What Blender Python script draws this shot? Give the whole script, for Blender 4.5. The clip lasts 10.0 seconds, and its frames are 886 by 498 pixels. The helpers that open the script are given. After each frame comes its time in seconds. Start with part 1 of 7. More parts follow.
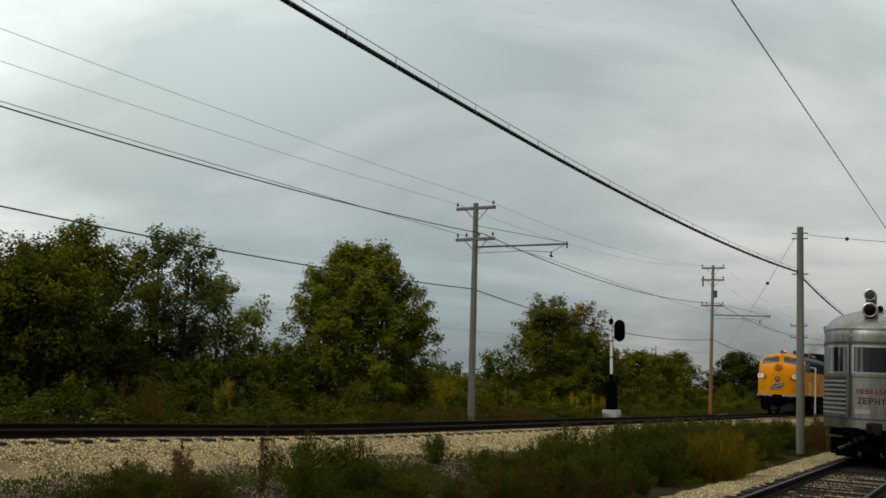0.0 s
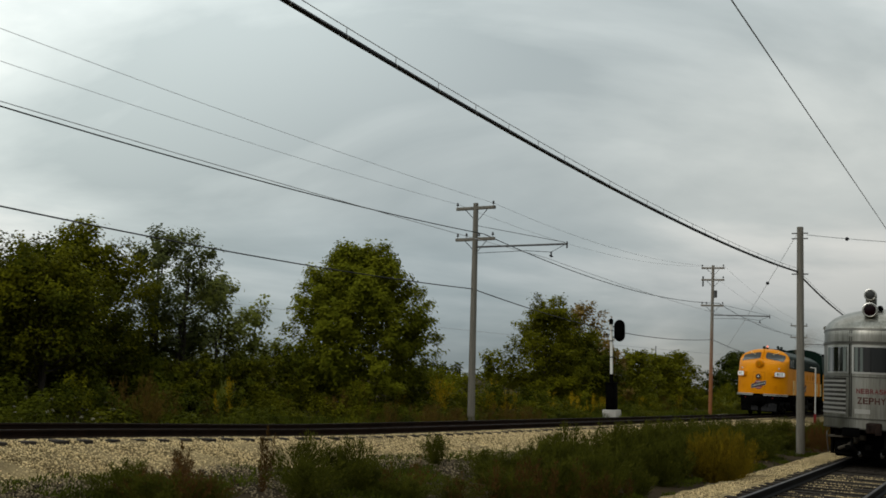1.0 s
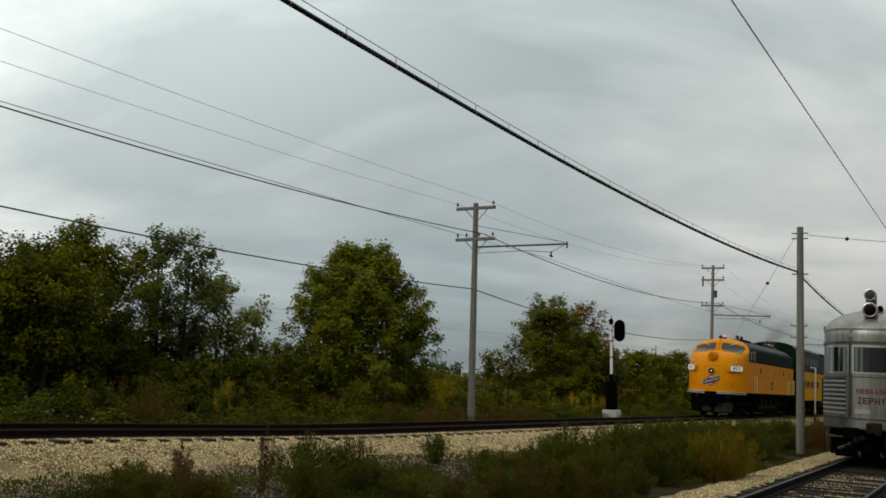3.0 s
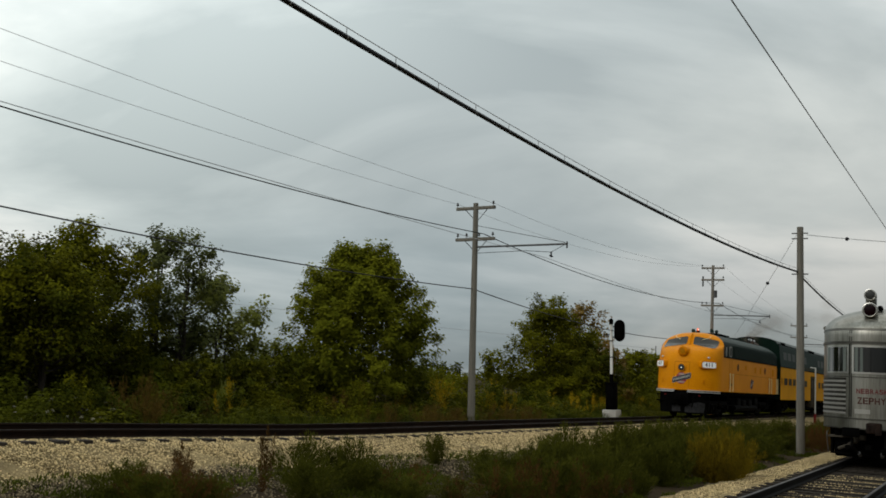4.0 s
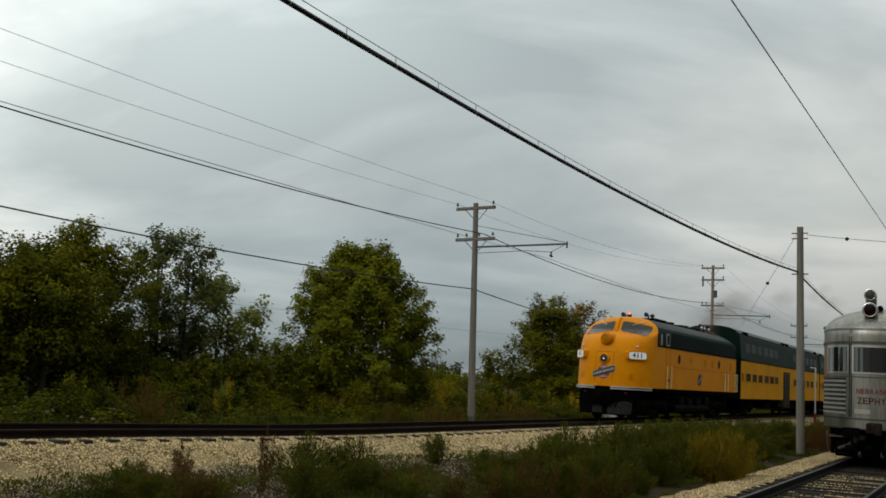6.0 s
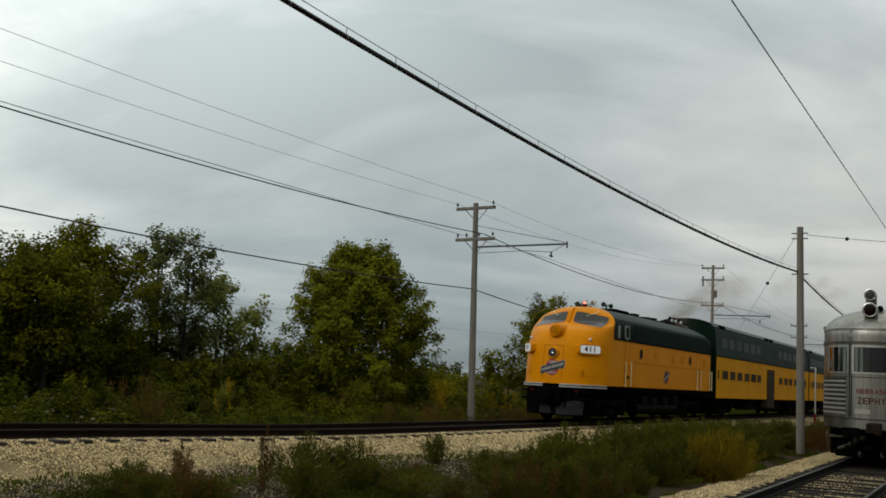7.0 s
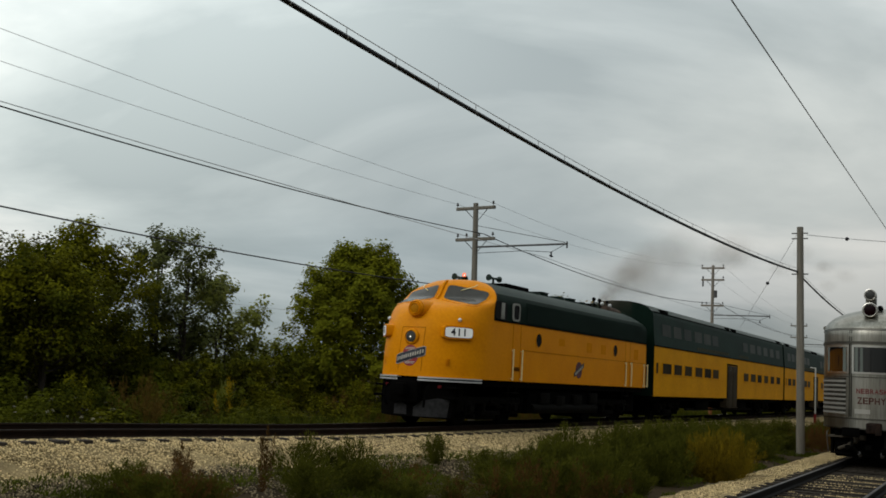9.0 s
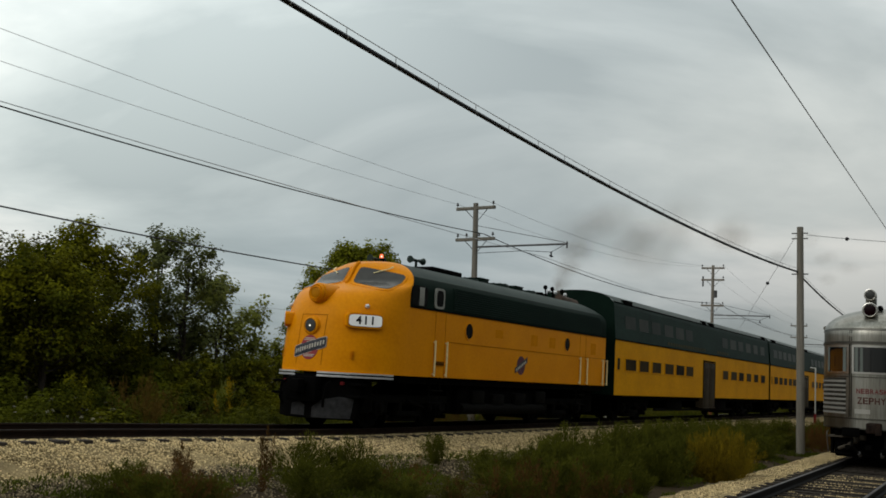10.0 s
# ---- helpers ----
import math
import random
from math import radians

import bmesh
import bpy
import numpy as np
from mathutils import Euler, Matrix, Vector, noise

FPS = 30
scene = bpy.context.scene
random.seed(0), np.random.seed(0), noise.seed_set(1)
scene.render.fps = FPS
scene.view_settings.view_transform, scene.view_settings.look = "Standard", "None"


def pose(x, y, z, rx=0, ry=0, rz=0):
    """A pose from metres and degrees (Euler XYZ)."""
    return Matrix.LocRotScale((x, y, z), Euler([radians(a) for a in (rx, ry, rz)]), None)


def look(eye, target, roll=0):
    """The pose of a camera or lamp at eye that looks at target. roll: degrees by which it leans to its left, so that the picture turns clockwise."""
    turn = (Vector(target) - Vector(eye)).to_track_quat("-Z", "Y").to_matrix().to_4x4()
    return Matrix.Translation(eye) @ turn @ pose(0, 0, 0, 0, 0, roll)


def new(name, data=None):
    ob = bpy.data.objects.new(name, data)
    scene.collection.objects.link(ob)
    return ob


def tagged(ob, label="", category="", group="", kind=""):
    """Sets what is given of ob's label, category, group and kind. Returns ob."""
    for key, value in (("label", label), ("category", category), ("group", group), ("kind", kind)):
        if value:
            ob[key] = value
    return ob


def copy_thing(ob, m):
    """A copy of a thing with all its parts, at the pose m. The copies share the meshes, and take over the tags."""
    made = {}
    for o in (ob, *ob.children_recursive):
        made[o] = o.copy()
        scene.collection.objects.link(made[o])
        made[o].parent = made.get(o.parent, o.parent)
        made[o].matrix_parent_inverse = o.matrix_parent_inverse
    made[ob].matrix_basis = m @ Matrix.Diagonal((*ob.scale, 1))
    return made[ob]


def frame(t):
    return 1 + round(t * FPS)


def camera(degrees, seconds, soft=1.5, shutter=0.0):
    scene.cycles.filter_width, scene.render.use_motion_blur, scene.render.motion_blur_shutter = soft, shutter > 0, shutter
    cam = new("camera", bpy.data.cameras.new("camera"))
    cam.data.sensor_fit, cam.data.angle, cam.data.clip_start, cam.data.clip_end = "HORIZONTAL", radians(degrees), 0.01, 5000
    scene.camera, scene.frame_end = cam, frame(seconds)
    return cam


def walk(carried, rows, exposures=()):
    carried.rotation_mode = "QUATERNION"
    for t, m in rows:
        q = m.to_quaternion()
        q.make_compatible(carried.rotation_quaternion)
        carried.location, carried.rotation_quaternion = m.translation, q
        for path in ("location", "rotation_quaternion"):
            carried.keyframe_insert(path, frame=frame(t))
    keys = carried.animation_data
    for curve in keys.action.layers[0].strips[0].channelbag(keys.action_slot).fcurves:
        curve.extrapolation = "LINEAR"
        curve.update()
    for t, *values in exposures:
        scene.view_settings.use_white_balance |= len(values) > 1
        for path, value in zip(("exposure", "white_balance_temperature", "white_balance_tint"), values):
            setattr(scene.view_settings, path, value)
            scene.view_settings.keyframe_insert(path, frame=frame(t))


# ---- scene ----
cam = camera(46.02, 10.0, soft=1.7)
EYE = Vector((0.0, 0.0, 1.266))
UP = radians(6.887)
view = look(EYE, EYE + Vector((0, math.cos(UP), math.sin(UP))), 3.116)
walk(cam, [(0.0, view), (10.0, view)])

# ---------------------------------------------------------------- world and light
scene.view_settings.exposure = 0.0
SUN_UP, SUN_AZ = radians(34), radians(-125)      # azimuth from north (+y) to east (+x)


def build_world():
    w = bpy.data.worlds.new("overcast_sky")
    w.use_nodes = True
    nt = w.node_tree
    nt.nodes.clear()
    n = nt.nodes.new
    out = n("ShaderNodeOutputWorld")
    sky = n("ShaderNodeTexSky")
    sky.sky_type = 'NISHITA'
    sky.sun_disc = False
    sky.sun_elevation = SUN_UP
    sky.sun_rotation = SUN_AZ
    bg_sky = n("ShaderNodeBackground")
    bg_sky.inputs[1].default_value = 0.08
    nt.links.new(sky.outputs[0], bg_sky.inputs[0])
    co = n("ShaderNodeTexCoord")
    sep = n("ShaderNodeSeparateXYZ")
    nt.links.new(co.outputs["Generated"], sep.inputs[0])
    add = n("ShaderNodeMath"); add.operation = 'ADD'; add.inputs[1].default_value = 0.30
    mx = n("ShaderNodeMath"); mx.operation = 'MAXIMUM'; mx.inputs[1].default_value = 0.0
    nt.links.new(sep.outputs[2], mx.inputs[0])
    nt.links.new(mx.outputs[0], add.inputs[0])
    dv = n("ShaderNodeVectorMath"); dv.operation = 'DIVIDE'
    comb = n("ShaderNodeCombineXYZ")
    for i in range(3):
        nt.links.new(add.outputs[0], comb.inputs[i])
    nt.links.new(co.outputs["Generated"], dv.inputs[0])
    nt.links.new(comb.outputs[0], dv.inputs[1])
    mp = n("ShaderNodeMapping")
    mp.inputs["Location"].default_value = (3.1, 1.4, 0.0)
    mp.inputs["Rotation"].default_value = (0, 0, radians(20))
    mp.inputs["Scale"].default_value = (0.9, 1.15, 0.0)
    nt.links.new(dv.outputs[0], mp.inputs[0])
    big = n("ShaderNodeTexNoise"); big.inputs["Scale"].default_value = 1.1
    big.inputs["Detail"].default_value = 7.0; big.inputs["Roughness"].default_value = 0.52
    big.inputs["Distortion"].default_value = 0.5
    nt.links.new(mp.outputs[0], big.inputs[0])
    ramp = n("ShaderNodeValToRGB")
    el = ramp.color_ramp.elements
    el[0].position, el[0].color = 0.36, (0.37, 0.415, 0.415, 1)
    el[1].position, el[1].color = 0.64, (0.84, 0.85, 0.81, 1)
    mid = el.new(0.5); mid.color = (0.53, 0.575, 0.565, 1)
    nt.links.new(big.outputs[0], ramp.inputs[0])
    bg = n("ShaderNodeBackground")
    # an overcast sky brightens towards the zenith
    dot = n("ShaderNodeVectorMath"); dot.operation = 'DOT_PRODUCT'
    dot.inputs[1].default_value = (-0.20, 0.12, 1.0)
    nt.links.new(co.outputs["Generated"], dot.inputs[0])
    lift = n("ShaderNodeMath"); lift.operation = 'MULTIPLY_ADD'
    lift.inputs[1].default_value, lift.inputs[2].default_value = 2.65, 0.27
    nt.links.new(dot.outputs["Value"], lift.inputs[0])
    cap = n("ShaderNodeMath"); cap.operation = 'MINIMUM'; cap.inputs[1].default_value = 1.65
    nt.links.new(lift.outputs[0], cap.inputs[0])
    nt.links.new(cap.outputs[0], bg.inputs[1])
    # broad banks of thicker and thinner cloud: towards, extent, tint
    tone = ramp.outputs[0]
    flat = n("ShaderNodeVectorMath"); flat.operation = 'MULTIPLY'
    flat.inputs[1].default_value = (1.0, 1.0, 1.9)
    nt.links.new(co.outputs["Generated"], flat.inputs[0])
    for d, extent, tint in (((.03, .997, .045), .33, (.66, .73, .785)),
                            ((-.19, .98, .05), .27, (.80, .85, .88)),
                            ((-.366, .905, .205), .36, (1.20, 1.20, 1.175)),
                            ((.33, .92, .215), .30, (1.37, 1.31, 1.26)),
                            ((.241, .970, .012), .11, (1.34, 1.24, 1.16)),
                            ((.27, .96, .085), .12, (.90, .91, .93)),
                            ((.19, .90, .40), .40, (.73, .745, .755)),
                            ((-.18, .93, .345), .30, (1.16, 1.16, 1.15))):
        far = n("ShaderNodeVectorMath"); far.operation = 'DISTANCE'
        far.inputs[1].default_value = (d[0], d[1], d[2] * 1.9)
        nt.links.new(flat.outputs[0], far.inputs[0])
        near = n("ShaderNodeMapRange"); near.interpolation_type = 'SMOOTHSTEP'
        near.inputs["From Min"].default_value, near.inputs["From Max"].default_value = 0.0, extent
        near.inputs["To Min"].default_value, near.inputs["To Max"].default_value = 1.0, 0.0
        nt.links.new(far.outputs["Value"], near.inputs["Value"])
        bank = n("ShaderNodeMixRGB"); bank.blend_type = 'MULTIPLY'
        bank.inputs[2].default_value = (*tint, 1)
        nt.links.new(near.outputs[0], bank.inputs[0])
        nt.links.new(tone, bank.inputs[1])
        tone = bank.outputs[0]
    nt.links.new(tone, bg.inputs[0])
    mix = n("ShaderNodeMixShader")
    mix.inputs[0].default_value = 0.93
    nt.links.new(bg_sky.outputs[0], mix.inputs[1])
    nt.links.new(bg.outputs[0], mix.inputs[2])
    nt.links.new(mix.outputs[0], out.inputs[0])
    scene.world = w


build_world()
sun_data = bpy.data.lights.new("sun", 'SUN')
sun_data.energy = 0.68
sun_data.angle = radians(30)
sun_data.color = (1.0, 0.96, 0.9)
sun = new("sun", sun_data)
sun_dir = Vector((math.sin(SUN_AZ) * math.cos(SUN_UP), math.cos(SUN_AZ) * math.cos(SUN_UP), math.sin(SUN_UP)))
sun.matrix_world = look(sun_dir * 60, (0, 0, 0))


# ---------------------------------------------------------------- materials
def material(name, base, rough=0.6, metal=0.0, second=None, scale=3.0, fine=40.0, bump=0.0, island=0.0,
             translucent=0.0, emit=None, stretch=(1, 1, 1), obj_random=0.0, coat=0.0, spec=0.3):
    """Principled surface with colour varied at two scales, fine relief and an optional second tone."""
    m = bpy.data.materials.new(name)
    m.use_nodes = True
    nt = m.node_tree
    n = nt.nodes.new
    bsdf = nt.nodes["Principled BSDF"]
    out = nt.nodes["Material Output"]
    second = second or tuple(c * 0.72 for c in base)
    co = n("ShaderNodeTexCoord")
    mp = n("ShaderNodeMapping")
    mp.inputs["Scale"].default_value = stretch
    nt.links.new(co.outputs["Object"], mp.inputs[0])
    a = n("ShaderNodeTexNoise"); a.inputs["Scale"].default_value = scale; a.inputs["Detail"].default_value = 4
    b = n("ShaderNodeTexNoise"); b.inputs["Scale"].default_value = fine; b.inputs["Detail"].default_value = 3
    nt.links.new(mp.outputs[0], a.inputs[0])
    nt.links.new(mp.outputs[0], b.inputs[0])
    s = n("ShaderNodeMath"); s.operation = 'MULTIPLY_ADD'
    s.inputs[1].default_value = 0.45
    nt.links.new(b.outputs[0], s.inputs[0])
    half = n("ShaderNodeMath"); half.operation = 'MULTIPLY'; half.inputs[1].default_value = 0.55
    nt.links.new(a.outputs[0], half.inputs[0])
    nt.links.new(half.outputs[0], s.inputs[2])
    last = s.outputs[0]
    if island or obj_random:
        if island:
            g = n("ShaderNodeNewGeometry"); rnd = g.outputs["Random Per Island"]
        else:
            g = n("ShaderNodeObjectInfo"); rnd = g.outputs["Random"]
        k = n("ShaderNodeMath"); k.operation = 'MULTIPLY_ADD'
        amount = island or obj_random
        k.inputs[1].default_value = amount
        sub = n("ShaderNodeMath"); sub.operation = 'SUBTRACT'; sub.inputs[1].default_value = amount * 0.5
        nt.links.new(last, sub.inputs[0])
        nt.links.new(rnd, k.inputs[0])
        nt.links.new(sub.outputs[0], k.inputs[2])
        last = k.outputs[0]
    ramp = n("ShaderNodeValToRGB")
    el = ramp.color_ramp.elements
    el[0].position, el[0].color = 0.32, (*second, 1)
    el[1].position, el[1].color = 0.66, (*base, 1)
    nt.links.new(last, ramp.inputs[0])
    nt.links.new(ramp.outputs[0], bsdf.inputs["Base Color"])
    bsdf.inputs["Roughness"].default_value = rough
    bsdf.inputs["Metallic"].default_value = metal
    bsdf.inputs["Coat Weight"].default_value = coat
    bsdf.inputs["Specular IOR Level"].default_value = spec
    if bump:
        bp = n("ShaderNodeBump"); bp.inputs["Strength"].default_value = bump; bp.inputs["Distance"].default_value = 0.02
        nt.links.new(b.outputs[0], bp.inputs["Height"])
        nt.links.new(bp.outputs[0], bsdf.inputs["Normal"])
    if emit:
        bsdf.inputs["Emission Color"].default_value = (*emit[:3], 1)
        bsdf.inputs["Emission Strength"].default_value = emit[3]
    if translucent:
        tr = n("ShaderNodeBsdfTranslucent")
        nt.links.new(ramp.outputs[0], tr.inputs[0])
        mx = n("ShaderNodeMixShader"); mx.inputs[0].default_value = translucent
        nt.links.new(bsdf.outputs[0], mx.inputs[1])
        nt.links.new(tr.outputs[0], mx.inputs[2])
        nt.links.new(mx.outputs[0], out.inputs[0])
    return m


def smoke_material(name, density):
    m = bpy.data.materials.new(name)
    m.use_nodes = True
    nt = m.node_tree
    n = nt.nodes.new
    nt.nodes.clear()
    out = n("ShaderNodeOutputMaterial")
    co = n("ShaderNodeTexCoord")
    ln = n("ShaderNodeVectorMath"); ln.operation = 'LENGTH'
    nt.links.new(co.outputs["Object"], ln.inputs[0])
    fall = n("ShaderNodeMapRange"); fall.interpolation_type = 'SMOOTHERSTEP'
    fall.inputs[1].default_value = 0.0; fall.inputs[2].default_value = 1.0
    fall.inputs[3].default_value = 1.0; fall.inputs[4].default_value = 0.0
    nt.links.new(ln.outputs[1], fall.inputs[0])
    info = n("ShaderNodeObjectInfo")
    addv = n("ShaderNodeVectorMath"); addv.operation = 'ADD'
    nt.links.new(co.outputs["Object"], addv.inputs[0])
    nt.links.new(info.outputs["Random"], addv.inputs[1])
    nz = n("ShaderNodeTexNoise"); nz.inputs["Scale"].default_value = 1.3; nz.inputs["Detail"].default_value = 5
    nt.links.new(addv.outputs[0], nz.inputs[0])
    mul = n("ShaderNodeMath"); mul.operation = 'MULTIPLY'
    nt.links.new(fall.outputs[0], mul.inputs[0])
    nt.links.new(nz.outputs[0], mul.inputs[1])
    mul2 = n("ShaderNodeMath"); mul2.operation = 'MULTIPLY'; mul2.inputs[1].default_value = density
    nt.links.new(mul.outputs[0], mul2.inputs[0])
    tp = n("ShaderNodeBsdfTransparent")
    df = n("ShaderNodeBsdfDiffuse"); df.inputs[0].default_value = (0.25, 0.205, 0.16, 1)
    mx = n("ShaderNodeMixShader")
    nt.links.new(mul2.outputs[0], mx.inputs[0])
    nt.links.new(tp.outputs[0], mx.inputs[1])
    nt.links.new(df.outputs[0], mx.inputs[2])
    nt.links.new(mx.outputs[0], out.inputs[0])
    return m


YELLOW = material("yellow_enamel", (0.70, 0.258, 0.0012), 0.42, second=(0.58, 0.195, 0.001), scale=1.2, fine=14, spec=0.06)
DIRTYYELLOW = material("soiled_yellow_enamel", (0.63, 0.226, 0.002), 0.6, second=(0.47, 0.155, 0.002), scale=4, fine=20, spec=0.03)
YELLOW2 = material("yellow_coach_paint", (0.67, 0.30, 0.0015), 0.5, second=(0.50, 0.21, 0.001), scale=0.8, fine=9, spec=0.04)
GREEN = material("dark_green_enamel", (0.005, 0.015, 0.010), 0.55, second=(0.003, 0.009, 0.006), scale=1.5, fine=20, spec=0.03)
GREEN2 = material("green_coach_paint", (0.015, 0.034, 0.026), 0.5, second=(0.005, 0.014, 0.011), scale=0.7, fine=6, stretch=(.6, 1, 1.5), spec=0.05)
# lighter than GREEN: sky light on the roof is put into the colour
ROOFGREY = material("sky_lit_roof_paint", (0.028, 0.044, 0.037), 0.55, second=(0.011, 0.021, 0.017), scale=1.2, fine=16, spec=0.10)
# paler than GREEN2, with the coach roof's sheen worked into the colour
COACHROOF = material("sheen_coach_roof_paint", (0.042, 0.060, 0.050), 0.5, second=(0.006, 0.014, 0.011), scale=0.9, fine=7, stretch=(.5, 1.6, 1), spec=0.12)
BLACK = material("sooty_black", (0.0032, 0.003, 0.0028), 0.85, second=(0.0015, 0.0015, 0.0015), scale=4, fine=50, bump=0.2, spec=0.015)
GRIME = material("grimy_running_gear", (0.0055, 0.005, 0.0042), 0.8, second=(0.002, 0.002, 0.0018), scale=5, fine=40, bump=0.3, spec=0.03)
PLOW = material("grey_pilot_steel", (0.034, 0.034, 0.035), 0.6, second=(0.010, 0.010, 0.011), scale=2.2, fine=9, bump=0.15, spec=0.06)
SILVER = material("silver_paint", (0.62, 0.63, 0.64), 0.38, 0.4, scale=3, fine=30)
STEEL = material("stainless_steel", (0.33, 0.325, 0.290), 0.36, 1.0, second=(0.135, 0.127, 0.100), scale=1.6, fine=14, stretch=(2.2, 2.2, 0.16))
BRIGHTSTEEL = material("bright_stainless", (0.55, 0.54, 0.50), 0.3, 1.0, second=(0.40, 0.39, 0.36), scale=3, fine=30)
PALEFRAME = material("pale_grey_frame", (0.50, 0.50, 0.46), 0.5, spec=0.1)
DULLFRAME = material("dull_grey_frame", (0.30, 0.30, 0.27), 0.6, spec=0.05)
STEELDULL = material("dull_stainless", (0.12, 0.115, 0.10), 0.42, 1.0, second=(0.06, 0.058, 0.05), scale=2.5, fine=30)
WARMGLASS = material("curtained_coach_glass", (0.050, 0.033, 0.014), 0.3, second=(0.010, 0.007, 0.005), scale=1.1, fine=5, obj_random=0.7, spec=0.01)
DARKGLASS = material("dark_window_glass", (0.007, 0.0065, 0.006), 0.25, scale=2, fine=8, spec=0.04)
# the grey base colour stands for sky reflected in the glass
GREYGLASS = material("sky_grey_glass", (0.060, 0.060, 0.055), 0.22, second=(0.048, 0.048, 0.045), scale=2, fine=8, spec=0.15)
# upper panes: reflected sky is painted in as a lighter grey
COACHGLASS = material("sky_grey_coach_glass", (0.042, 0.044, 0.036), 0.3, second=(0.018, 0.022, 0.018), scale=0.35, fine=1.5, obj_random=0.35, spec=0.03)
COACHDOOR = material("brown_grey_coach_door", (0.060, 0.046, 0.030), 0.7, second=(0.030, 0.024, 0.017), scale=2, fine=18, spec=0.04)
SHINYGLASS = material("clean_reflecting_glass", (0.006, 0.007, 0.008), 0.04, scale=2, fine=8, spec=0.6)
CORNERGLASS = material("coated_corner_glass", (0.006, 0.007, 0.008), 0.04, scale=2, fine=8, spec=0.6)
CORNERGLASS.node_tree.nodes["Principled BSDF"].inputs["IOR"].default_value = 2.0
# a weak glow is added to brighten the number boards, as if backlit
WHITE = material("glowing_white_board", (0.86, 0.87, 0.86), 0.45, second=(0.80, 0.81, 0.80), scale=4, fine=40, emit=(1.0, 1.0, 0.96, 0.10))
CREAM = material("cream_handrail_paint", (0.88, 0.74, 0.38), 0.4, scale=6, fine=50)
INK = material("black_lettering", (0.012, 0.012, 0.014), 0.5)
EMBLEMRED = material("faded_emblem_red", (0.30, 0.045, 0.055), 0.6, second=(0.22, 0.05, 0.05), spec=0.1)
FADEDRED = material("faded_red_lettering", (0.17, 0.035, 0.035), 0.5, second=(0.11, 0.03, 0.03), spec=0.1)
EMBLEMPALE = material("weathered_emblem_white", (0.56, 0.53, 0.46), 0.6, second=(0.30, 0.28, 0.24), scale=8, fine=40, spec=0.05)
EMBLEMDUSK = material("faded_emblem_purple", (0.15, 0.060, 0.065), 0.6, second=(0.07, 0.040, 0.06), scale=3, fine=20, spec=0.05)
BLUEGREY = material("blue_grey_emblem", (0.024, 0.028, 0.040), 0.45, scale=6, fine=50)
GOLD = material("dull_gold_lettering", (0.060, 0.055, 0.028), 0.5, spec=0.05)
AMBER = material("lit_beacon_lens", (0.7, 0.07, 0.02), 0.3, emit=(1.0, 0.16, 0.03, 1.1))
LENS = material("lamp_lens", (0.045, 0.045, 0.042), 0.06, scale=8, fine=40)
LITLENS = material("lit_lamp_lens", (0.8, 0.78, 0.7), 0.15, emit=(1.0, 0.93, 0.8, 0.9))
REDLENS = material("dark_red_lens", (0.008, 0.002, 0.003), 0.1, spec=0.1)
RAILSIDE = material("rusty_rail", (0.024, 0.014, 0.010), 0.85, second=(0.010, 0.007, 0.005), scale=3, fine=60, bump=0.3, spec=0.05)
RAILTOP = material("worn_rail_head", (0.075, 0.068, 0.066), 0.5, 0.5, second=(0.018, 0.015, 0.014), scale=1.2, fine=9, spec=0.2)
RAILRUST = material("rusty_rail_head", (0.050, 0.040, 0.034), 0.55, 0.3, second=(0.012, 0.009, 0.008), scale=1.0, fine=7, spec=0.1)
RAILDARK = material("dark_rail", (0.009, 0.008, 0.008), 0.7, second=(0.004, 0.004, 0.004), scale=3, fine=50, spec=0.06)
TIE = material("weathered_tie_wood", (0.040, 0.030, 0.022), 0.9, second=(0.012, 0.009, 0.007), scale=3, fine=45, bump=0.5, obj_random=0.3, stretch=(1, 6, 6))
TIEGREY = material("weathered_tie_wood_side", (0.040, 0.033, 0.026), 0.9, second=(0.012, 0.010, 0.008), scale=3, fine=45, bump=0.5, obj_random=0.3, stretch=(1, 6, 6), spec=0.05)
STONE = material("tan_ballast_stone", (0.70, 0.54, 0.285), 0.9, second=(0.15, 0.113, 0.056), scale=0.8, fine=14, island=0.95, spec=0.1)
BALLAST = material("tan_ballast_bed", (0.33, 0.25, 0.125), 0.95, second=(0.10, 0.075, 0.04), scale=1.2, fine=34, bump=1.0, spec=0.05)
STONEGREY = material("grey_ballast_stone", (0.27, 0.215, 0.130), 0.9, second=(0.018, 0.015, 0.009), scale=0.8, fine=14, island=0.8, spec=0.1)
SOIL = material("dark_cinder_soil", (0.066, 0.048, 0.028), 0.95, second=(0.016, 0.012, 0.007), scale=0.45, fine=14, bump=0.9, spec=0.02)
POLEWOOD = material("grey_pole_wood", (0.225, 0.205, 0.17), 0.85, second=(0.11, 0.105, 0.09), scale=2, fine=30, bump=0.4, stretch=(6, 6, 0.4), spec=0.1)
POLEWOOD2 = material("brown_pole_wood", (0.26, 0.235, 0.195), 0.85, second=(0.14, 0.12, 0.10), scale=2, fine=30, bump=0.4, stretch=(6, 6, 0.4), spec=0.1)


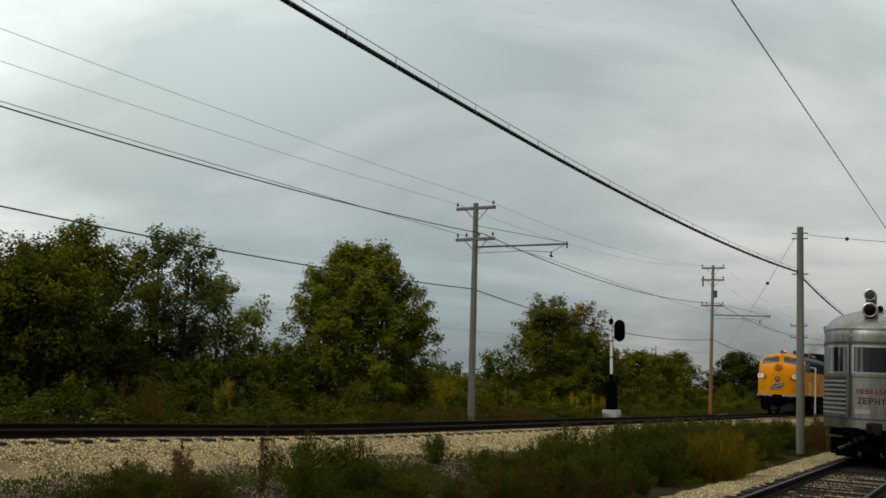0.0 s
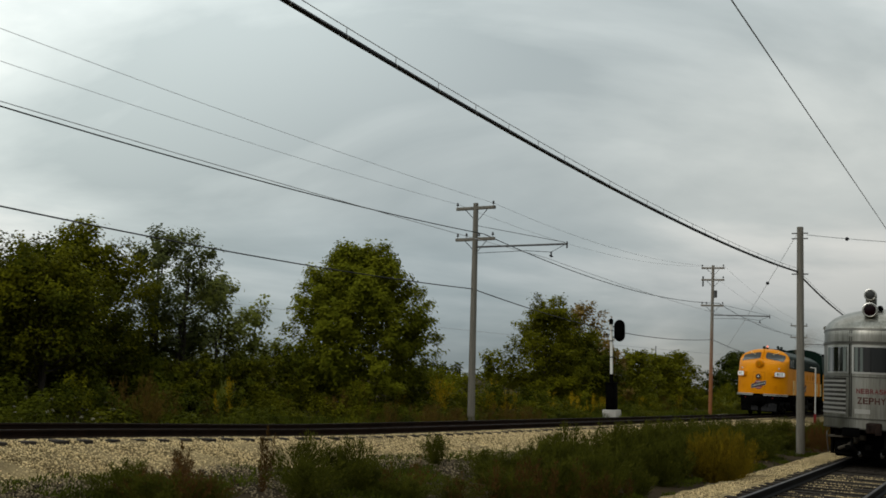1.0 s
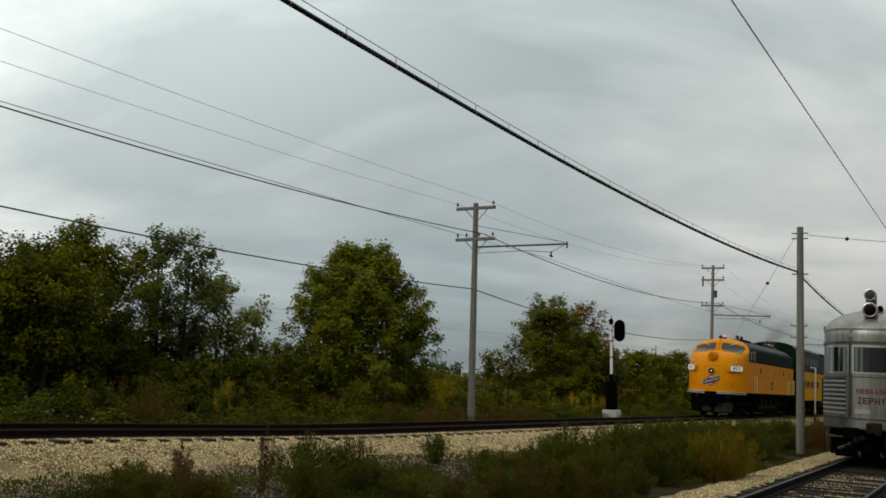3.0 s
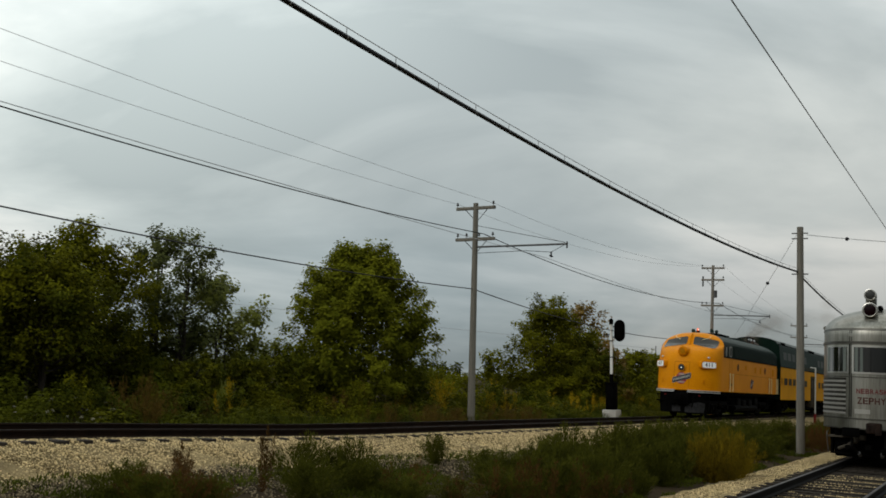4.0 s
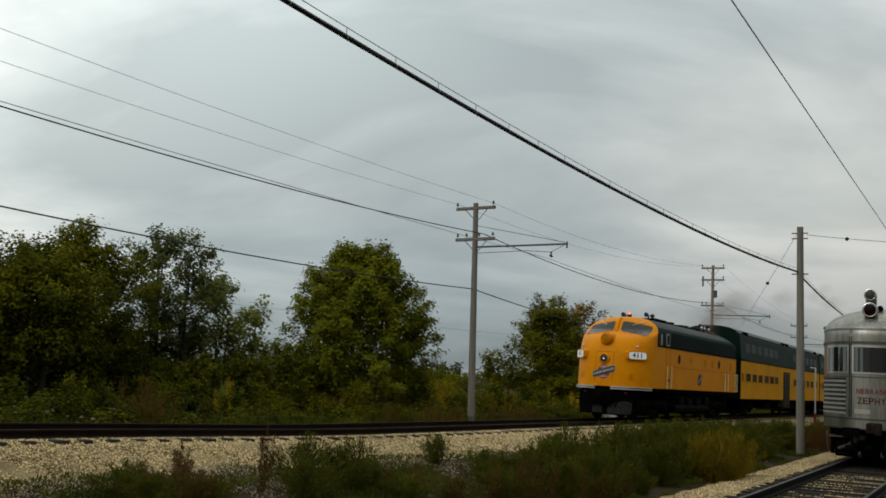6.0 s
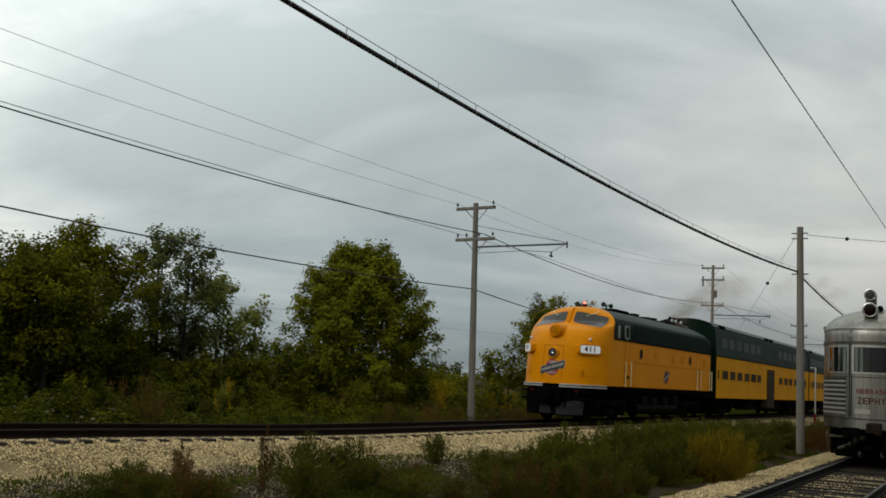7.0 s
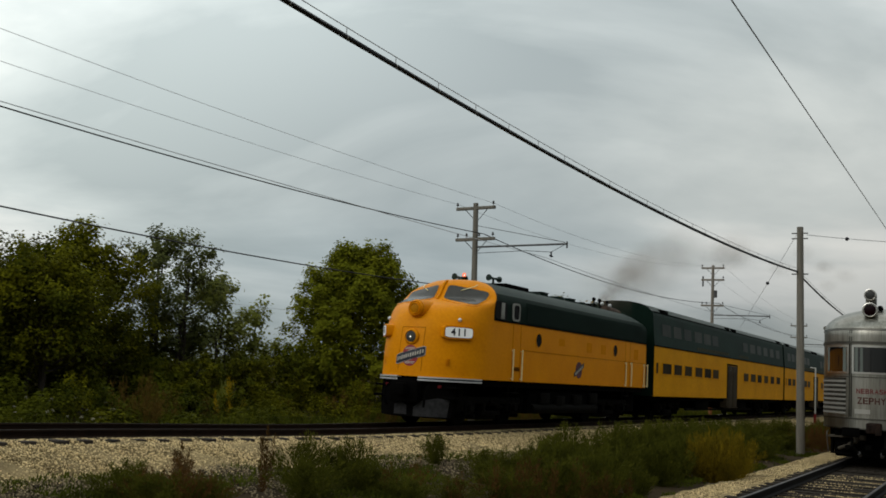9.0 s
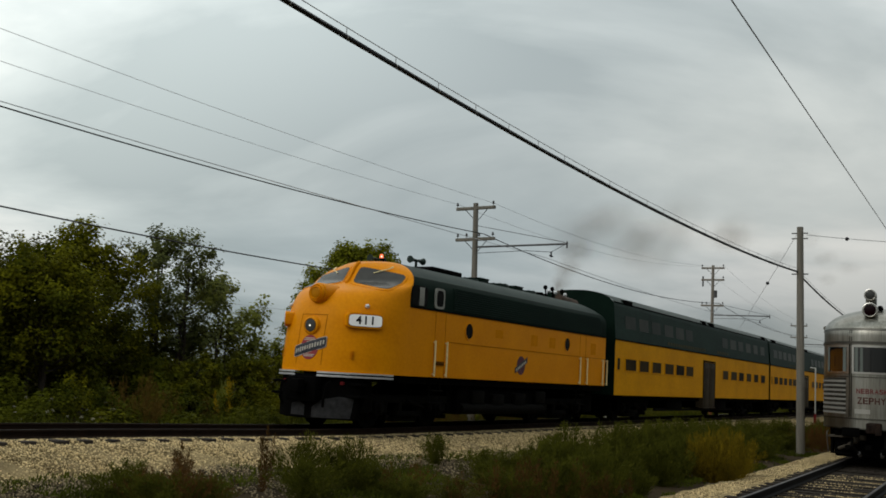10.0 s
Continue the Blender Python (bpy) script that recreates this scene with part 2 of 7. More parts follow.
def foot_stain(m, z0, z1, tone):
    """Rusty preservative stain that bleeds out of the foot of a pole and fades upwards."""
    nt = m.node_tree
    n = nt.nodes.new
    socket = nt.nodes["Principled BSDF"].inputs["Base Color"]
    before = socket.links[0].from_socket
    co = n("ShaderNodeTexCoord")
    sep = n("ShaderNodeSeparateXYZ")
    nt.links.new(co.outputs["Object"], sep.inputs[0])
    nz = n("ShaderNodeTexNoise"); nz.inputs["Scale"].default_value = 2.5
    add = n("ShaderNodeMath"); add.operation = 'MULTIPLY_ADD'; add.inputs[1].default_value = 1.6
    nt.links.new(co.outputs["Object"], nz.inputs[0])
    nt.links.new(nz.outputs[0], add.inputs[0])
    nt.links.new(sep.outputs[2], add.inputs[2])
    rng = n("ShaderNodeMapRange")
    rng.inputs["From Min"].default_value, rng.inputs["From Max"].default_value = z0 + .8, z1 + .8
    rng.inputs["To Min"].default_value, rng.inputs["To Max"].default_value = 0.85, 0.0
    nt.links.new(add.outputs[0], rng.inputs["Value"])
    mix = n("ShaderNodeMixRGB")
    mix.inputs[2].default_value = (*tone, 1)
    nt.links.new(rng.outputs[0], mix.inputs[0])
    nt.links.new(before, mix.inputs[1])
    nt.links.new(mix.outputs[0], socket)


foot_stain(POLEWOOD2, 1.6, 5.8, (0.28, 0.10, 0.032))
IRON = material("galvanised_fitting", (0.10, 0.10, 0.10), 0.5, 0.5, scale=5, fine=40)
WIRE = material("black_wire", (0.018, 0.018, 0.02), 0.6)
WIREDULL = material("dull_copper_wire", (0.15, 0.15, 0.15), 0.6, spec=0.1)
WIREGREY = material("grey_wire", (0.42, 0.43, 0.44), 0.5, spec=0.1)
CONCRETE = material("pale_concrete", (0.46, 0.44, 0.40), 0.9, second=(0.33, 0.31, 0.28), scale=3, fine=40, bump=0.3)
BARK = material("tree_bark", (0.055, 0.045, 0.035), 0.95, second=(0.025, 0.02, 0.016), scale=4, fine=30, bump=0.6)


def leaf(name, base, second, scale=0.6, through_light=0.24):
    return material(name, base, 0.62, second=second, scale=scale, fine=2.0, island=0.15, translucent=through_light, spec=0.015)


LEAF_MAPLE = leaf("maple_leaf", (0.200, 0.205, 0.013), (0.076, 0.088, 0.006), through_light=0.34)
# dark green; also stands in for the shade deep in the thicket
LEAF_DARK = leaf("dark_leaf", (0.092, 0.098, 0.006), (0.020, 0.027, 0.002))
LEAF_GREY = leaf("grey_green_leaf", (0.14, 0.155, 0.05), (0.045, 0.055, 0.018), through_light=0.34)
LEAF_PALE = leaf("pale_sapling_leaf", (0.27, 0.285, 0.06), (0.12, 0.135, 0.03), through_light=0.45)
LEAF_BROWN = leaf("turning_leaf", (0.25, 0.15, 0.04), (0.10, 0.08, 0.018))
# a darker copy of the dark leaf; shade on far trees is in the colour
LEAF_SHADE = leaf("shaded_leaf", (0.040, 0.050, 0.004), (0.014, 0.020, 0.002), through_light=0.12)
LEAF_WHITE = leaf("white_seed_heads", (0.36, 0.33, 0.26), (0.16, 0.16, 0.09))
LEAF_BRUSH = leaf("brush_leaf", (0.132, 0.126, 0.005), (0.034, 0.040, 0.003))
LEAF_OLIVE = leaf("olive_leaf", (0.165, 0.160, 0.007), (0.048, 0.054, 0.003), through_light=0.30)
LEAF_GOLD = leaf("goldenrod_bloom", (0.42, 0.26, 0.010), (0.14, 0.12, 0.008))
LEAF_DRY = leaf("dry_weed", (0.13, 0.082, 0.018), (0.05, 0.035, 0.009))
WEED = leaf("feathery_weed", (0.097, 0.098, 0.012), (0.027, 0.031, 0.004))
WEED_YELLOW = leaf("yellowing_weed", (0.23, 0.155, 0.010), (0.075, 0.06, 0.006))
WEED_RED = leaf("reddish_weed", (0.105, 0.046, 0.015), (0.045, 0.030, 0.008))
GRASS = leaf("low_grass", (0.085, 0.098, 0.010), (0.025, 0.032, 0.005))
SMOKE = smoke_material("diesel_smoke", 0.66)
HAZE = smoke_material("thin_smoke", 0.27)
FRESH = smoke_material("fresh_smoke", 0.34)
POCKET = material("shaded_pocket", (0.15, 0.055, 0.003), 0.8, second=(0.05, 0.02, 0.003), scale=6, fine=40, spec=0.02)
SEAM = material("panel_seam", (0.36, 0.125, 0.001), 0.6, spec=0.03)
DULLRED = material("dull_red_paint", (0.16, 0.018, 0.018), 0.7, spec=0.05)


# ---------------------------------------------------------------- mesh helpers
def finish(me, mat, smooth=35):
    for one in (mat if isinstance(mat, (list, tuple)) else [mat]):
        me.materials.append(one)
    if smooth:
        me.shade_smooth()
        me.set_sharp_from_angle(angle=radians(smooth))
    me.update()
    return me


def mesh_of(name, verts, faces, mat, smooth=35):
    me = bpy.data.meshes.new(name)
    me.from_pydata([tuple(v) for v in verts], [], faces)
    return finish(me, mat, smooth)


def part(name, bm, mat, parent=None, label="", smooth=35):
    me = bpy.data.meshes.new(name)
    bmesh.ops.recalc_face_normals(bm, faces=bm.faces)
    bm.to_mesh(me)
    bm.free()
    finish(me, mat, smooth)
    ob = new(name, me)
    if parent:
        ob.parent = parent
    return tagged(ob, label)


def put(name, me, parent=None, label="", m=None):
    ob = new(name, me)
    if parent:
        ob.parent = parent
    if m is not None:
        ob.matrix_basis = m
    return tagged(ob, label)


def box(bm, x0, x1, y0, y1, z0, z1, bevel=0.0):
    made = bmesh.ops.create_cube(bm, size=1.0)["verts"]
    for v in made:
        v.co = Vector((x0 + (v.co.x + .5) * (x1 - x0), y0 + (v.co.y + .5) * (y1 - y0), z0 + (v.co.z + .5) * (z1 - z0)))
    if bevel:
        es = list({e for v in made for e in v.link_edges})
        bmesh.ops.bevel(bm, geom=es, offset=bevel, segments=2, profile=0.5, affect='EDGES')
    return bm


def rod(bm, a, b, r, seg=10, r2=None):
    a, b = Vector(a), Vector(b)
    d = b - a
    m = Matrix.Translation((a + b) / 2) @ d.to_track_quat("Z", "Y").to_matrix().to_4x4()
    bmesh.ops.create_cone(bm, cap_ends=True, segments=seg, radius1=r, radius2=r if r2 is None else r2, depth=d.length, matrix=m)
    return bm


def ball(bm, c, r, seg=12):
    bmesh.ops.create_uvsphere(bm, u_segments=seg, v_segments=max(6, seg // 2), radius=r, matrix=Matrix.Translation(c))
    return bm


def tube(points, r, mat, name, seg=6):
    """A round strand along points."""
    pts = [Vector(q) for q in points]
    vs, fs = [], []
    for i, q in enumerate(pts):
        d = (pts[min(i + 1, len(pts) - 1)] - pts[max(i - 1, 0)]).normalized()
        side = d.cross(Vector((0, 0, 1)))
        side = side.normalized() if side.length > 1e-4 else Vector((1, 0, 0))
        up = side.cross(d)
        rr = r(i / (len(pts) - 1)) if callable(r) else r
        for k in range(seg):
            a = 2 * math.pi * k / seg
            vs.append(q + side * (rr * math.cos(a)) + up * (rr * math.sin(a)))
    for i in range(len(pts) - 1):
        for k in range(seg):
            k2 = (k + 1) % seg
            fs.append((i * seg + k, i * seg + k2, (i + 1) * seg + k2, (i + 1) * seg + k))
    fs.append(tuple(range(seg)))
    fs.append(tuple((len(pts) - 1) * seg + k for k in reversed(range(seg))))
    return mesh_of(name, vs, fs, mat, 60)


def lathe(bm, profile, seg=24, axis="X", at=(0, 0, 0)):
    """Turns (along, radius) pairs round an axis."""
    rings = []
    for a, r in profile:
        ring = []
        for k in range(seg):
            t = 2 * math.pi * k / seg
            c, s = r * math.cos(t), r * math.sin(t)
            q = {"X": (a, c, s), "Y": (c, a, s), "Z": (c, s, a)}[axis]
            ring.append(bm.verts.new(Vector(q) + Vector(at)))
        rings.append(ring)
    for p, q in zip(rings, rings[1:]):
        for k in range(seg):
            bm.faces.new((p[k], p[(k + 1) % seg], q[(k + 1) % seg], q[k]))
    bm.faces.new(rings[0]); bm.faces.new(list(reversed(rings[-1])))
    return bm


# ---------------------------------------------------------------- the two tracks in plan
TH0, K_FAR, K_NEAR, D0 = radians(59.827), 1 / 1302.6, 0.00528, 28.961


def main_track(s, right=0.0, z=0.0):
    """Point of the main track s metres along it (away from the eye), and its heading."""
    k = K_FAR if s > 0 else K_NEAR
    th = TH0 + k * s
    x = (math.sin(th) - math.sin(TH0)) / k
    y = D0 - (math.cos(th) - math.cos(TH0)) / k
    return Vector((x + right * math.sin(th), y - right * math.cos(th), z)), th


SETTLED = 0.075


def rail_line(s, right=0.0, z=0.0):
    """The main track as it lies: settled a little, and climbing gently past the near bend."""
    p, th = main_track(s, right, z)
    q = min(1.0, max(0.0, (-4.0 - s) / 10.0))
    p.z += -SETTLED + (SETTLED + .03) * q * q * (3 - 2 * q)
    return p, th


S_AX, S_AY = 0.4707, 0.8823


def side_track(u, right=0.0, z=-0.3):
    return Vector((5.25 + u * S_AX + right * S_AY, 15.37 + u * S_AY - right * S_AX, z)), math.atan2(S_AY, S_AX)


def main_lateral(x, y):
    """Metres to the right of the main track, roughly, and along it."""
    s = (x * math.cos(TH0) + (y - D0) * math.sin(TH0))
    for _ in range(3):
        p, th = main_track(s)
        s += (x - p.x) * math.cos(th) + (y - p.y) * math.sin(th)
    p, th = main_track(s)
    return (x - p.x) * math.sin(th) - (y - p.y) * math.cos(th), s


GROUND = -0.5


def ground_z(x, y):
    off = abs((x - 5.25) * S_AY - (y - 15.37) * S_AX)
    dip = -0.11 * min(1.0, max(0.0, (5.0 - off) / 2.0))
    return GROUND + dip + 0.05 * noise.noise(Vector((x * 0.35, y * 0.35, 0))) + 0.02 * noise.noise(Vector((x * 1.7, y * 1.7, 3)))


# ---------------------------------------------------------------- ground and tracks
def build_ground():
    def axis(lo, hi, step, far):
        inner = list(np.arange(lo, hi + 1e-6, step))
        outer, d = [], step
        q = hi
        while q < far:
            d *= 1.5
            q += d
            outer.append(q)
        low, d, q = [], step, lo
        while q > -far:
            d *= 1.5
            q -= d
            low.append(q)
        return list(reversed(low)) + inner + outer
    xs, ys = axis(-14, 26, 0.35, 2500), axis(6, 46, 0.35, 2500)
    vs = [(x, y, ground_z(x, y) if abs(x) < 200 and abs(y) < 300 else GROUND) for y in ys for x in xs]
    w = len(xs)
    fs = [(j * w + i, j * w + i + 1, (j + 1) * w + i + 1, (j + 1) * w + i) for j in range(len(ys) - 1) for i in range(w - 1)]
    g = new("ground", mesh_of("ground", vs, fs, SOIL, 60))
    return tagged(g, "dark cinder soil with thin grass and weeds", "ground", kind="structure")


def sweep(name, at, span, profile, mat, z=0.0, step=1.0, closed=True, rough=0.0):
    """A profile of (right, up) pairs carried along a track."""
    n = int((span[1] - span[0]) / step) + 1
    vs, fs = [], []
    m = len(profile)
    for i in range(n):
        s = span[0] + i * step
        for r, h in profile:
            p, _ = at(s, r, z + h)
            if rough:
                p = p + Vector((0, 0, rough * noise.noise(p * 1.9)))
            vs.append(p)
    for i in range(n - 1):
        for k in range(m if closed else m - 1):
            k2 = (k + 1) % m
            fs.append((i * m + k, i * m + k2, (i + 1) * m + k2, (i + 1) * m + k))
    if closed:
        fs.append(tuple(range(m)))
        fs.append(tuple((n - 1) * m + k for k in reversed(range(m))))
    return mesh_of(name, vs, fs, mat, 40)


RAIL_PROFILE = [(-.033, 0), (.033, 0), (.034, -.032), (.009, -.044), (.008, -.110), (.062, -.124), (.064, -.136),
                (-.064, -.136), (-.062, -.124), (-.008, -.110), (-.009, -.044), (-.034, -.032)]


def build_track(name, at, span, z, gauge, tie_mat, rail_mat, head_mat, near_span, label, bed):
    root = tagged(new(name), label, "railway track", kind="structure")
    for side in (-1, 1):
        prof = [(side * gauge / 2 + r, h) for r, h in RAIL_PROFILE]
        put("rail", sweep("rail", at, span, prof, rail_mat, z, 1.0), root)
        cap = [(side * gauge / 2 - .023, .003), (side * gauge / 2 + .023, .003), (side * gauge / 2 + .023, -.004), (side * gauge / 2 - .023, -.004)]
        put("rail_head", sweep("rail_head", at, span, cap, head_mat, z, 1.0), root, "worn bright running surface")
    put("ballast_bed", sweep("ballast_bed", at, span, bed, BALLAST, z, 0.35, closed=False, rough=0.05), root)
    bm = bmesh.new()
    box(bm, -.115, .115, -1.3, 1.3, -.18, 0, 0.012)
    tie_me = bpy.data.meshes.new("tie")
    bm.to_mesh(tie_me); bm.free(); finish(tie_me, tie_mat, 30)
    far_v, far_f = [], []
    rnd = random.Random(5)
    s = span[0]
    while s < span[1]:
        p, th = at(s, rnd.uniform(-.05, .05), z - 0.140 + rnd.uniform(-.012, .004))
        rz = th + radians(rnd.uniform(-1.5, 1.5))
        if near_span[0] < s < near_span[1]:
            put("tie", tie_me, root, m=Matrix.LocRotScale(p, Euler((0, 0, rz)), None))
        else:
            c, q = math.cos(rz), math.sin(rz)
            o = len(far_v)
            for dz in (-.18, 0):
                for dx, dy in ((-.115, -1.3), (.115, -1.3), (.115, 1.3), (-.115, 1.3)):
                    far_v.append((p.x + dx * c - dy * q, p.y + dx * q + dy * c, p.z + dz))
            far_f += [(o + 4, o + 5, o + 6, o + 7), (o, o + 1, o + 5, o + 4), (o + 1, o + 2, o + 6, o + 5), (o + 2, o + 3, o + 7, o + 6), (o + 3, o, o + 4, o + 7)]
        s += 0.54
    if far_v:
        tagged(put("far_ties", mesh_of("far_ties", far_v, far_f, tie_mat, 0), root), kind="stuff")
    return root


def scatter_stones(name, points, size, mat, label, parent=None):
    """Loose angular stones, one mesh."""
    rng = np.random.default_rng(len(points))
    pts = np.asarray(points)
    n = len(pts)
    base = np.array([(1, 0, 0), (-1, 0, 0), (0, 1, 0), (0, -1, 0), (0, 0, 1), (0, 0, -1)], float)
    sc = size * rng.uniform(.55, 1.4, (n, 1, 1)) * rng.uniform(.6, 1.2, (n, 6, 1))
    q = rng.normal(size=(n, 4)); q /= np.linalg.norm(q, axis=1)[:, None]
    w, x, y, zz = q.T
    R = np.stack([np.stack([1 - 2 * (y * y + zz * zz), 2 * (x * y - zz * w), 2 * (x * zz + y * w)], -1),
                  np.stack([2 * (x * y + zz * w), 1 - 2 * (x * x + zz * zz), 2 * (y * zz - x * w)], -1),
                  np.stack([2 * (x * zz - y * w), 2 * (y * zz + x * w), 1 - 2 * (x * x + y * y)], -1)], 1)
    v = np.einsum("nij,nkj->nki", R, base * sc) + pts[:, None, :]
    tri = np.array([(0, 2, 4), (2, 1, 4), (1, 3, 4), (3, 0, 4), (2, 0, 5), (1, 2, 5), (3, 1, 5), (0, 3, 5)])
    f = (np.arange(n)[:, None, None] * 6 + tri[None]).reshape(-1, 3)
    me = bpy.data.meshes.new(name)
    me.vertices.add(n * 6); me.vertices.foreach_set("co", v.ravel())
    me.loops.add(len(f) * 3); me.loops.foreach_set("vertex_index", f.ravel().astype(np.int32))
    me.polygons.add(len(f)); me.polygons.foreach_set("loop_start", np.arange(0, len(f) * 3, 3, dtype=np.int32))
    me.materials.append(mat)
    me.update(calc_edges=True)
    ob = new(name, me)
    if parent:
        ob.parent = parent
        return tagged(ob, label, kind="stuff")
    return tagged(ob, label, "gravel", kind="stuff")


def bed_height(r, bed):
    for (a, ha), (b, hb) in zip(bed, bed[1:]):
        if a <= r <= b:
            return ha + (hb - ha) * (r - a) / (b - a)
    return None


MAIN_BED = [(-4.2, -.56), (-2.9, -.46), (-1.65, -.22), (-1.3, -.17), (0, -.17), (.80, -.155), (1.08, -.150), (1.3, -.190), (1.7, -.225), (2.45, -.40), (2.85, -.54), (4.3, -.60)]
SIDE_BED = [(-2.42, -.30), (-1.8, -.195), (-1.42, -.175), (-1.22, -.20), (0, -.22), (1.3, -.19), (1.75, -.18), (2.4, -.28)]


def build_tracks():
    build_track("main_track", rail_line, (-56.4, 150), 0.0, 1.507, TIE, RAILSIDE, RAILRUST, (-20, 60),
                "rusty steel rails on dark wooden ties in tan ballast", MAIN_BED)
    build_track("side_track", side_track, (-41, 60), -0.3, 1.507, TIEGREY, RAILDARK, RAILTOP, (-8, 22),
                "dark steel rails on weathered grey ties in gravel", SIDE_BED)
    rng = np.random.default_rng(11)
    pts = []
    for _ in range(250000):
        s, r = rng.uniform(-18, 42), rng.uniform(.84, 4.2)
        if s > 8 and rng.random() < .62:
            continue
        # the shoulder thins out in ragged tongues
        reach = 2.2 + .5 * noise.noise(Vector((s * .5, 4, 1))) + .25 * noise.noise(Vector((s * 2.1, 4, 6)))
        if rng.random() > 1 - max(0, (r - reach) / 1.5):
            continue
        # tie ends stay bare
        if 1.12 < r < 1.40 and abs(((s + 56.4) / .54 + .5) % 1.0 - .5) < .24 and rng.random() < .92:
            continue
        p, _ = rail_line(s, r, 0)
        h = p.z + bed_height(r, MAIN_BED)
        pts.append((p.x, p.y, max(h, ground_z(p.x, p.y)) + rng.uniform(-.010, .012)))
    scatter_stones("ballast_stones", pts, .0172, STONE, "loose tan crushed limestone beside the main rails")
    pts = []
    for _ in range(120000):
        u, r = (rng.uniform(-1, 9), rng.uniform(-1.36, 1.6)) if rng.random() < .42 else (rng.uniform(-1, 23), rng.uniform(-2.35, -1.05))
        if r > -.7 and noise.noise(Vector((u * 4.5, r * 1.1, 2))) < .02:
            continue
        # ties stay bare, stones lie between them and along the shoulder
        ph = ((u + 41) / .54) % 1.0
        if abs(r) < 1.36 and (ph < .27 or ph > .73) and rng.random() < (.985 if abs(r) < 1.25 else .9):
            continue
        if abs(abs(r) - .7535) < .09:
            continue
        p, _ = side_track(u, r, -.3)
        h = bed_height(r, SIDE_BED) if r < -1.34 else -.158 if r > -.7 else -.185 if r > -1.25 else -.17
        pts.append((p.x, p.y, -.3 + h + rng.uniform(-.015, .012)))
    scatter_stones("gravel", pts, .0115, STONE, "pale tan gravel along the dark side track")
    pts = []
    for _ in range(24000):
        s, r = (rng.uniform(-20, -6) if rng.random() < .75 else rng.uniform(-6, 12)), 2.6 + abs(rng.normal(0, 1.9))
        p, _ = main_track(s, r, 0)
        if noise.noise(Vector((p.x * .6, p.y * .6, 7))) < -.1:
            continue
        pts.append((p.x, p.y, ground_z(p.x, p.y) + rng.uniform(-.005, .02)))
    scatter_stones("scattered_stones", pts, .017, STONEGREY, "grey stones scattered over the weedy ground")


# ---------------------------------------------------------------- the diesel locomotive (x to its rear, -y its near side, z from the rail)
Z_NODES = [1.20, 1.8, 2.25, 2.6, 2.9, 3.08, 3.2, 3.30, 3.38, 3.6, 3.81, 3.92, 3.985, 4.02]
X_TIP = [.36, .40, .46, .54, .70, .92, 1.22, 1.52, 1.72, 1.90, 2.06, 2.28, 2.6, 3.0]
N_LEN = [1.75, 1.75, 1.75, 1.70, 1.54, 1.32, 1.04, .78, .64, .62, .64, .56, .36, .10]


def side_width(z, full=1.5, knee=3.2, top=4.025):
    if z <= knee:
        return full
    q = min(1.0, (z - knee) / (top - knee))
    return full * max(0.0, 1 - q ** 2.4) ** (1 / 2.1)


def smooth_at(z, ys):
    """Smooth interpolation over Z_NODES."""
    i = max(0, min(len(Z_NODES) - 2, int(np.searchsorted(Z_NODES, z)) - 1))
    z0, z1 = Z_NODES[i], Z_NODES[i + 1]
    def slope(k):
        if 0 < k < len(ys) - 1:
            return (ys[k + 1] - ys[k - 1]) / (Z_NODES[k + 1] - Z_NODES[k - 1])
        k2 = min(max(k, 1), len(ys) - 1)
        return (ys[k2] - ys[k2 - 1]) / (Z_NODES[k2] - Z_NODES[k2 - 1])
    h = z1 - z0
    t = min(1.0, max(0.0, (z - z0) / h))
    return ((2 * t ** 3 - 3 * t * t + 1) * ys[i] + (t ** 3 - 2 * t * t + t) * h * slope(i)
            + (3 * t * t - 2 * t ** 3) * ys[i + 1] + (t ** 3 - t * t) * h * slope(i + 1))


def ramp_up(z, lo, hi):
    q = min(1.0, max(0.0, (z - lo) / (hi - lo)))
    return q * q * (3 - 2 * q)


def nose_point(phi, z, out=0.0):
    """The nose is blunt at the bottom; the windshield above it comes to a low prow."""
    w, xt, ln = side_width(z), smooth_at(z, X_TIP), smooth_at(z, N_LEN)
    blunt = .84 + .16 * ramp_up(z, 2.5, 3.2)
    prow = .80 * ramp_up(z, 3.2, 3.45) * (1 - ramp_up(z, 3.84, 4.0))
    c, q = max(0.0, math.cos(phi)) ** blunt, math.sin(phi)
    wedge = (math.sqrt(q * q + .01) - .1) / (math.sqrt(1.01) - .1)
    p = Vector((xt + ln * ((1 - c) * (1 - prow) + wedge * prow), w * q, z))
    if out:
        e = 0.01
        a = nose_point(phi + e, z) - nose_point(phi - e, z)
        b = nose_point(phi, min(z + e, 4.0)) - nose_point(phi, z - e)
        nrm = a.cross(b)
        nrm.normalize()
        if nrm.x > 0:
            nrm = -nrm
        p += nrm * out
    return p


def nose_at(y, z, out=0.0):
    w = side_width(z)
    return nose_point(math.asin(max(-.999, min(.999, y / w))), z, out)


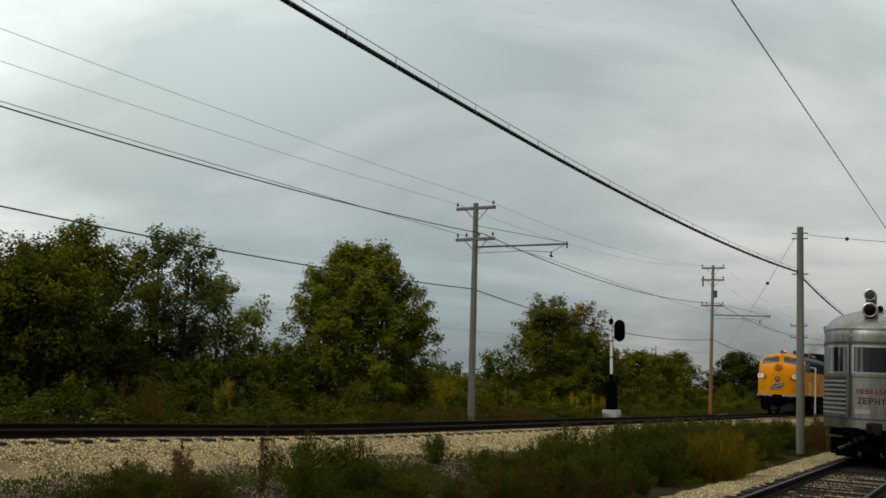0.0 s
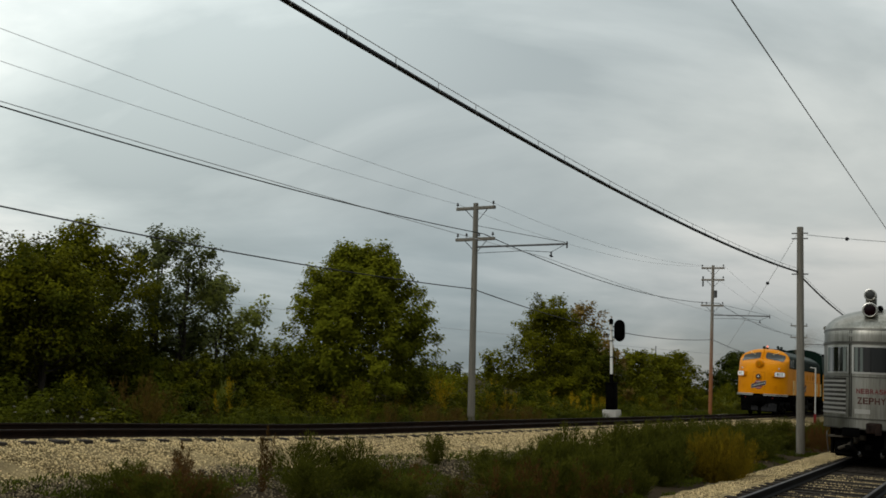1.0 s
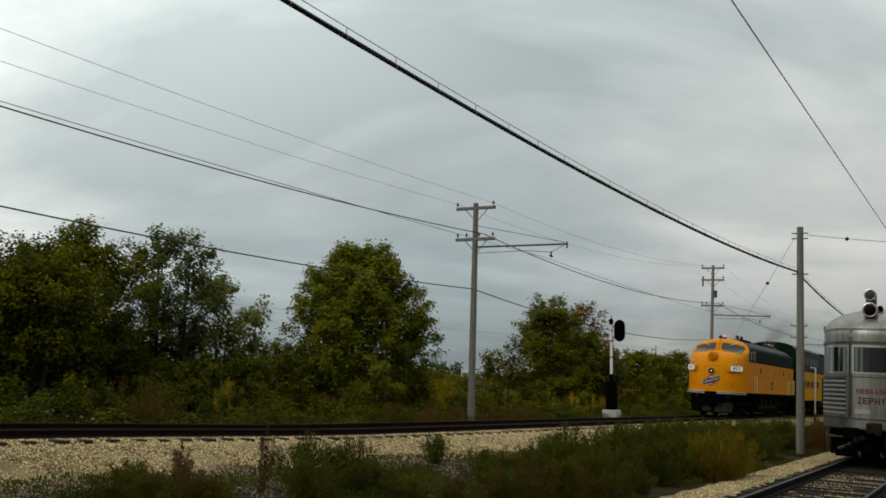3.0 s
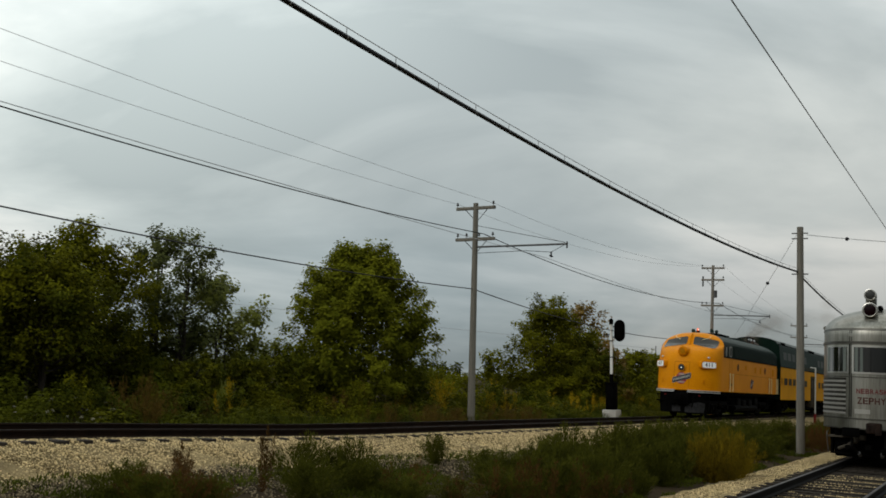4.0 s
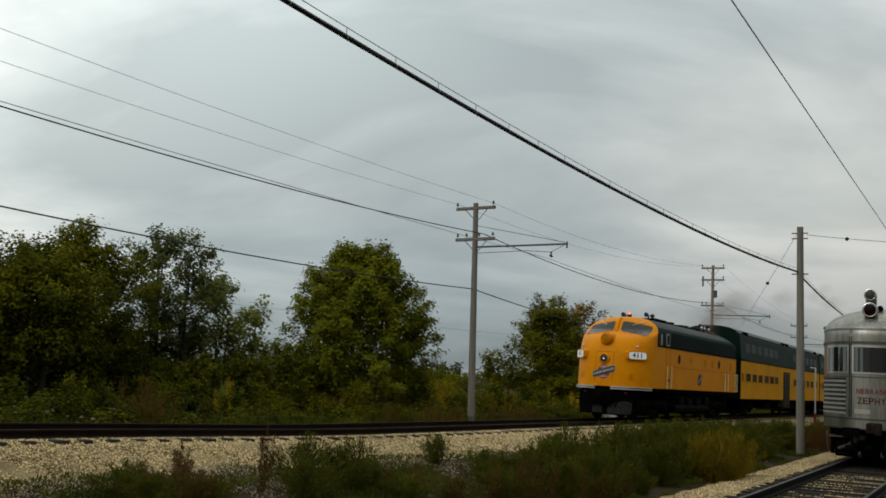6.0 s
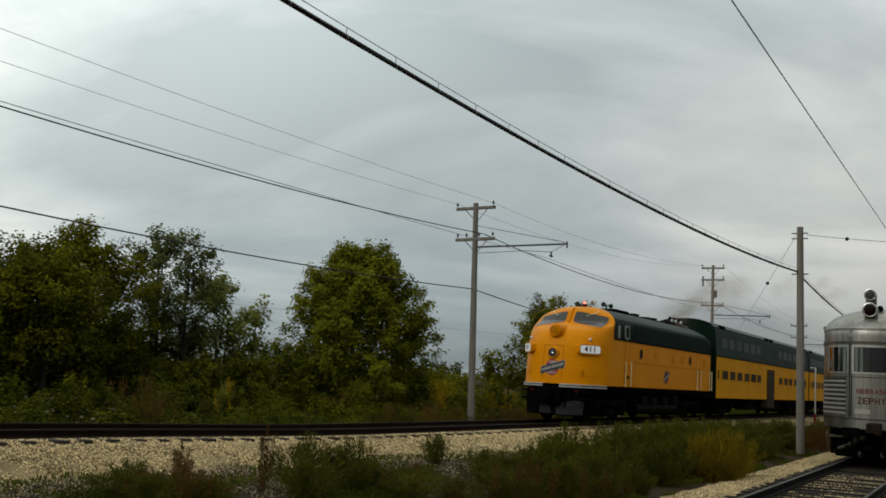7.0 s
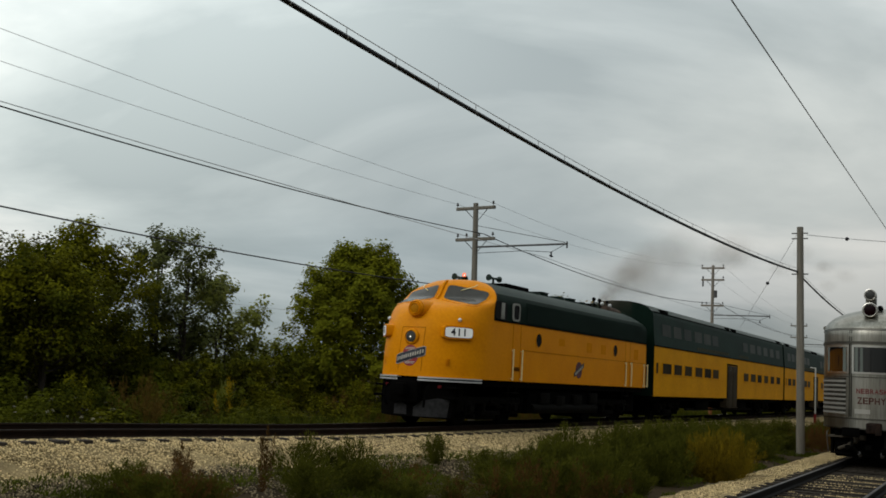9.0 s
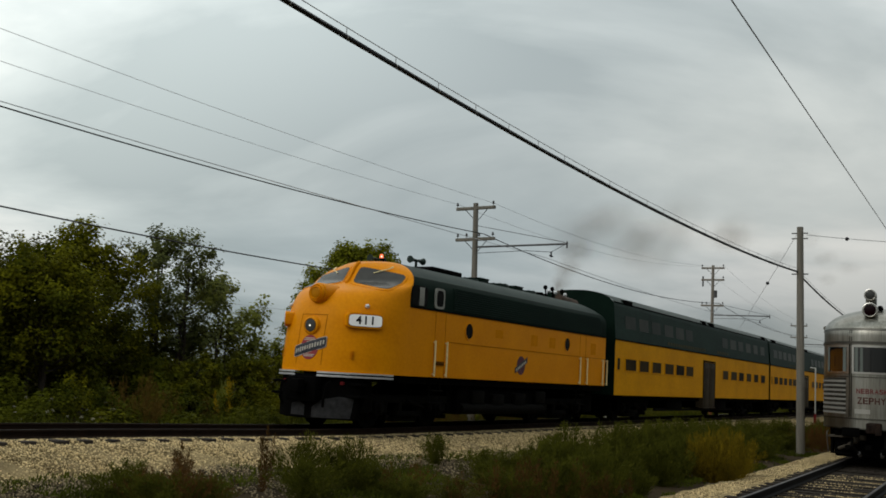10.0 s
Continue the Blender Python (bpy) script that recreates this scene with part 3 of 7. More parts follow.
def nose_patch(name, outline, mat, parent, label="", out=0.012, rings=6):
    """A plate that follows the nose: outline of (y, z) points round a centre."""
    bm = bmesh.new()
    cy = sum(q[0] for q in outline) / len(outline)
    cz = sum(q[1] for q in outline) / len(outline)
    c = bm.verts.new(nose_at(cy, cz, out))
    last = None
    for k in range(1, rings + 1):
        f = k / rings
        ring = [bm.verts.new(nose_at(cy + (y - cy) * f, cz + (z - cz) * f, out)) for y, z in outline]
        n = len(ring)
        for i in range(n):
            if last is None:
                bm.faces.new((c, ring[i], ring[(i + 1) % n]))
            else:
                bm.faces.new((last[i], ring[i], ring[(i + 1) % n], last[(i + 1) % n]))
        last = ring
    low = [bm.verts.new(nose_at(y, z, -0.02)) for y, z in outline]
    n = len(low)
    for i in range(n):
        bm.faces.new((last[i], low[i], low[(i + 1) % n], last[(i + 1) % n]))
    return part(name, bm, mat, parent, label)


def rounded(cy, cz, hw, hh, skew=0.0, power=4.0, n=32, tilt=0.0):
    pts = []
    for k in range(n):
        t = 2 * math.pi * k / n
        c, s = math.cos(t), math.sin(t)
        y = hw * math.copysign(abs(c) ** (2 / power), c)
        z = hh * math.copysign(abs(s) ** (2 / power), s) * (1 + skew * y / hw)
        pts.append((cy + y, cz + z + tilt * y))
    return pts


def slab(bm, outline, axis, lo, hi):
    """A flat plate: an outline of (along, up) points with thickness along y or x."""
    def at(a, h, d):
        return (a, d, h) if axis == "Y" else (d, a, h)
    f = [bm.verts.new(at(a, h, lo)) for a, h in outline]
    g = [bm.verts.new(at(a, h, hi)) for a, h in outline]
    bm.faces.new(f)
    bm.faces.new(list(reversed(g)))
    for i in range(len(f)):
        j = (i + 1) % len(f)
        bm.faces.new((f[i], g[i], g[j], f[j]))
    return bm


def wheelset_mesh():
    bm = bmesh.new()
    for sy in (-1, 1):
        lathe(bm, [(sy * .665, .56), (sy * .69, .545), (sy * .70, .51), (sy * .79, .50), (sy * .80, .44), (sy * .75, .40), (sy * .75, .20), (sy * .82, .16), (sy * .84, .02)], 28, "Y")
    rod(bm, (0, -.7, 0), (0, .7, 0), .08, 12)
    for sy in (-1, 1):
        for k in range(6):
            a = k * math.pi / 3
            rod(bm, (.28 * math.cos(a), sy * .74, .28 * math.sin(a)), (.28 * math.cos(a), sy * .765, .28 * math.sin(a)), .05, 8)
    bmesh.ops.recalc_face_normals(bm, faces=bm.faces)
    me = bpy.data.meshes.new("wheelset")
    bm.to_mesh(me); bm.free()
    return finish(me, GRIME, 35)


WHEELSET = wheelset_mesh()
WHEEL_R = 0.51
SPINNERS = []


def truck(parent, x, base, mat=GRIME):
    """Two-axle truck: side frames with springs and journals, bolster, two spinning wheelsets."""
    bm = bmesh.new()
    for sy in (-1, 1):
        y0, y1 = sy * .93, sy * 1.09
        box(bm, -base / 2 - .55, base / 2 + .55, min(y0, y1), max(y0, y1), .62, .80, .03)
        for ax in (-base / 2, base / 2):
            box(bm, ax - .17, ax + .17, min(y0, y1) - .02, max(y0, y1) + .04, .33, .68, .03)
            rod(bm, (ax, sy * 1.05, WHEEL_R), (ax, sy * 1.20, WHEEL_R), .11, 12)
            for sx in (-.33, .33):
                rod(bm, (ax + sx, sy * 1.02, .42), (ax + sx, sy * 1.02, .66), .075, 10)
        box(bm, -.55, .55, min(y0, y1), max(y0, y1) + .03, .30, .42, .02)
        for sx in (-.42, .42):
            box(bm, sx - .07, sx + .07, min(y0, y1), max(y0, y1), .36, .66, .02)
        rod(bm, (-.2, sy * 1.12, .68), (.55, sy * 1.12, .52), .05, 8)
    box(bm, -.25, .25, -1.0, 1.0, .55, .78, .03)
    box(bm, -.52, .52, -.98, .98, .17, .36, .03)
    for ax in (-base / 2, base / 2):            # traction motor, brake beams and shoes
        box(bm, ax - .46, ax + .46, -.62, .62, .17, .82, .06)
        for sx in (-.62, .62):
            box(bm, ax + sx - .06, ax + sx + .06, -.95, .95, .22, .34, .02)
            for sy in (-1, 1):
                box(bm, ax + sx - .05, ax + sx + .05, sy * .80 - .07, sy * .80 + .07, .24, .74, .02)
    frame_ob = part("truck", bm, mat, parent, "sooty cast steel truck with coil springs")
    frame_ob.matrix_basis = pose(x, 0, -SETTLED)
    for ax in (-base / 2, base / 2):
        w = put("wheelset", WHEELSET, frame_ob, m=pose(ax, 0, WHEEL_R))
        SPINNERS.append((w, ax))
    return frame_ob


def glyph_mesh(body, bold, size=1.0, depth=0.0):
    cu = bpy.data.curves.new("glyph", 'FONT')
    cu.body = body
    cu.align_x, cu.align_y, cu.size, cu.extrude, cu.offset = 'CENTER', 'CENTER', size, depth, bold
    tmp = bpy.data.objects.new("glyph", cu)
    scene.collection.objects.link(tmp)
    bpy.context.view_layer.update()
    me = bpy.data.meshes.new_from_object(tmp.evaluated_get(bpy.context.evaluated_depsgraph_get()))
    bpy.data.objects.remove(tmp)
    return me


def build_locomotive():
    loco = tagged(new("diesel_locomotive"), "yellow and dark green streamlined diesel locomotive with rounded nose", "locomotive")
    # --- nose and cab shell
    zs = [1.20 + i * .1 for i in range(20)] + [3.15 + i * .04 for i in range(21)] + [3.985, 4.01]
    phis = [math.pi * (i / 36 - .5) for i in range(37)]
    vs = [nose_point(p, z) for z in zs for p in phis]
    w = len(phis)
    fs = [(j * w + i, (j + 1) * w + i, (j + 1) * w + i + 1, j * w + i + 1) for j in range(len(zs) - 1) for i in range(w - 1)]
    put("nose", mesh_of("nose", vs, fs, YELLOW, 50), loco, "glossy yellow bulldog nose and cab front")

    # --- body behind the nose: yellow lower side, green upper side and roof
    END = 15.08

    def shell(name, z_list, mat, label, x_end=END):
        vs, fs = [], []
        cols = 22
        for sy in (-1, 1):
            o = len(vs)
            for z in z_list:
                xb = smooth_at(z, X_TIP) + smooth_at(z, N_LEN)
                for i in range(cols + 1):
                    f = i / cols
                    x = xb + (x_end - xb) * (f ** .6 if name == "roof" else f)
                    fall = .16 * max(0.0, (x - 14.2) / .88) ** 2 * max(0.0, (z - 3.44) / .58)
                    vs.append((x, sy * side_width(z), z - fall))
            for j in range(len(z_list) - 1):
                for i in range(cols):
                    q = (o + j * (cols + 1) + i, o + j * (cols + 1) + i + 1, o + (j + 1) * (cols + 1) + i + 1, o + (j + 1) * (cols + 1) + i)
                    fs.append(q if sy < 0 else tuple(reversed(q)))
        return put(name, mesh_of(name, vs, fs, mat, 50), loco, label)
    shell("lower_side", [1.20, 1.6, 2.0, 2.4, 2.84], YELLOW, "yellow lower car side")
    shell("upper_side", [2.84, 3.0, 3.2, 3.28, 3.36, 3.44, 3.52, 3.6], GREEN, "dark green upper car side")
    shell("roof", [3.6, 3.68, 3.76, 3.82, 3.88, 3.93, 3.97, 4.0, 4.015, 4.023], ROOFGREY, "dull green-grey rounded roof")
    bm = bmesh.new()
    zr = [1.2, 2.0, 2.84, 3.2, 3.36, 3.52, 3.68, 3.82, 3.93, 4.0, 4.022]
    zl = [z - .16 * max(0, (z - 3.44) / .58) for z in zr]
    ring = [(-side_width(z), q) for z, q in zip(zr, zl)] + [(side_width(z), q) for z, q in reversed(list(zip(zr, zl)))]
    bm.faces.new([bm.verts.new((END - .01, y, z)) for y, z in ring])
    bm.faces.new([bm.verts.new((END - .05, y * .99, z)) for y, z in reversed(ring)])
    part("rear_wall", bm, GREEN, loco)
    bm = bmesh.new()
    box(bm, 2.1, END - .05, -1.40, 1.40, 1.02, 1.22, .02)
    part("underframe", bm, BLACK, loco)
    bm = bmesh.new()
    for sy in (-1, 1):                       # belt mouldings
        box(bm, 2.25, END, sy * 1.507 - .01, sy * 1.507 + .01, 2.83, 2.865)
    part("belt_moulding", bm, BLACK, loco)
    bm = bmesh.new()
    for sy in (-1, 1):
        box(bm, 4.2, END, sy * 1.502 - .005, sy * 1.502 + .005, 2.09, 2.105)
    part("panel_joint", bm, SEAM, loco)
    # --- louvred grilles in the green band
    for sy in (-1, 1):
        bm = bmesh.new()
        for k in range(10):
            z = 2.93 + k * .058
            yy = sy * (side_width(z) + .008)
            box(bm, 4.35, 14.6, yy - .012, yy + .016, z, z + .024)
        part("side_grille", bm, GREEN2, loco, "horizontal dark green louvres")
    # --- windshield, side windows
    for sy in (-1, 1):
        edge = rounded(sy * .705, 3.475, .56, .212, power=7.0, tilt=-sy * .17)
        nose_patch("windshield_frame", rounded(sy * .705, 3.475, .60, .252, power=7.0, tilt=-sy * .17), YELLOW, loco, out=.014)
        nose_patch("windshield", edge, GREYGLASS, loco, "curved windshield pane with the sky's reflection in its grey", out=.022)
        bm = bmesh.new()
        a, b = nose_at(sy * .80, 3.70, .06), nose_at(sy * .52, 3.60, .04)
        rod(bm, a, b, .012, 6)
        rod(bm, a, nose_at(sy * .84, 3.78, .04), .015, 6)
        part("wiper", bm, CREAM, loco)
        y = sy * 1.508
        bm = bmesh.new()
        slab(bm, rounded(2.64, 3.13, .36, .245, power=6), "Y", y - .010, y + .010)
        win = part("cab_side_window", bm, DARKGLASS, loco)
        bm = bmesh.new()
        box(bm, 2.63, 2.86, y - .016, y + .016, 2.90, 3.35, .012)
        part("sun_curtain", bm, DULLFRAME, win, "pale curtain in the side window")
        bm = bmesh.new()
        slab(bm, rounded(3.61, 3.15, .25, .255, power=5), "Y", y - .012, y + .012)
        win = part("cab_door_window", bm, DULLFRAME, loco, "pale grey metal window frame")
        bm = bmesh.new()
        slab(bm, rounded(3.62, 3.15, .165, .20, power=4), "Y", y - .018, y + .018)
        part("pane", bm, DARKGLASS, win, "dark glass pane")
    bm = bmesh.new()
    for k in range(14):                         # centre post
        z = 3.36 + k * .04
        q = nose_at(0, min(z, 3.9), .015)
        ball(bm, q, .045, 8)
    part("centre_post", bm, YELLOW, loco)
    # --- headlight, lower lamp, number boards
    c = Vector((.615, 0, 3.0))
    bm = bmesh.new()
    lathe(bm, [(-.11, .118), (-.14, .136), (-.135, .154), (-.10, .168), (-.12, .191), (-.09, .214), (-.03, .214), (-.02, .24), (.10, .245), (.6, .255)], 28, "X", (c.x, 0, 3.0))
    head = part("headlight", bm, YELLOW, loco, "large yellow headlight housing")
    bm = bmesh.new()
    lathe(bm, [(-.140, .02), (-.138, .075), (-.125, .116), (-.10, .118)], 28, "X", (c.x, 0, 3.0))
    part("lens", bm, material("unlit_amber_lens", (.52, .20, .004), .45, spec=.05), head, "unlit amber tinted lens")
    c = nose_at(0, 2.24)
    bm = bmesh.new()
    lathe(bm, [(-.06, .145), (-.088, .165), (-.06, .205), (.06, .215)], 28, "X", (c.x, 0, 2.24))
    low = part("lower_headlight", bm, YELLOW, loco, "yellow ring of the nose door headlight")
    bm = bmesh.new()
    lathe(bm, [(-.092, .01), (-.09, .09), (-.082, .142), (-.05, .15)], 28, "X", (c.x, 0, 2.24))
    part("lens", bm, GREYGLASS, low)
    bm = bmesh.new()
    lathe(bm, [(-.100, .005), (-.10, .02), (-.08, .03)], 14, "X", (c.x, 0, 2.235))
    part("bulb", bm, LITLENS, low, "small bright bulb behind the glass")
    for sy in (-1, 1):
        root_p = nose_at(sy * 1.095, 2.40)
        e = .02
        tang = (nose_at(sy * (1.17 + e), 2.40) - nose_at(sy * (1.17 - e), 2.40)).normalized()
        nrm = Vector((-tang.y, tang.x, 0)) if sy < 0 else Vector((tang.y, -tang.x, 0))
        if nrm.x > 0:
            nrm = -nrm
        # frame of the board: X along it as seen from outside, Z up, Y inwards
        xax = Vector((0, 0, 1)).cross(nrm).normalized()
        m = Matrix.Translation(root_p + nrm * .05) @ Matrix((xax, -nrm, Vector((0, 0, 1)))).transposed().to_4x4()
        bm = bmesh.new()
        slab(bm, rounded(0, 0, .445, .175, power=6, n=48), "Y", -.03, .2)
        bmesh.ops.bevel(bm, geom=[q for q in bm.edges if all(v.co.y < 0 for v in q.verts)], offset=.02, segments=2, profile=.5, affect='EDGES')
        housing = part("number_board", bm, YELLOW, loco, "white number board in a yellow housing")
        housing.matrix_basis = m
        bm = bmesh.new()
        slab(bm, rounded(0, 0, .41, .147, power=6, n=48), "Y", -.036, -.01)
        part("board_rim", bm, SEAM, housing)
        bm = bmesh.new()
        slab(bm, rounded(0, 0, .395, .133, power=6, n=48), "Y", -.042, -.01)
        part("board_face", bm, WHITE, housing, "white board face with a weak added glow")
        for k, digit in enumerate("411"):
            me = glyph_mesh(digit, .007, .26, .002)
            me.materials.clear(); me.materials.append(INK)
            put("numeral", me, housing, "black numeral " + digit, pose(-.165 + .165 * k, -.046, 0, 90, 0, 0))
        bm = bmesh.new()                        # classification lamp above the board
        q = nose_at(sy * 1.08, 2.74)
        ball(bm, q + Vector((-.02, sy * .02, 0)), .055, 12)
        part("class_lamp", bm, SILVER, loco)
        bm = bmesh.new()                        # louvre low on the nose
        for k in range(5):
            q = nose_at(sy * .95, 1.52 + k * .04)
            box(bm, q.x - .022, q.x + .03, q.y - .06, q.y + .06, q.z, q.z + .012)
        part("nose_louvre", bm, DIRTYYELLOW, loco)
    # nose door outline
    bm = bmesh.new()
    for y0, y1, z0, z1 in ((-.36, -.345, 1.35, 2.5), (.345, .36, 1.35, 2.5), (-.36, .36, 2.49, 2.505)):
        n = 10
        for k in range(n):
            ya, yb = y0 + (y1 - y0) * k / n, y0 + (y1 - y0) * (k + 1) / n
            za, zb = z0 + (z1 - z0) * k / n, z0 + (z1 - z0) * (k + 1) / n
            if y1 - y0 > .1:
                za, zb = z0, z1
            else:
                ya, yb = y0, y1
            bm.faces.new([bm.verts.new(nose_at(y, z, .006)) for y, z in ((ya, za), (yb, za), (yb, zb), (ya, zb))])
    part("door_seam", bm, SEAM, loco, smooth=0)
    # emblem: red disc crossed by a slanted blue-grey bar
    nose_patch("emblem", rounded(0, 1.74, .245, .275, power=2), EMBLEMRED, loco, "faded red round emblem crossed by a slanted dark bar", out=.010)
    for dz in (-.20, -.165, .17, .205):
        hw = .245 * math.sqrt(max(0, 1 - (dz / .275) ** 2)) - .03
        nose_patch("emblem_stripe", rounded(0, 1.74 + dz, hw, .009, power=8, n=16), EMBLEMPALE, loco, "pale stripe", out=.014, rings=1)
    nose_patch("emblem_border", rounded(0, 1.75, .435, .135, power=9, tilt=-.30), EMBLEMPALE, loco, "pale border of the bar", out=.015)
    nose_patch("emblem_band", rounded(0, 1.75, .425, .122, power=9, tilt=-.30), BLUEGREY, loco, "slanted blue-black bar", out=.020)
    for k in range(12):
        y = -.365 + k * .0663
        tall = (.055, .066, .05, .06)[k % 4]
        nose_patch("emblem_letter", rounded(y, 1.75 - .30 * y, .017, tall * .85, power=9, tilt=-.30, n=16), EMBLEMPALE, loco, "pale letter bar", out=.027, rings=1)
    # side emblem
    for sy in (-1, 1):
        bm = bmesh.new()
        rod(bm, (8.45, sy * 1.50, 1.66), (8.45, sy * 1.508, 1.66), .265, 28)
        em = part("side_emblem", bm, EMBLEMDUSK, loco, "faded purple round emblem")
        bm = bmesh.new()
        vsq = [bm.verts.new((8.45 + a, sy * 1.513, 1.66 + b)) for a, b in ((-.40, -.24), (.40, .10), (.40, .26), (-.40, -.08))]
        bm.faces.new(vsq)
        part("emblem_band", bm, BLUEGREY, em)
        for k in range(7):
            bm = bmesh.new()
            a = -.33 + .094 * k
            b = (a + .40) * .34 / .80 - .16
            bm.faces.new([bm.verts.new((8.45 + a + i * .05, sy * 1.517, 1.66 + b + j * .075 - .037)) for i, j in ((0, 0), (1.5, 0), (1.5, 1), (0, 1))])
            part("emblem_letter", bm, EMBLEMPALE, em, "pale letter bar", smooth=0)
        # portholes
        for x in (5.24, 11.74):
            bm = bmesh.new()
            lathe(bm, [(sy * 1.495, .235), (sy * 1.515, .235), (sy * 1.515, .20), (sy * 1.50, .20)], 28, "Y", (x, 0, 2.44))
            port = part("porthole", bm, YELLOW, loco)
            bm = bmesh.new()
            lathe(bm, [(sy * 1.503, .20), (sy * 1.506, .20)], 28, "Y", (x, 0, 2.44))
            part("pane", bm, DARKGLASS, port)
        # louvred panels between the portholes
        for x, low in ((7.0, 2.36), (9.3, 2.26), (10.6, 2.26), (13.95, 2.20)):
            bm = bmesh.new()
            box(bm, x - .22, x + .22, sy * 1.502 - .002, sy * 1.502 + .002, low, 2.58)
            part("filter_panel", bm, DIRTYYELLOW, loco, "soiled yellow filter panel", smooth=0)
        # doors: cab and rear, each with handrails and a foot step
        for x0, x1, top in ((3.44, 4.03, 2.10), (12.76, 13.35, 2.08), (14.75, 15.12, 2.08)):
            for x in (x0, x1):
                bm = bmesh.new()
                rod(bm, (x, sy * 1.56, 1.22), (x, sy * 1.56, top), .024, 8)
                rod(bm, (x, sy * 1.50, 1.27), (x, sy * 1.56, 1.27), .015, 6)
                rod(bm, (x, sy * 1.50, top - .04), (x, sy * 1.56, top - .04), .015, 6)
                part("handrail", bm, CREAM, loco, "cream painted handrail")
        for x0, x1 in ((3.48, 4.0), (12.8, 13.3)):
            bm = bmesh.new()
            for q in ((x0, x0 + .012, 1.24, 3.3), (x1 - .012, x1, 1.24, 3.3)):
                box(bm, q[0], q[1], sy * 1.503 - .003, sy * 1.503 + .003, q[2], min(q[3], 2.82))
            part("door_seam", bm, SEAM, loco)
            # the pocket is a shallow box; its recess shade is put into the brown
            bm = bmesh.new()
            box(bm, x0 + .08, x1 - .02, sy * 1.51 - .012, sy * 1.51 + .012, 1.50, 1.60, .01)
            if x0 < 4:
                part("step_pocket", bm, POCKET, loco, "brown step pocket with its shade in the colour")
            bm = bmesh.new()
            for z in (.55, .86):
                box(bm, x0, x1, sy * 1.34, sy * 1.52, z, z + .03)
            for x in (x0, x1):
                rod(bm, (x, sy * 1.42, .55), (x, sy * 1.42, 1.2), .02, 6)
            part("step", bm, GRIME, loco)
    # anticlimber, pilot, coupler, hoses
    for y0, y1 in ((-1.47, -.30), (.30, 1.47)):
        bm = bmesh.new()
        n = 16
        a0, a1 = math.asin(y0 / 1.5), math.asin(y1 / 1.5)
        for k in range(n):
            fa, fb = a0 + (a1 - a0) * k / n, a0 + (a1 - a0) * (k + 1) / n
            for z0, z1, o in ((1.165, 1.205, .06), (1.095, 1.135, .065)):
                q = [Vector((p.x, p.y, z)) for z in (z0, z1)
                     for p in (nose_point(fa, 1.22, o), nose_point(fb, 1.22, o), nose_point(fb, 1.22, -.08), nose_point(fa, 1.22, -.08))]
                vq = [bm.verts.new(c) for c in q]
                for f in ((0, 1, 5, 4), (4, 5, 6, 7), (3, 2, 1, 0), (1, 2, 6, 5), (0, 4, 7, 3)):
                    bm.faces.new([vq[i] for i in f])
        strip = part("anticlimber", bm, SILVER, loco, "silver double strip under the nose")
        if y0 < 0:
            bm = bmesh.new()
            a0, a1 = math.asin(-1.40 / 1.5), math.asin(-.95 / 1.5)
            for k in range(8):
                fa, fb = a0 + (a1 - a0) * k / 8, a0 + (a1 - a0) * (k + 1) / 8
                bm.faces.new([bm.verts.new(Vector((p.x, p.y, z))) for p, z in ((nose_point(fa, 1.22, .064), 1.118), (nose_point(fb, 1.22, .064), 1.118), (nose_point(fb, 1.22, .064), 1.172), (nose_point(fa, 1.22, .064), 1.172))])
            part("slot", bm, GRIME, strip, "dark slot", smooth=0)
    bm = bmesh.new()
    n = 16
    cols = []
    for k in range(n + 1):
        y = -1.14 + 2.28 * k / n
        top = nose_at(y * .97, 1.21)
        dip = .18 if abs(y) < .28 else 0.0
        cols.append([bm.verts.new((top.x + .10, y, 1.10 - dip)), bm.verts.new((top.x + .05, y, .62)), bm.verts.new((top.x + .0, y * .95, .16)),
                     bm.verts.new((top.x + .10, y * .95, .14)), bm.verts.new((top.x + .25, y, .60)), bm.verts.new((top.x + .30, y, 1.10 - dip))])
    for a, b in zip(cols, cols[1:]):
        for j in range(5):
            bm.faces.new((a[j], b[j], b[j + 1], a[j + 1]))
    part("pilot", bm, BLACK, loco, "sooty black steel pilot")
    for outline in (((-1.06, .17), (-.22, .17), (-.20, .40), (-.42, .58), (-.80, .66), (-1.06, .62)),
                    ((-.02, .20), (.42, .20), (.42, .46), (.18, .52), (.0, .44))):
        bm = bmesh.new()
        cy, cz = sum(q[0] for q in outline) / len(outline), sum(q[1] for q in outline) / len(outline)
        def skin(y, z):
            return Vector((nose_at(y * .97, 1.21).x + .05 * (z - .16) / .46 - .02, y * (.95 + .05 * (z - .16) / .46), z))
        for i in range(len(outline)):
            a, b = outline[i], outline[(i + 1) % len(outline)]
            for k in range(6):
                y0, z0, y1, z1 = (a[0] + (b[0] - a[0]) * k / 6, a[1] + (b[1] - a[1]) * k / 6, a[0] + (b[0] - a[0]) * (k + 1) / 6, a[1] + (b[1] - a[1]) * (k + 1) / 6)
                for f in range(4):
                    f0, f1 = f / 4, (f + 1) / 4
                    ring = [(cy + (y0 - cy) * f0, cz + (z0 - cz) * f0), (cy + (y0 - cy) * f1, cz + (z0 - cz) * f1), (cy + (y1 - cy) * f1, cz + (z1 - cz) * f1), (cy + (y1 - cy) * f0, cz + (z1 - cz) * f0)]
                    bm.faces.new([bm.verts.new(skin(*q)) for q in (ring if f else ring[1:] + ring[:1])[:4 if f else 3]])
        bmesh.ops.remove_doubles(bm, verts=bm.verts, dist=.0005)
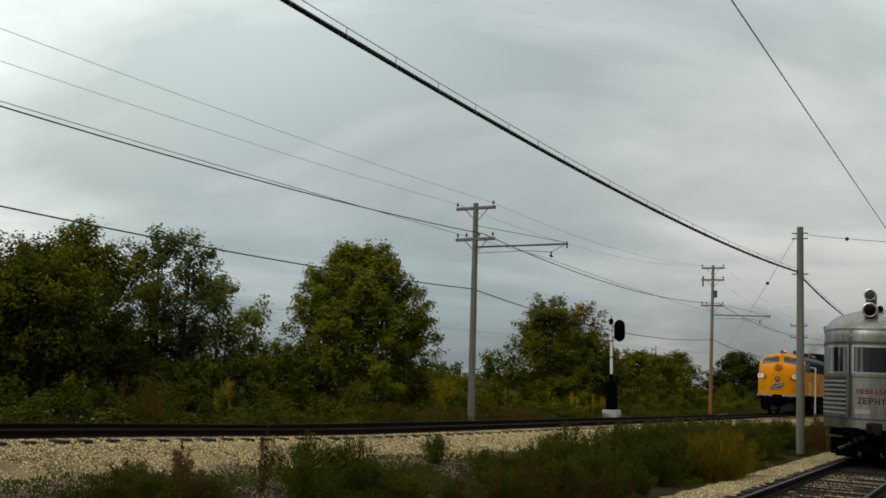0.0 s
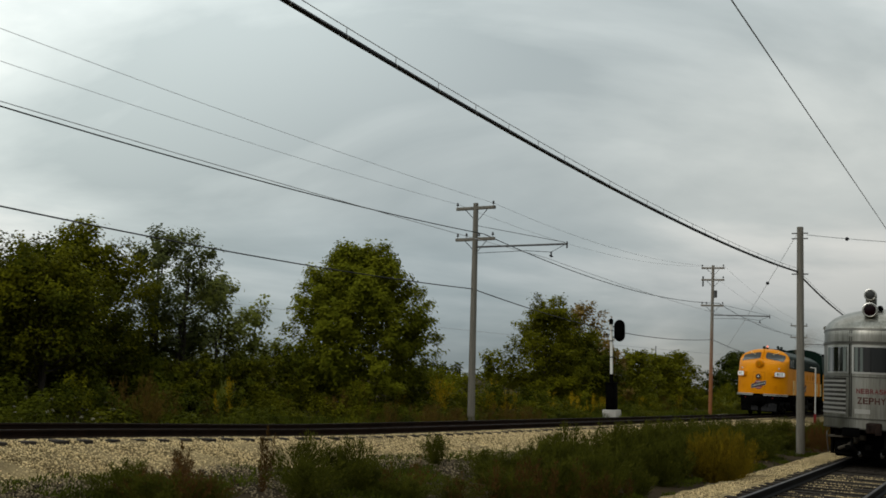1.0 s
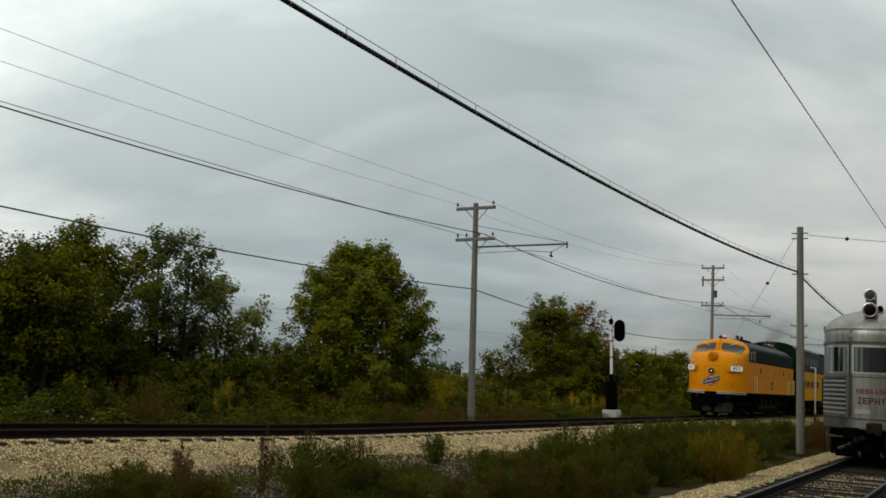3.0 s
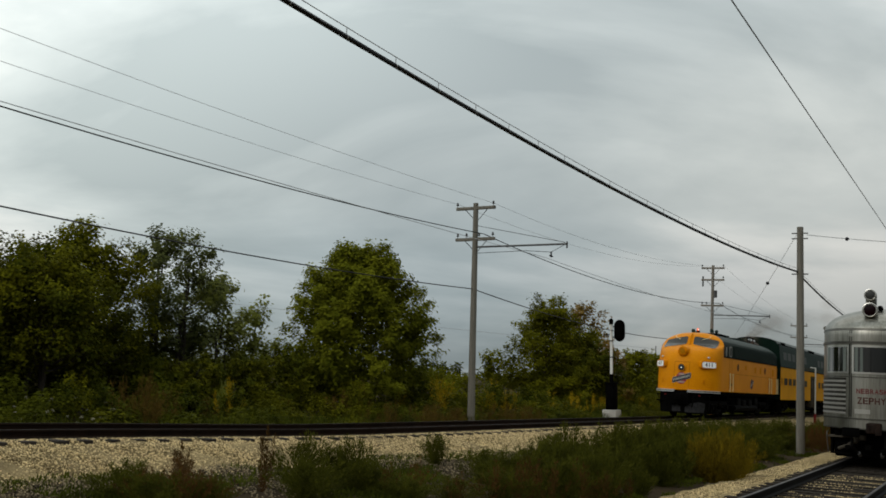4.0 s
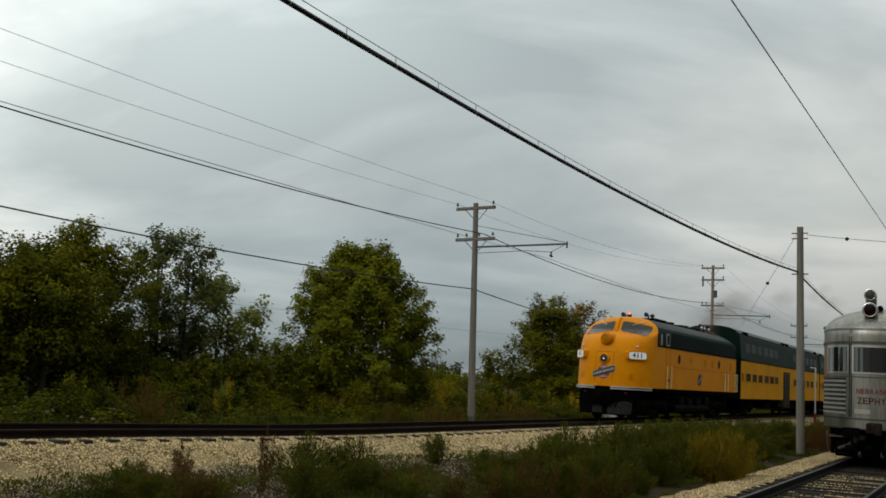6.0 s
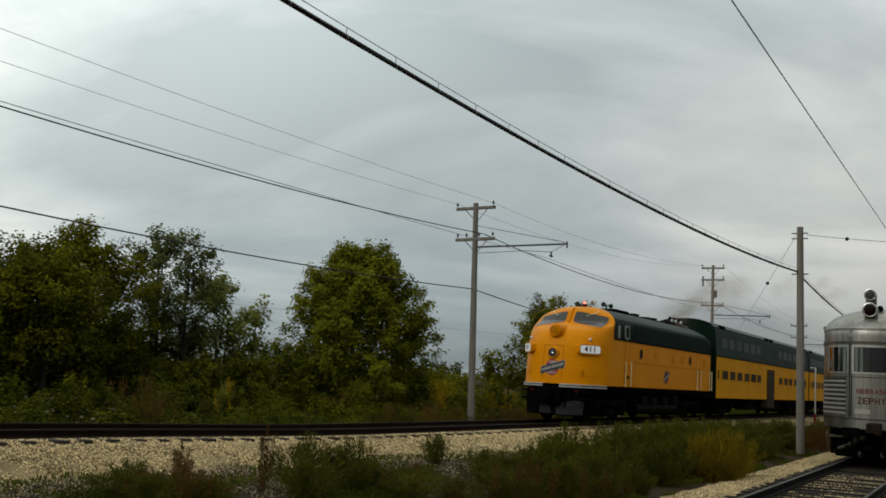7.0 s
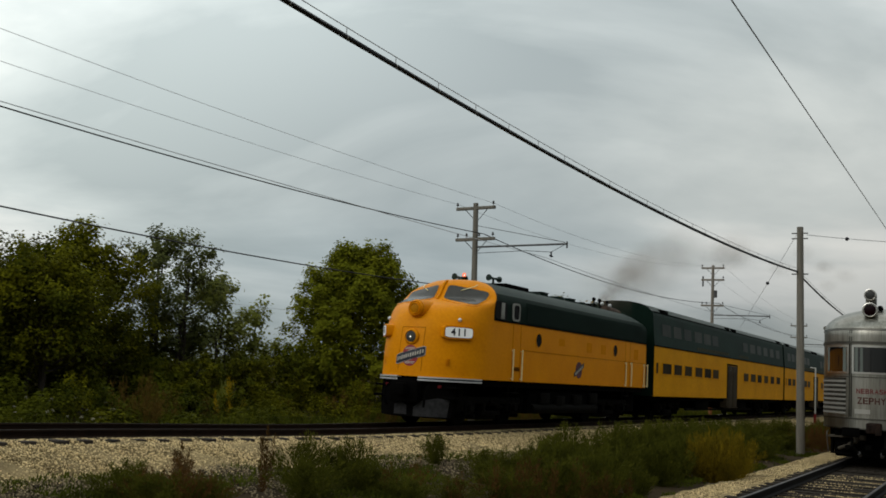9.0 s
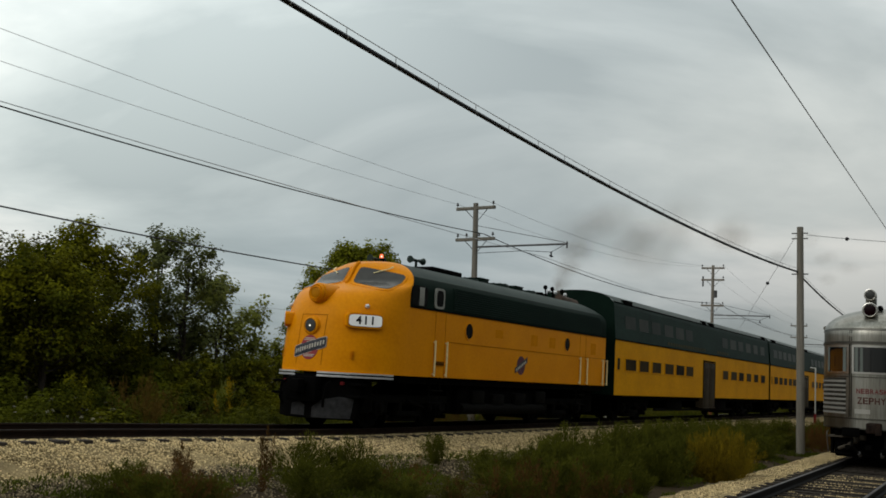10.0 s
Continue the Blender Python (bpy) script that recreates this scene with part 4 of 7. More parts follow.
        part("plow_plate", bm, PLOW, loco, "scuffed dark grey steel plow plate")
    bm = bmesh.new()
    box(bm, .16, .40, -.42, .42, .52, 1.08, .05)
    part("coupler_pocket", bm, BLACK, loco)
    for y in (-1.05, 1.05):
        bm = bmesh.new()
        box(bm, nose_at(y, 1.21).x - .10, nose_at(y, 1.21).x + .3, y - .2, y + .2, .64, .70, .01)
        box(bm, nose_at(y, 1.21).x - .06, nose_at(y, 1.21).x + .3, y - .2, y + .2, .92, .97, .01)
        part("pilot_step", bm, BLACK, loco)
    bm = bmesh.new()
    box(bm, -.05, .8, -.16, .16, .74, .98, .04)
    box(bm, -.18, .10, -.20, .08, .70, 1.02, .06)
    box(bm, .34, .40, -.34, .34, .66, 1.14, .02)
    part("coupler", bm, BLACK, loco)
    for y in (-.62, .62):
        bm = bmesh.new()
        for a, b in zip([(.46, y, .98), (.28, y, .9), (.22, y, .62)], [(.28, y, .9), (.22, y, .62), (.30, y * .9, .42)]):
            rod(bm, a, b, .028, 8)
        part("air_hose", bm, BLACK, loco)
        bm = bmesh.new()
        box(bm, .62, .70, y * 1.3 - .05, y * 1.3 + .05, .92, 1.0, .02)
        part("hose_valve", bm, material("dull_red_valve", (.12, .012, .014), .7, spec=.05), loco)
    for x, base in ((3.15, 2.74), (12.30, 2.74)):
        truck(loco, x, base)
    bm = bmesh.new()
    box(bm, 5.25, 10.25, -1.25, 1.25, .26, 1.05, .12)
    part("fuel_tank", bm, BLACK, loco)
    for x0, x1 in ((1.0, 1.45), (4.95, 5.2), (10.3, 10.5), (14.2, 15.0)):
        bm = bmesh.new()
        box(bm, x0, x1, -1.1, 1.1, .30, 1.04, .05)
        part("sand_box", bm, BLACK, loco)
    for x, z, mat in ((6.2, .70, GRIME), (7.4, .62, GRIME), (8.8, .66, GRIME), (10.2, .74, GRIME)):
        bm = bmesh.new()
        box(bm, x - .35, x + .35, -1.38, -1.2, z - .16, z + .2, .04)
        part("battery_box", bm, mat, loco)
    bm = bmesh.new()
    for sy in (-1, 1):
        rod(bm, (5.3, sy * 1.28, .42), (10.4, sy * 1.28, .42), .14, 12)
    part("air_reservoir", bm, GRIME, loco)
    # roof details
    bm = bmesh.new()
    rod(bm, (3.15, 0, 3.98), (3.15, 0, 4.12), .085, 12)
    be = part("beacon", bm, BLACK, loco, "flashing amber beacon on the cab roof")
    bm = bmesh.new()
    rod(bm, (3.15, 0, 4.12), (3.15, 0, 4.19), .052, 16, .048)
    ball(bm, (3.15, 0, 4.19), .049, 14)
    part("dome", bm, AMBER, be, "lit amber dome")
    bm = bmesh.new()
    ball(bm, (3.11, -.03, 4.165), .024, 10)
    part("bulb", bm, LITLENS, be, "bright bulb in the dome")
    for y, xx, zb in ((.15, 2.95, 3.82), (-.55, 3.74, 3.88)):
        bm = bmesh.new()
        rod(bm, (xx + .2, y, zb), (xx + .2, y, zb + .26), .035, 8)
        lathe(bm, [(xx - .10, .095), (xx - .07, .080), (xx + .04, .045), (xx + .24, .033)], 16, "X", (0, y, zb + .28))
        lathe(bm, [(xx + .10, .035), (xx + .22, .05), (xx + .30, .080), (xx + .33, .092)], 16, "X", (0, y - .13, zb + .26))
        part("air_horn", bm, ROOFGREY, loco, "dark grey-green air horns")
    bm = bmesh.new()
    box(bm, 4.7, 6.3, -.62, .62, 3.96, 4.10, .04)
    part("roof_hatch", bm, BLACK, loco)
    for x, r, h in ((7.55, .40, .035), (9.35, .50, .05), (11.45, .44, .04)):
        bm = bmesh.new()
        rod(bm, (x, 0, 3.98), (x, 0, 4.03 + h), r, 24)
        rod(bm, (x, 0, 4.03 + h), (x, 0, 4.045 + h), r * .9, 24)
        fan = part("radiator_fan", bm, ROOFGREY, loco, "low round fan housing")
        bm = bmesh.new()
        for k in range(6):
            a = k * math.pi / 6
            rod(bm, (x - r * .92 * math.cos(a), -r * .92 * math.sin(a), 4.055 + h), (x + r * .92 * math.cos(a), r * .92 * math.sin(a), 4.055 + h), .012, 4)
        part("grille", bm, BLACK, fan)
    for x, half in ((8.36, .27), (10.72, .27)):
        bm = bmesh.new()
        box(bm, x - half, x + half, -.24, .24, 3.98, 4.15, .025)
        box(bm, x - half - .015, x + half + .015, -.255, .255, 4.14, 4.17, .01)
        part("roof_ventilator", bm, GREEN, loco, "square dark roof ventilator")
    for x, h in ((12.2, .05), (12.75, .10)):
        bm = bmesh.new()
        box(bm, x - .20, x + .20, -.20, .20, 3.98, 4.03 + h, .03)
        rod(bm, (x, 0, 4.03 + h), (x, 0, 4.07 + h), .12, 14)
        part("exhaust_stack", bm, BLACK, loco)
    bm = bmesh.new()
    rod(bm, (13.55, -.35, 4.05), (14.95, -.35, 3.97), .145, 14)
    ball(bm, (14.95, -.35, 3.97), .145, 10)
    part("air_cooling_pipe", bm, material("rusty_pipe", (.10, .065, .045), .8, second=(.035, .022, .016)), loco)
    for x in (12.45, 13.0, 13.8):
        bm = bmesh.new()
        rod(bm, (x, -.4, 3.85), (x - .12, -.4, 4.26), .025, 6)
        ball(bm, (x - .12, -.4, 4.30), .075, 8)
        rod(bm, (x, -.4, 4.05), (x + .16, -.4, 4.18), .02, 6)
        ant = part("roof_antenna", bm, BLACK, loco)
        bm = bmesh.new()
        ball(bm, (x + .16, -.4, 4.20), .07, 8)
        part("cup", bm, SILVER, ant, "pale metal cup")
    return loco


# ---------------------------------------------------------------- gallery coaches (origin at the front end, x to the rear)
CAR_LEN = 25.45
CAR_TOP = 4.56


def car_width(z):
    if z <= 2.84:
        return 1.58
    if z < 4.0:
        return 1.58 - .09 * (z - 2.84) / 1.16
    q = min(1, (z - 4.0) / (CAR_TOP - 4.0))
    return 1.49 * max(0, 1 - q ** 2.1) ** (1 / 2.3)


def build_coach():
    car = tagged(new("gallery_coach"), "yellow and dark green bilevel railway coach with small square windows", "railway coach", "coaches behind the locomotive")

    def shell(name, zs, mat, label=""):
        vs, fs = [], []
        for sy in (-1, 1):
            o = len(vs)
            for z in zs:
                for i in range(14):
                    vs.append((CAR_LEN * i / 13, sy * car_width(z), z))
            for j in range(len(zs) - 1):
                for i in range(13):
                    q = (o + j * 14 + i, o + j * 14 + i + 1, o + (j + 1) * 14 + i + 1, o + (j + 1) * 14 + i)
                    fs.append(q if sy < 0 else tuple(reversed(q)))
        return put(name, mesh_of(name, vs, fs, mat, 50), car, label)
    shell("lower_side", [.90, 1.5, 2.2, 2.84], YELLOW2, "yellow lower side")
    shell("upper_side", [2.84, 3.3, 3.7, 4.0, 4.08, 4.15], GREEN2, "dark green upper side")
    shell("roof", [4.15, 4.23, 4.31, 4.39, 4.45, 4.50, 4.54, 4.557], COACHROOF, "grey-green rounded roof with its sheen in the colour")
    for x, d in ((.01, 1), (CAR_LEN - .01, -1)):
        bm = bmesh.new()
        zr = [.9, 2.0, 2.84, 3.5, 4.0, 4.15, 4.31, 4.45, 4.54, 4.557]
        ring = [(-car_width(z), z) for z in zr] + [(car_width(z), z) for z in reversed(zr)]
        bm.faces.new([bm.verts.new((x, y, z)) for y, z in ring])
        part("end_wall", bm, GREEN, car)
        bm = bmesh.new()
        box(bm, x - .22 if d > 0 else x - .02, x + .02 if d > 0 else x + .22, -.55, .55, 1.0, 3.3, .05)
        part("diaphragm", bm, BLACK, car)
    bm = bmesh.new()
    box(bm, .1, CAR_LEN - .1, -1.4, 1.4, .74, .92, .02)
    part("underframe", bm, BLACK, car)
    lows = [(.22, .50), (1.10, 2.28), (2.68, 3.78), (4.22, 5.32), (5.86, 7.02), (7.40, 8.56), (8.86, 9.94),
            (15.06, 16.1), (16.65, 17.82), (18.3, 19.32), (19.94, 21.0), (21.66, 22.66), (23.35, 24.4)]
    for sy in (-1, 1):
        for x0, x1 in lows:
            y = sy * 1.584
            bm = bmesh.new()
            box(bm, x0, x1, y - .012, y + .012, 1.79, 2.19)
            win = part("window", bm, WARMGLASS, car, smooth=0)
            bm = bmesh.new()
            for q in ((x0 - .03, x0, 1.76, 2.22), (x1, x1 + .03, 1.76, 2.22), (x0, x1, 2.19, 2.22), (x0, x1, 1.76, 1.79)):
                box(bm, q[0], q[1], y - .018, y + .018, q[2], q[3])
            part("window_frame", bm, YELLOW2, win)
        for x0, x1 in lows[1:]:
            z0, z1 = 3.28, 3.74
            bm = bmesh.new()
            ya, yb = sy * (car_width(z0) + .006), sy * (car_width(z1) + .006)
            vq = [bm.verts.new(c) for c in ((x0, ya, z0), (x1, ya, z0), (x1, yb, z1), (x0, yb, z1),
                                            (x0, ya - sy * .03, z0), (x1, ya - sy * .03, z0), (x1, yb - sy * .03, z1), (x0, yb - sy * .03, z1))]
            for f in ((0, 1, 2, 3), (0, 4, 5, 1), (1, 5, 6, 2), (2, 6, 7, 3), (3, 7, 4, 0)):
                bm.faces.new([vq[i] for i in f])
            part("upper_window", bm, COACHGLASS, car, "upper deck window with sky reflection put into its grey", smooth=0)
        # entrance with folded door leaves, recessed and grey, steps beneath
        bm = bmesh.new()
        y = sy * 1.586
        box(bm, 11.68, 12.60, y - .01, y + .01, .50, 2.46, .01)
        box(bm, 12.65, 13.57, y - .01, y + .01, .50, 2.46, .01)
        door = part("door", bm, COACHDOOR, car, "closed brown-grey double door reaching down to the step")
        bm = bmesh.new()
        for q in ((11.58, 11.66, .92, 2.55), (13.59, 13.67, .92, 2.55), (11.66, 13.59, 2.48, 2.55)):
            box(bm, q[0], q[1], y - .014, y + .014, q[2], q[3])
        part("door_frame", bm, GRIME, door, "dark door frame")
        for x0 in (11.85, 12.85):
            bm = bmesh.new()
            box(bm, x0, x0 + .5, y - .016, y + .016, 1.75, 2.25, .01)
            part("door_window", bm, WARMGLASS, door, smooth=0)
        bm = bmesh.new()
        box(bm, 11.62, 13.63, sy * 1.40, sy * 1.64, .44, .48)
        for x0 in (11.62, 13.59):
            box(bm, x0, x0 + .04, sy * 1.26, sy * 1.60, .46, .92)
        part("step", bm, COACHDOOR, car, "grey entrance step")
        for a, b, c in ((6.2, 12.0, 16), (14.0, 16.2, 5)):
            for k in range(c):
                x0 = a + (b - a) * k / c
                bm = bmesh.new()
                box(bm, x0, x0 + (b - a) / c * .72, sy * 1.575 - .004, sy * 1.575 + .004, 2.94, 3.06)
                part("letter", bm, GOLD, car, "dull gold letter bar", smooth=0)
        bm = bmesh.new()
        box(bm, 0, CAR_LEN, sy * 1.586 - .01, sy * 1.586 + .01, 2.82, 2.86)
        part("belt_moulding", bm, BLACK, car)
    for x in (3.6, CAR_LEN - 3.6):
        truck(car, x, 2.5)
    bm = bmesh.new()
    box(bm, 7.2, 9.4, -1.3, 1.3, .38, .76, .05)
    part("equipment_box", bm, BLACK, car)
    bm = bmesh.new()
    box(bm, 14.0, 17.0, -1.3, 1.3, .36, .76, .05)
    part("equipment_box", bm, BLACK, car)
    bm = bmesh.new()
    rod(bm, (5.8, -1.2, .36), (18.5, -1.2, .36), .05, 8)
    part("brake_pipe", bm, GRIME, car)
    for x, w in ((1.6, .45), (12.1, .25), (13.4, .35), (24.5, .3)):
        for sy in (-1, 1):
            bm = bmesh.new()
            box(bm, x - w, x + w, sy * 1.38 - .09, sy * 1.38 + .09, 4.12, 4.31, .03)
            part("roof_scoop", bm, BLACK, car, "dark air scoop on the roof edge")
    for sy in (-1, 1):
        bm = bmesh.new()
        box(bm, .05, CAR_LEN - .05, sy * 1.46 - .02, sy * 1.46 + .02, 4.14, 4.17)
        part("gutter", bm, BLACK, car)
    bm = bmesh.new()
    for x in (-.32, CAR_LEN + .05):
        box(bm, x, x + .28, -.14, .14, .74, .98, .03)
    part("coupler", bm, BLACK, car)
    return car


# ---------------------------------------------------------------- the stainless observation car on the side track
def obs_width(z):
    if z <= 3.2:
        return 1.43 - .05 * max(0, 1.1 - z)
    q = min(1, (z - 3.2) / (3.84 - 3.2))
    return 1.43 * max(0, 1 - q ** 2.3) ** (1 / 2.2)


def obs_point(t, z, out=0.0):
    """t runs 0..1 round the tail from the near side to the far side; z above the rail."""
    phi = math.pi * (t - .5)
    w = obs_width(z)
    lean = .0 if z < 3.1 else 1.10 * (max(0, z - 3.1) / .74) ** 2.4
    ln = 2.35 - lean
    ce, se = math.cos(phi), math.sin(phi)
    ce, se = abs(ce) ** .92, math.copysign(abs(se) ** .80, se)
    return Vector((lean + ln * (1 - ce) - out * math.cos(phi), w * se + out * math.sin(phi), z))


def tail_at(y, z):
    """Where round the tail (0..1) a point y metres off the middle lies."""
    q = y / obs_width(z)
    return .5 + math.asin(math.copysign(abs(q) ** 1.25, q)) / math.pi


def obs_panel(name, t0, t1, z0, z1, mat, parent, label="", out=.008, n=10, nz=1):
    bm = bmesh.new()
    rows = []
    for j in range(nz + 1):
        z = z0 + (z1 - z0) * j / nz
        rows.append([bm.verts.new(obs_point(t0 + (t1 - t0) * i / n, z, out)) for i in range(n + 1)])
    for a, b in zip(rows, rows[1:]):
        for i in range(n):
            bm.faces.new((a[i], a[i + 1], b[i + 1], b[i]))
    ret = [bm.verts.new(obs_point(t0 + (t1 - t0) * i / n, z0, -.03)) for i in range(n + 1)]
    for i in range(n):
        bm.faces.new((ret[i], ret[i + 1], rows[0][i + 1], rows[0][i]))
    ret2 = [bm.verts.new(obs_point(t0 + (t1 - t0) * i / n, z1, -.03)) for i in range(n + 1)]
    for i in range(n):
        bm.faces.new((rows[-1][i], rows[-1][i + 1], ret2[i + 1], ret2[i]))
    return part(name, bm, mat, parent, label)


def build_observation_car():
    car = tagged(new("observation_car"), "round-ended stainless steel observation car standing on the side track", "railway coach")
    LEN = 24.0
    zs = [.80, .95, 1.1, 1.5, 1.9, 2.3, 2.7, 3.0, 3.1, 3.2, 3.28, 3.36, 3.44, 3.52, 3.6, 3.67, 3.73, 3.78, 3.82, 3.84]
    ts = [i / 40 for i in range(41)]
    vs, fs = [], []
    w = len(ts) + 2
    for z in zs:
        vs.append((LEN, -obs_width(z), z))
        for t in ts:
            vs.append(obs_point(t, z))
        vs.append((LEN, obs_width(z), z))
    for j in range(len(zs) - 1):
        for i in range(w - 1):
            fs.append((j * w + i, j * w + i + 1, (j + 1) * w + i + 1, (j + 1) * w + i))
    fs.append(tuple(j * w for j in range(len(zs))) + tuple(j * w + w - 1 for j in reversed(range(len(zs)))))
    put("body", mesh_of("body", vs, fs, STEEL, 40), car, "smooth stainless steel shell")
    # mouldings round the tail
    for z0, z1, o in ((3.225, 3.275, .015), (2.885, 2.945, .025), (1.04, 1.075, .022), (2.06, 2.085, .012), (.80, .83, .012)):
        obs_panel("moulding", 0.0, 1.0, z0, z1, STEELDULL, car, out=o, n=40)
    # upright seams
    for t in (.395, .405, .595, .605):
        obs_panel("seam", t - .002, t + .002, 1.09, 3.225, BLACK, car, out=.006, n=1, nz=6)
    # windows: corner panes and wide centre panes, in bright frames
    curtain = material("pale_curtain", (.15, .17, .155), .8, second=(.10, .115, .105), scale=1, fine=12, stretch=(9, 9, .3), spec=.05)
    # the dark groove colour carries the shade between the flutes
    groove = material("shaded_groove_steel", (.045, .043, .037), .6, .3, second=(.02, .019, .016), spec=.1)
    flute = material("fluted_steel", (.24, .235, .21), .6, .25, second=(.20, .195, .18), scale=2, fine=18, spec=.2)
    for t0, t1 in ((.225, .38), (.42, .58), (.62, .775)):
        fr = obs_panel("window_frame", t0 - .012, t1 + .012, 2.15, 2.85, BRIGHTSTEEL, car, "bright metal window frame", out=.024, n=12, nz=4)
        obs_panel("pane", t0, t1, 2.195, 2.80, SHINYGLASS if .4 < t0 < .5 else CORNERGLASS, fr, "dark glass pane", out=.030, n=12, nz=4)
        wide = .4 < t0 < .5
        for a, b in (((.140, .156), (.118, .130), (.0, .035)) if wide else ((.002, .022), (.135, .153))):
            obs_panel("curtain", t0 + a, t0 + b, 2.20, 2.795, curtain, fr, "pale drawn curtain behind the glass", out=.032, n=4, nz=2)
    # fluted bands on the corners
    for t0, t1 in ((.03, .375), (.625, .97)):
        for k in range(8):
            z = 1.16 + k * .111
            obs_panel("flute", t0, t1, z, z + .045, flute, car, "bright raised flute", out=.014, n=12)
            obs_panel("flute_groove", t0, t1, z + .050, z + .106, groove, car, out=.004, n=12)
    # red name in two lines, each letter bent to the shell
    dull = material("dull_brown_lettering", (.085, .030, .024), .5, second=(.05, .022, .018), spec=.1)
    for z0, z1, word, half, paint in ((1.67, 1.79, "NEBRASKA", .42, FADEDRED), (1.42, 1.58, "ZEPHYR", .40, dull)):
        for k, glyph in enumerate(reversed(word)):
            a, b = -half + 2 * half * k / len(word), -half + 2 * half * (k + 1) / len(word)
            me = glyph_mesh(glyph, .02)
            xs = [v.co.x for v in me.vertices]
            ys = [v.co.y for v in me.vertices]
            for v in me.vertices:
                fx = (v.co.x - min(xs)) / (max(xs) - min(xs))
                fy = (v.co.y - min(ys)) / (max(ys) - min(ys))
                v.co = obs_point(tail_at(b - .008 - (b - a - .016) * fx, 1.5), z0 + (z1 - z0) * fy, .010)
            me.materials.clear(); me.materials.append(paint)
            put("letter", me, car, "faded red letter")
    obs_panel("buffer_plate", .51, .575, 1.18, 1.29, BRIGHTSTEEL, car, "bright riveted plate", out=.02, n=6)
    # lamps on the roof edge
    for z, dx, r, mat in ((3.74, .30, .185, REDLENS), (4.12, .34, .145, LENS)):
        bm = bmesh.new()
        lathe(bm, [(dx, r * .84), (dx - .025, r * .90), (dx - .02, r), (dx + .06, r * 1.02), (dx + .42, r * .85), (dx + .85, r * .5)], 28, "X", (0, .14, z))
        lamp = part("tail_lamp", bm, BRIGHTSTEEL, car, "round chrome lamp housing on the roof")
        bm = bmesh.new()
        lathe(bm, [(dx - .012, .01), (dx - .010, r * .5), (dx + .002, r * .84)], 24, "X", (0, .14, z))
        part("lens", bm, mat, lamp)
    bm = bmesh.new()
    box(bm, .46, .80, .02, .26, 3.55, 4.14, .05)
    part("lamp_bracket", bm, STEELDULL, car)
    bm = bmesh.new()
    rod(bm, (1.0, -.06, 3.6), (1.0, -.06, 3.84), .05, 10)
    lathe(bm, [(.82, .075), (.88, .065), (1.05, .035)], 16, "X", (0, -.05, 3.82))
    part("horn", bm, BLACK, car)
    for y in (-1.36, 1.36):
        bm = bmesh.new()
        rod(bm, (1.95, y, 3.34), (1.80, y * 1.02, 3.35), .055, 12)
        ball(bm, (1.95, y, 3.34), .055, 10)
        part("marker_lamp", bm, STEELDULL, car)
    # underside: pilot, coupler, hoses, truck
    bm = bmesh.new()
    box(bm, -.25, 1.2, -.17, .17, .72, .98, .05)
    box(bm, -.30, -.10, -.15, .10, .72, .96, .06)
    rod(bm, (-.30, -.12, .70), (-.30, -.12, .98), .075, 10)
    rod(bm, (-.26, .10, .74), (-.26, .10, .92), .06, 10)
    part("coupler", bm, material("rusty_coupler", (.030, .018, .013), .8, second=(.006, .005, .0045), spec=.06), car, "rusty maroon knuckle coupler")
    bm = bmesh.new()
    box(bm, -.14, -.04, .32, .72, .62, .84, .02)
    part("coupler_pocket", bm, BLACK, car)
    bm = bmesh.new()
    box(bm, .55, 2.4, -.98, .98, .10, .82, .08)
    box(bm, 2.2, LEN - .2, -1.3, 1.3, .40, .82, .05)
    part("underframe", bm, BLACK, car)
    for y in (-.55, -.25, .5):
        bm = bmesh.new()
        for a, b in zip([(.45, y, .80), (.05, y, .68), (-.02, y, .40)], [(.05, y, .68), (-.02, y, .40), (.14, y * .7, .20)]):
            rod(bm, a, b, .035, 8)
        hose = part("air_hose", bm, GRIME, car)
        bm = bmesh.new()
        rod(bm, (.10, y * .72, .24), (.20, y * .66, .17), .045, 10)
        part("hose_coupling", bm, IRON, hose, "pale metal coupling")
    tread = material("worn_step_plate", (.08, .068, .05), .7, second=(.035, .03, .024), scale=4, fine=30, spec=.1)
    for y in (-1.0, 1.0):
        bm = bmesh.new()
        box(bm, .42, 1.3, min(y * .55, y * 1.12), max(y * .55, y * 1.12), .57, .61, .01)
        part("sill_plate", bm, tread, car, "worn tan steel sill plate")
        bm = bmesh.new()
        box(bm, .50, .95, min(y * .62, y * 1.06), max(y * .62, y * 1.06), .16, .20)
        for yy in (y * .64, y * 1.04):
            box(bm, .52, .93, yy - .02, yy + .02, .16, .60)
        part("step", bm, GRIME, car)
        bm = bmesh.new()
        for a, b in zip([(.44, y * 1.10, .20), (.44, y * 1.14, .60), (.60, y * 1.16, .66)], [(.44, y * 1.14, .60), (.60, y * 1.16, .66), (1.1, y * 1.2, .70)]):
            rod(bm, a, b, .016, 6)
        part("grab_iron", bm, tread, car, "pale worn grab iron")
        bm = bmesh.new()
        rod(bm, (.35, y * .30, .62), (.35, y * .62, .40), .05, 8)
        rod(bm, (.35, y * .62, .40), (.42, y * .86, .30), .04, 8)
        ball(bm, (.33, y * .46, .52), .085, 10)
        part("brake_rigging", bm, tread, car, "worn brown brake rod")
    for y, z, s in ((.52, .72, .10), (.70, .66, .07), (.30, .60, .08), (-.42, .58, .09), (.62, .34, .08), (.15, .36, .09), (-.2, .28, .08)):
        bm = bmesh.new()
        box(bm, .28, .56, y - s, y + s, z - s * .8, z + s * .8, .02)
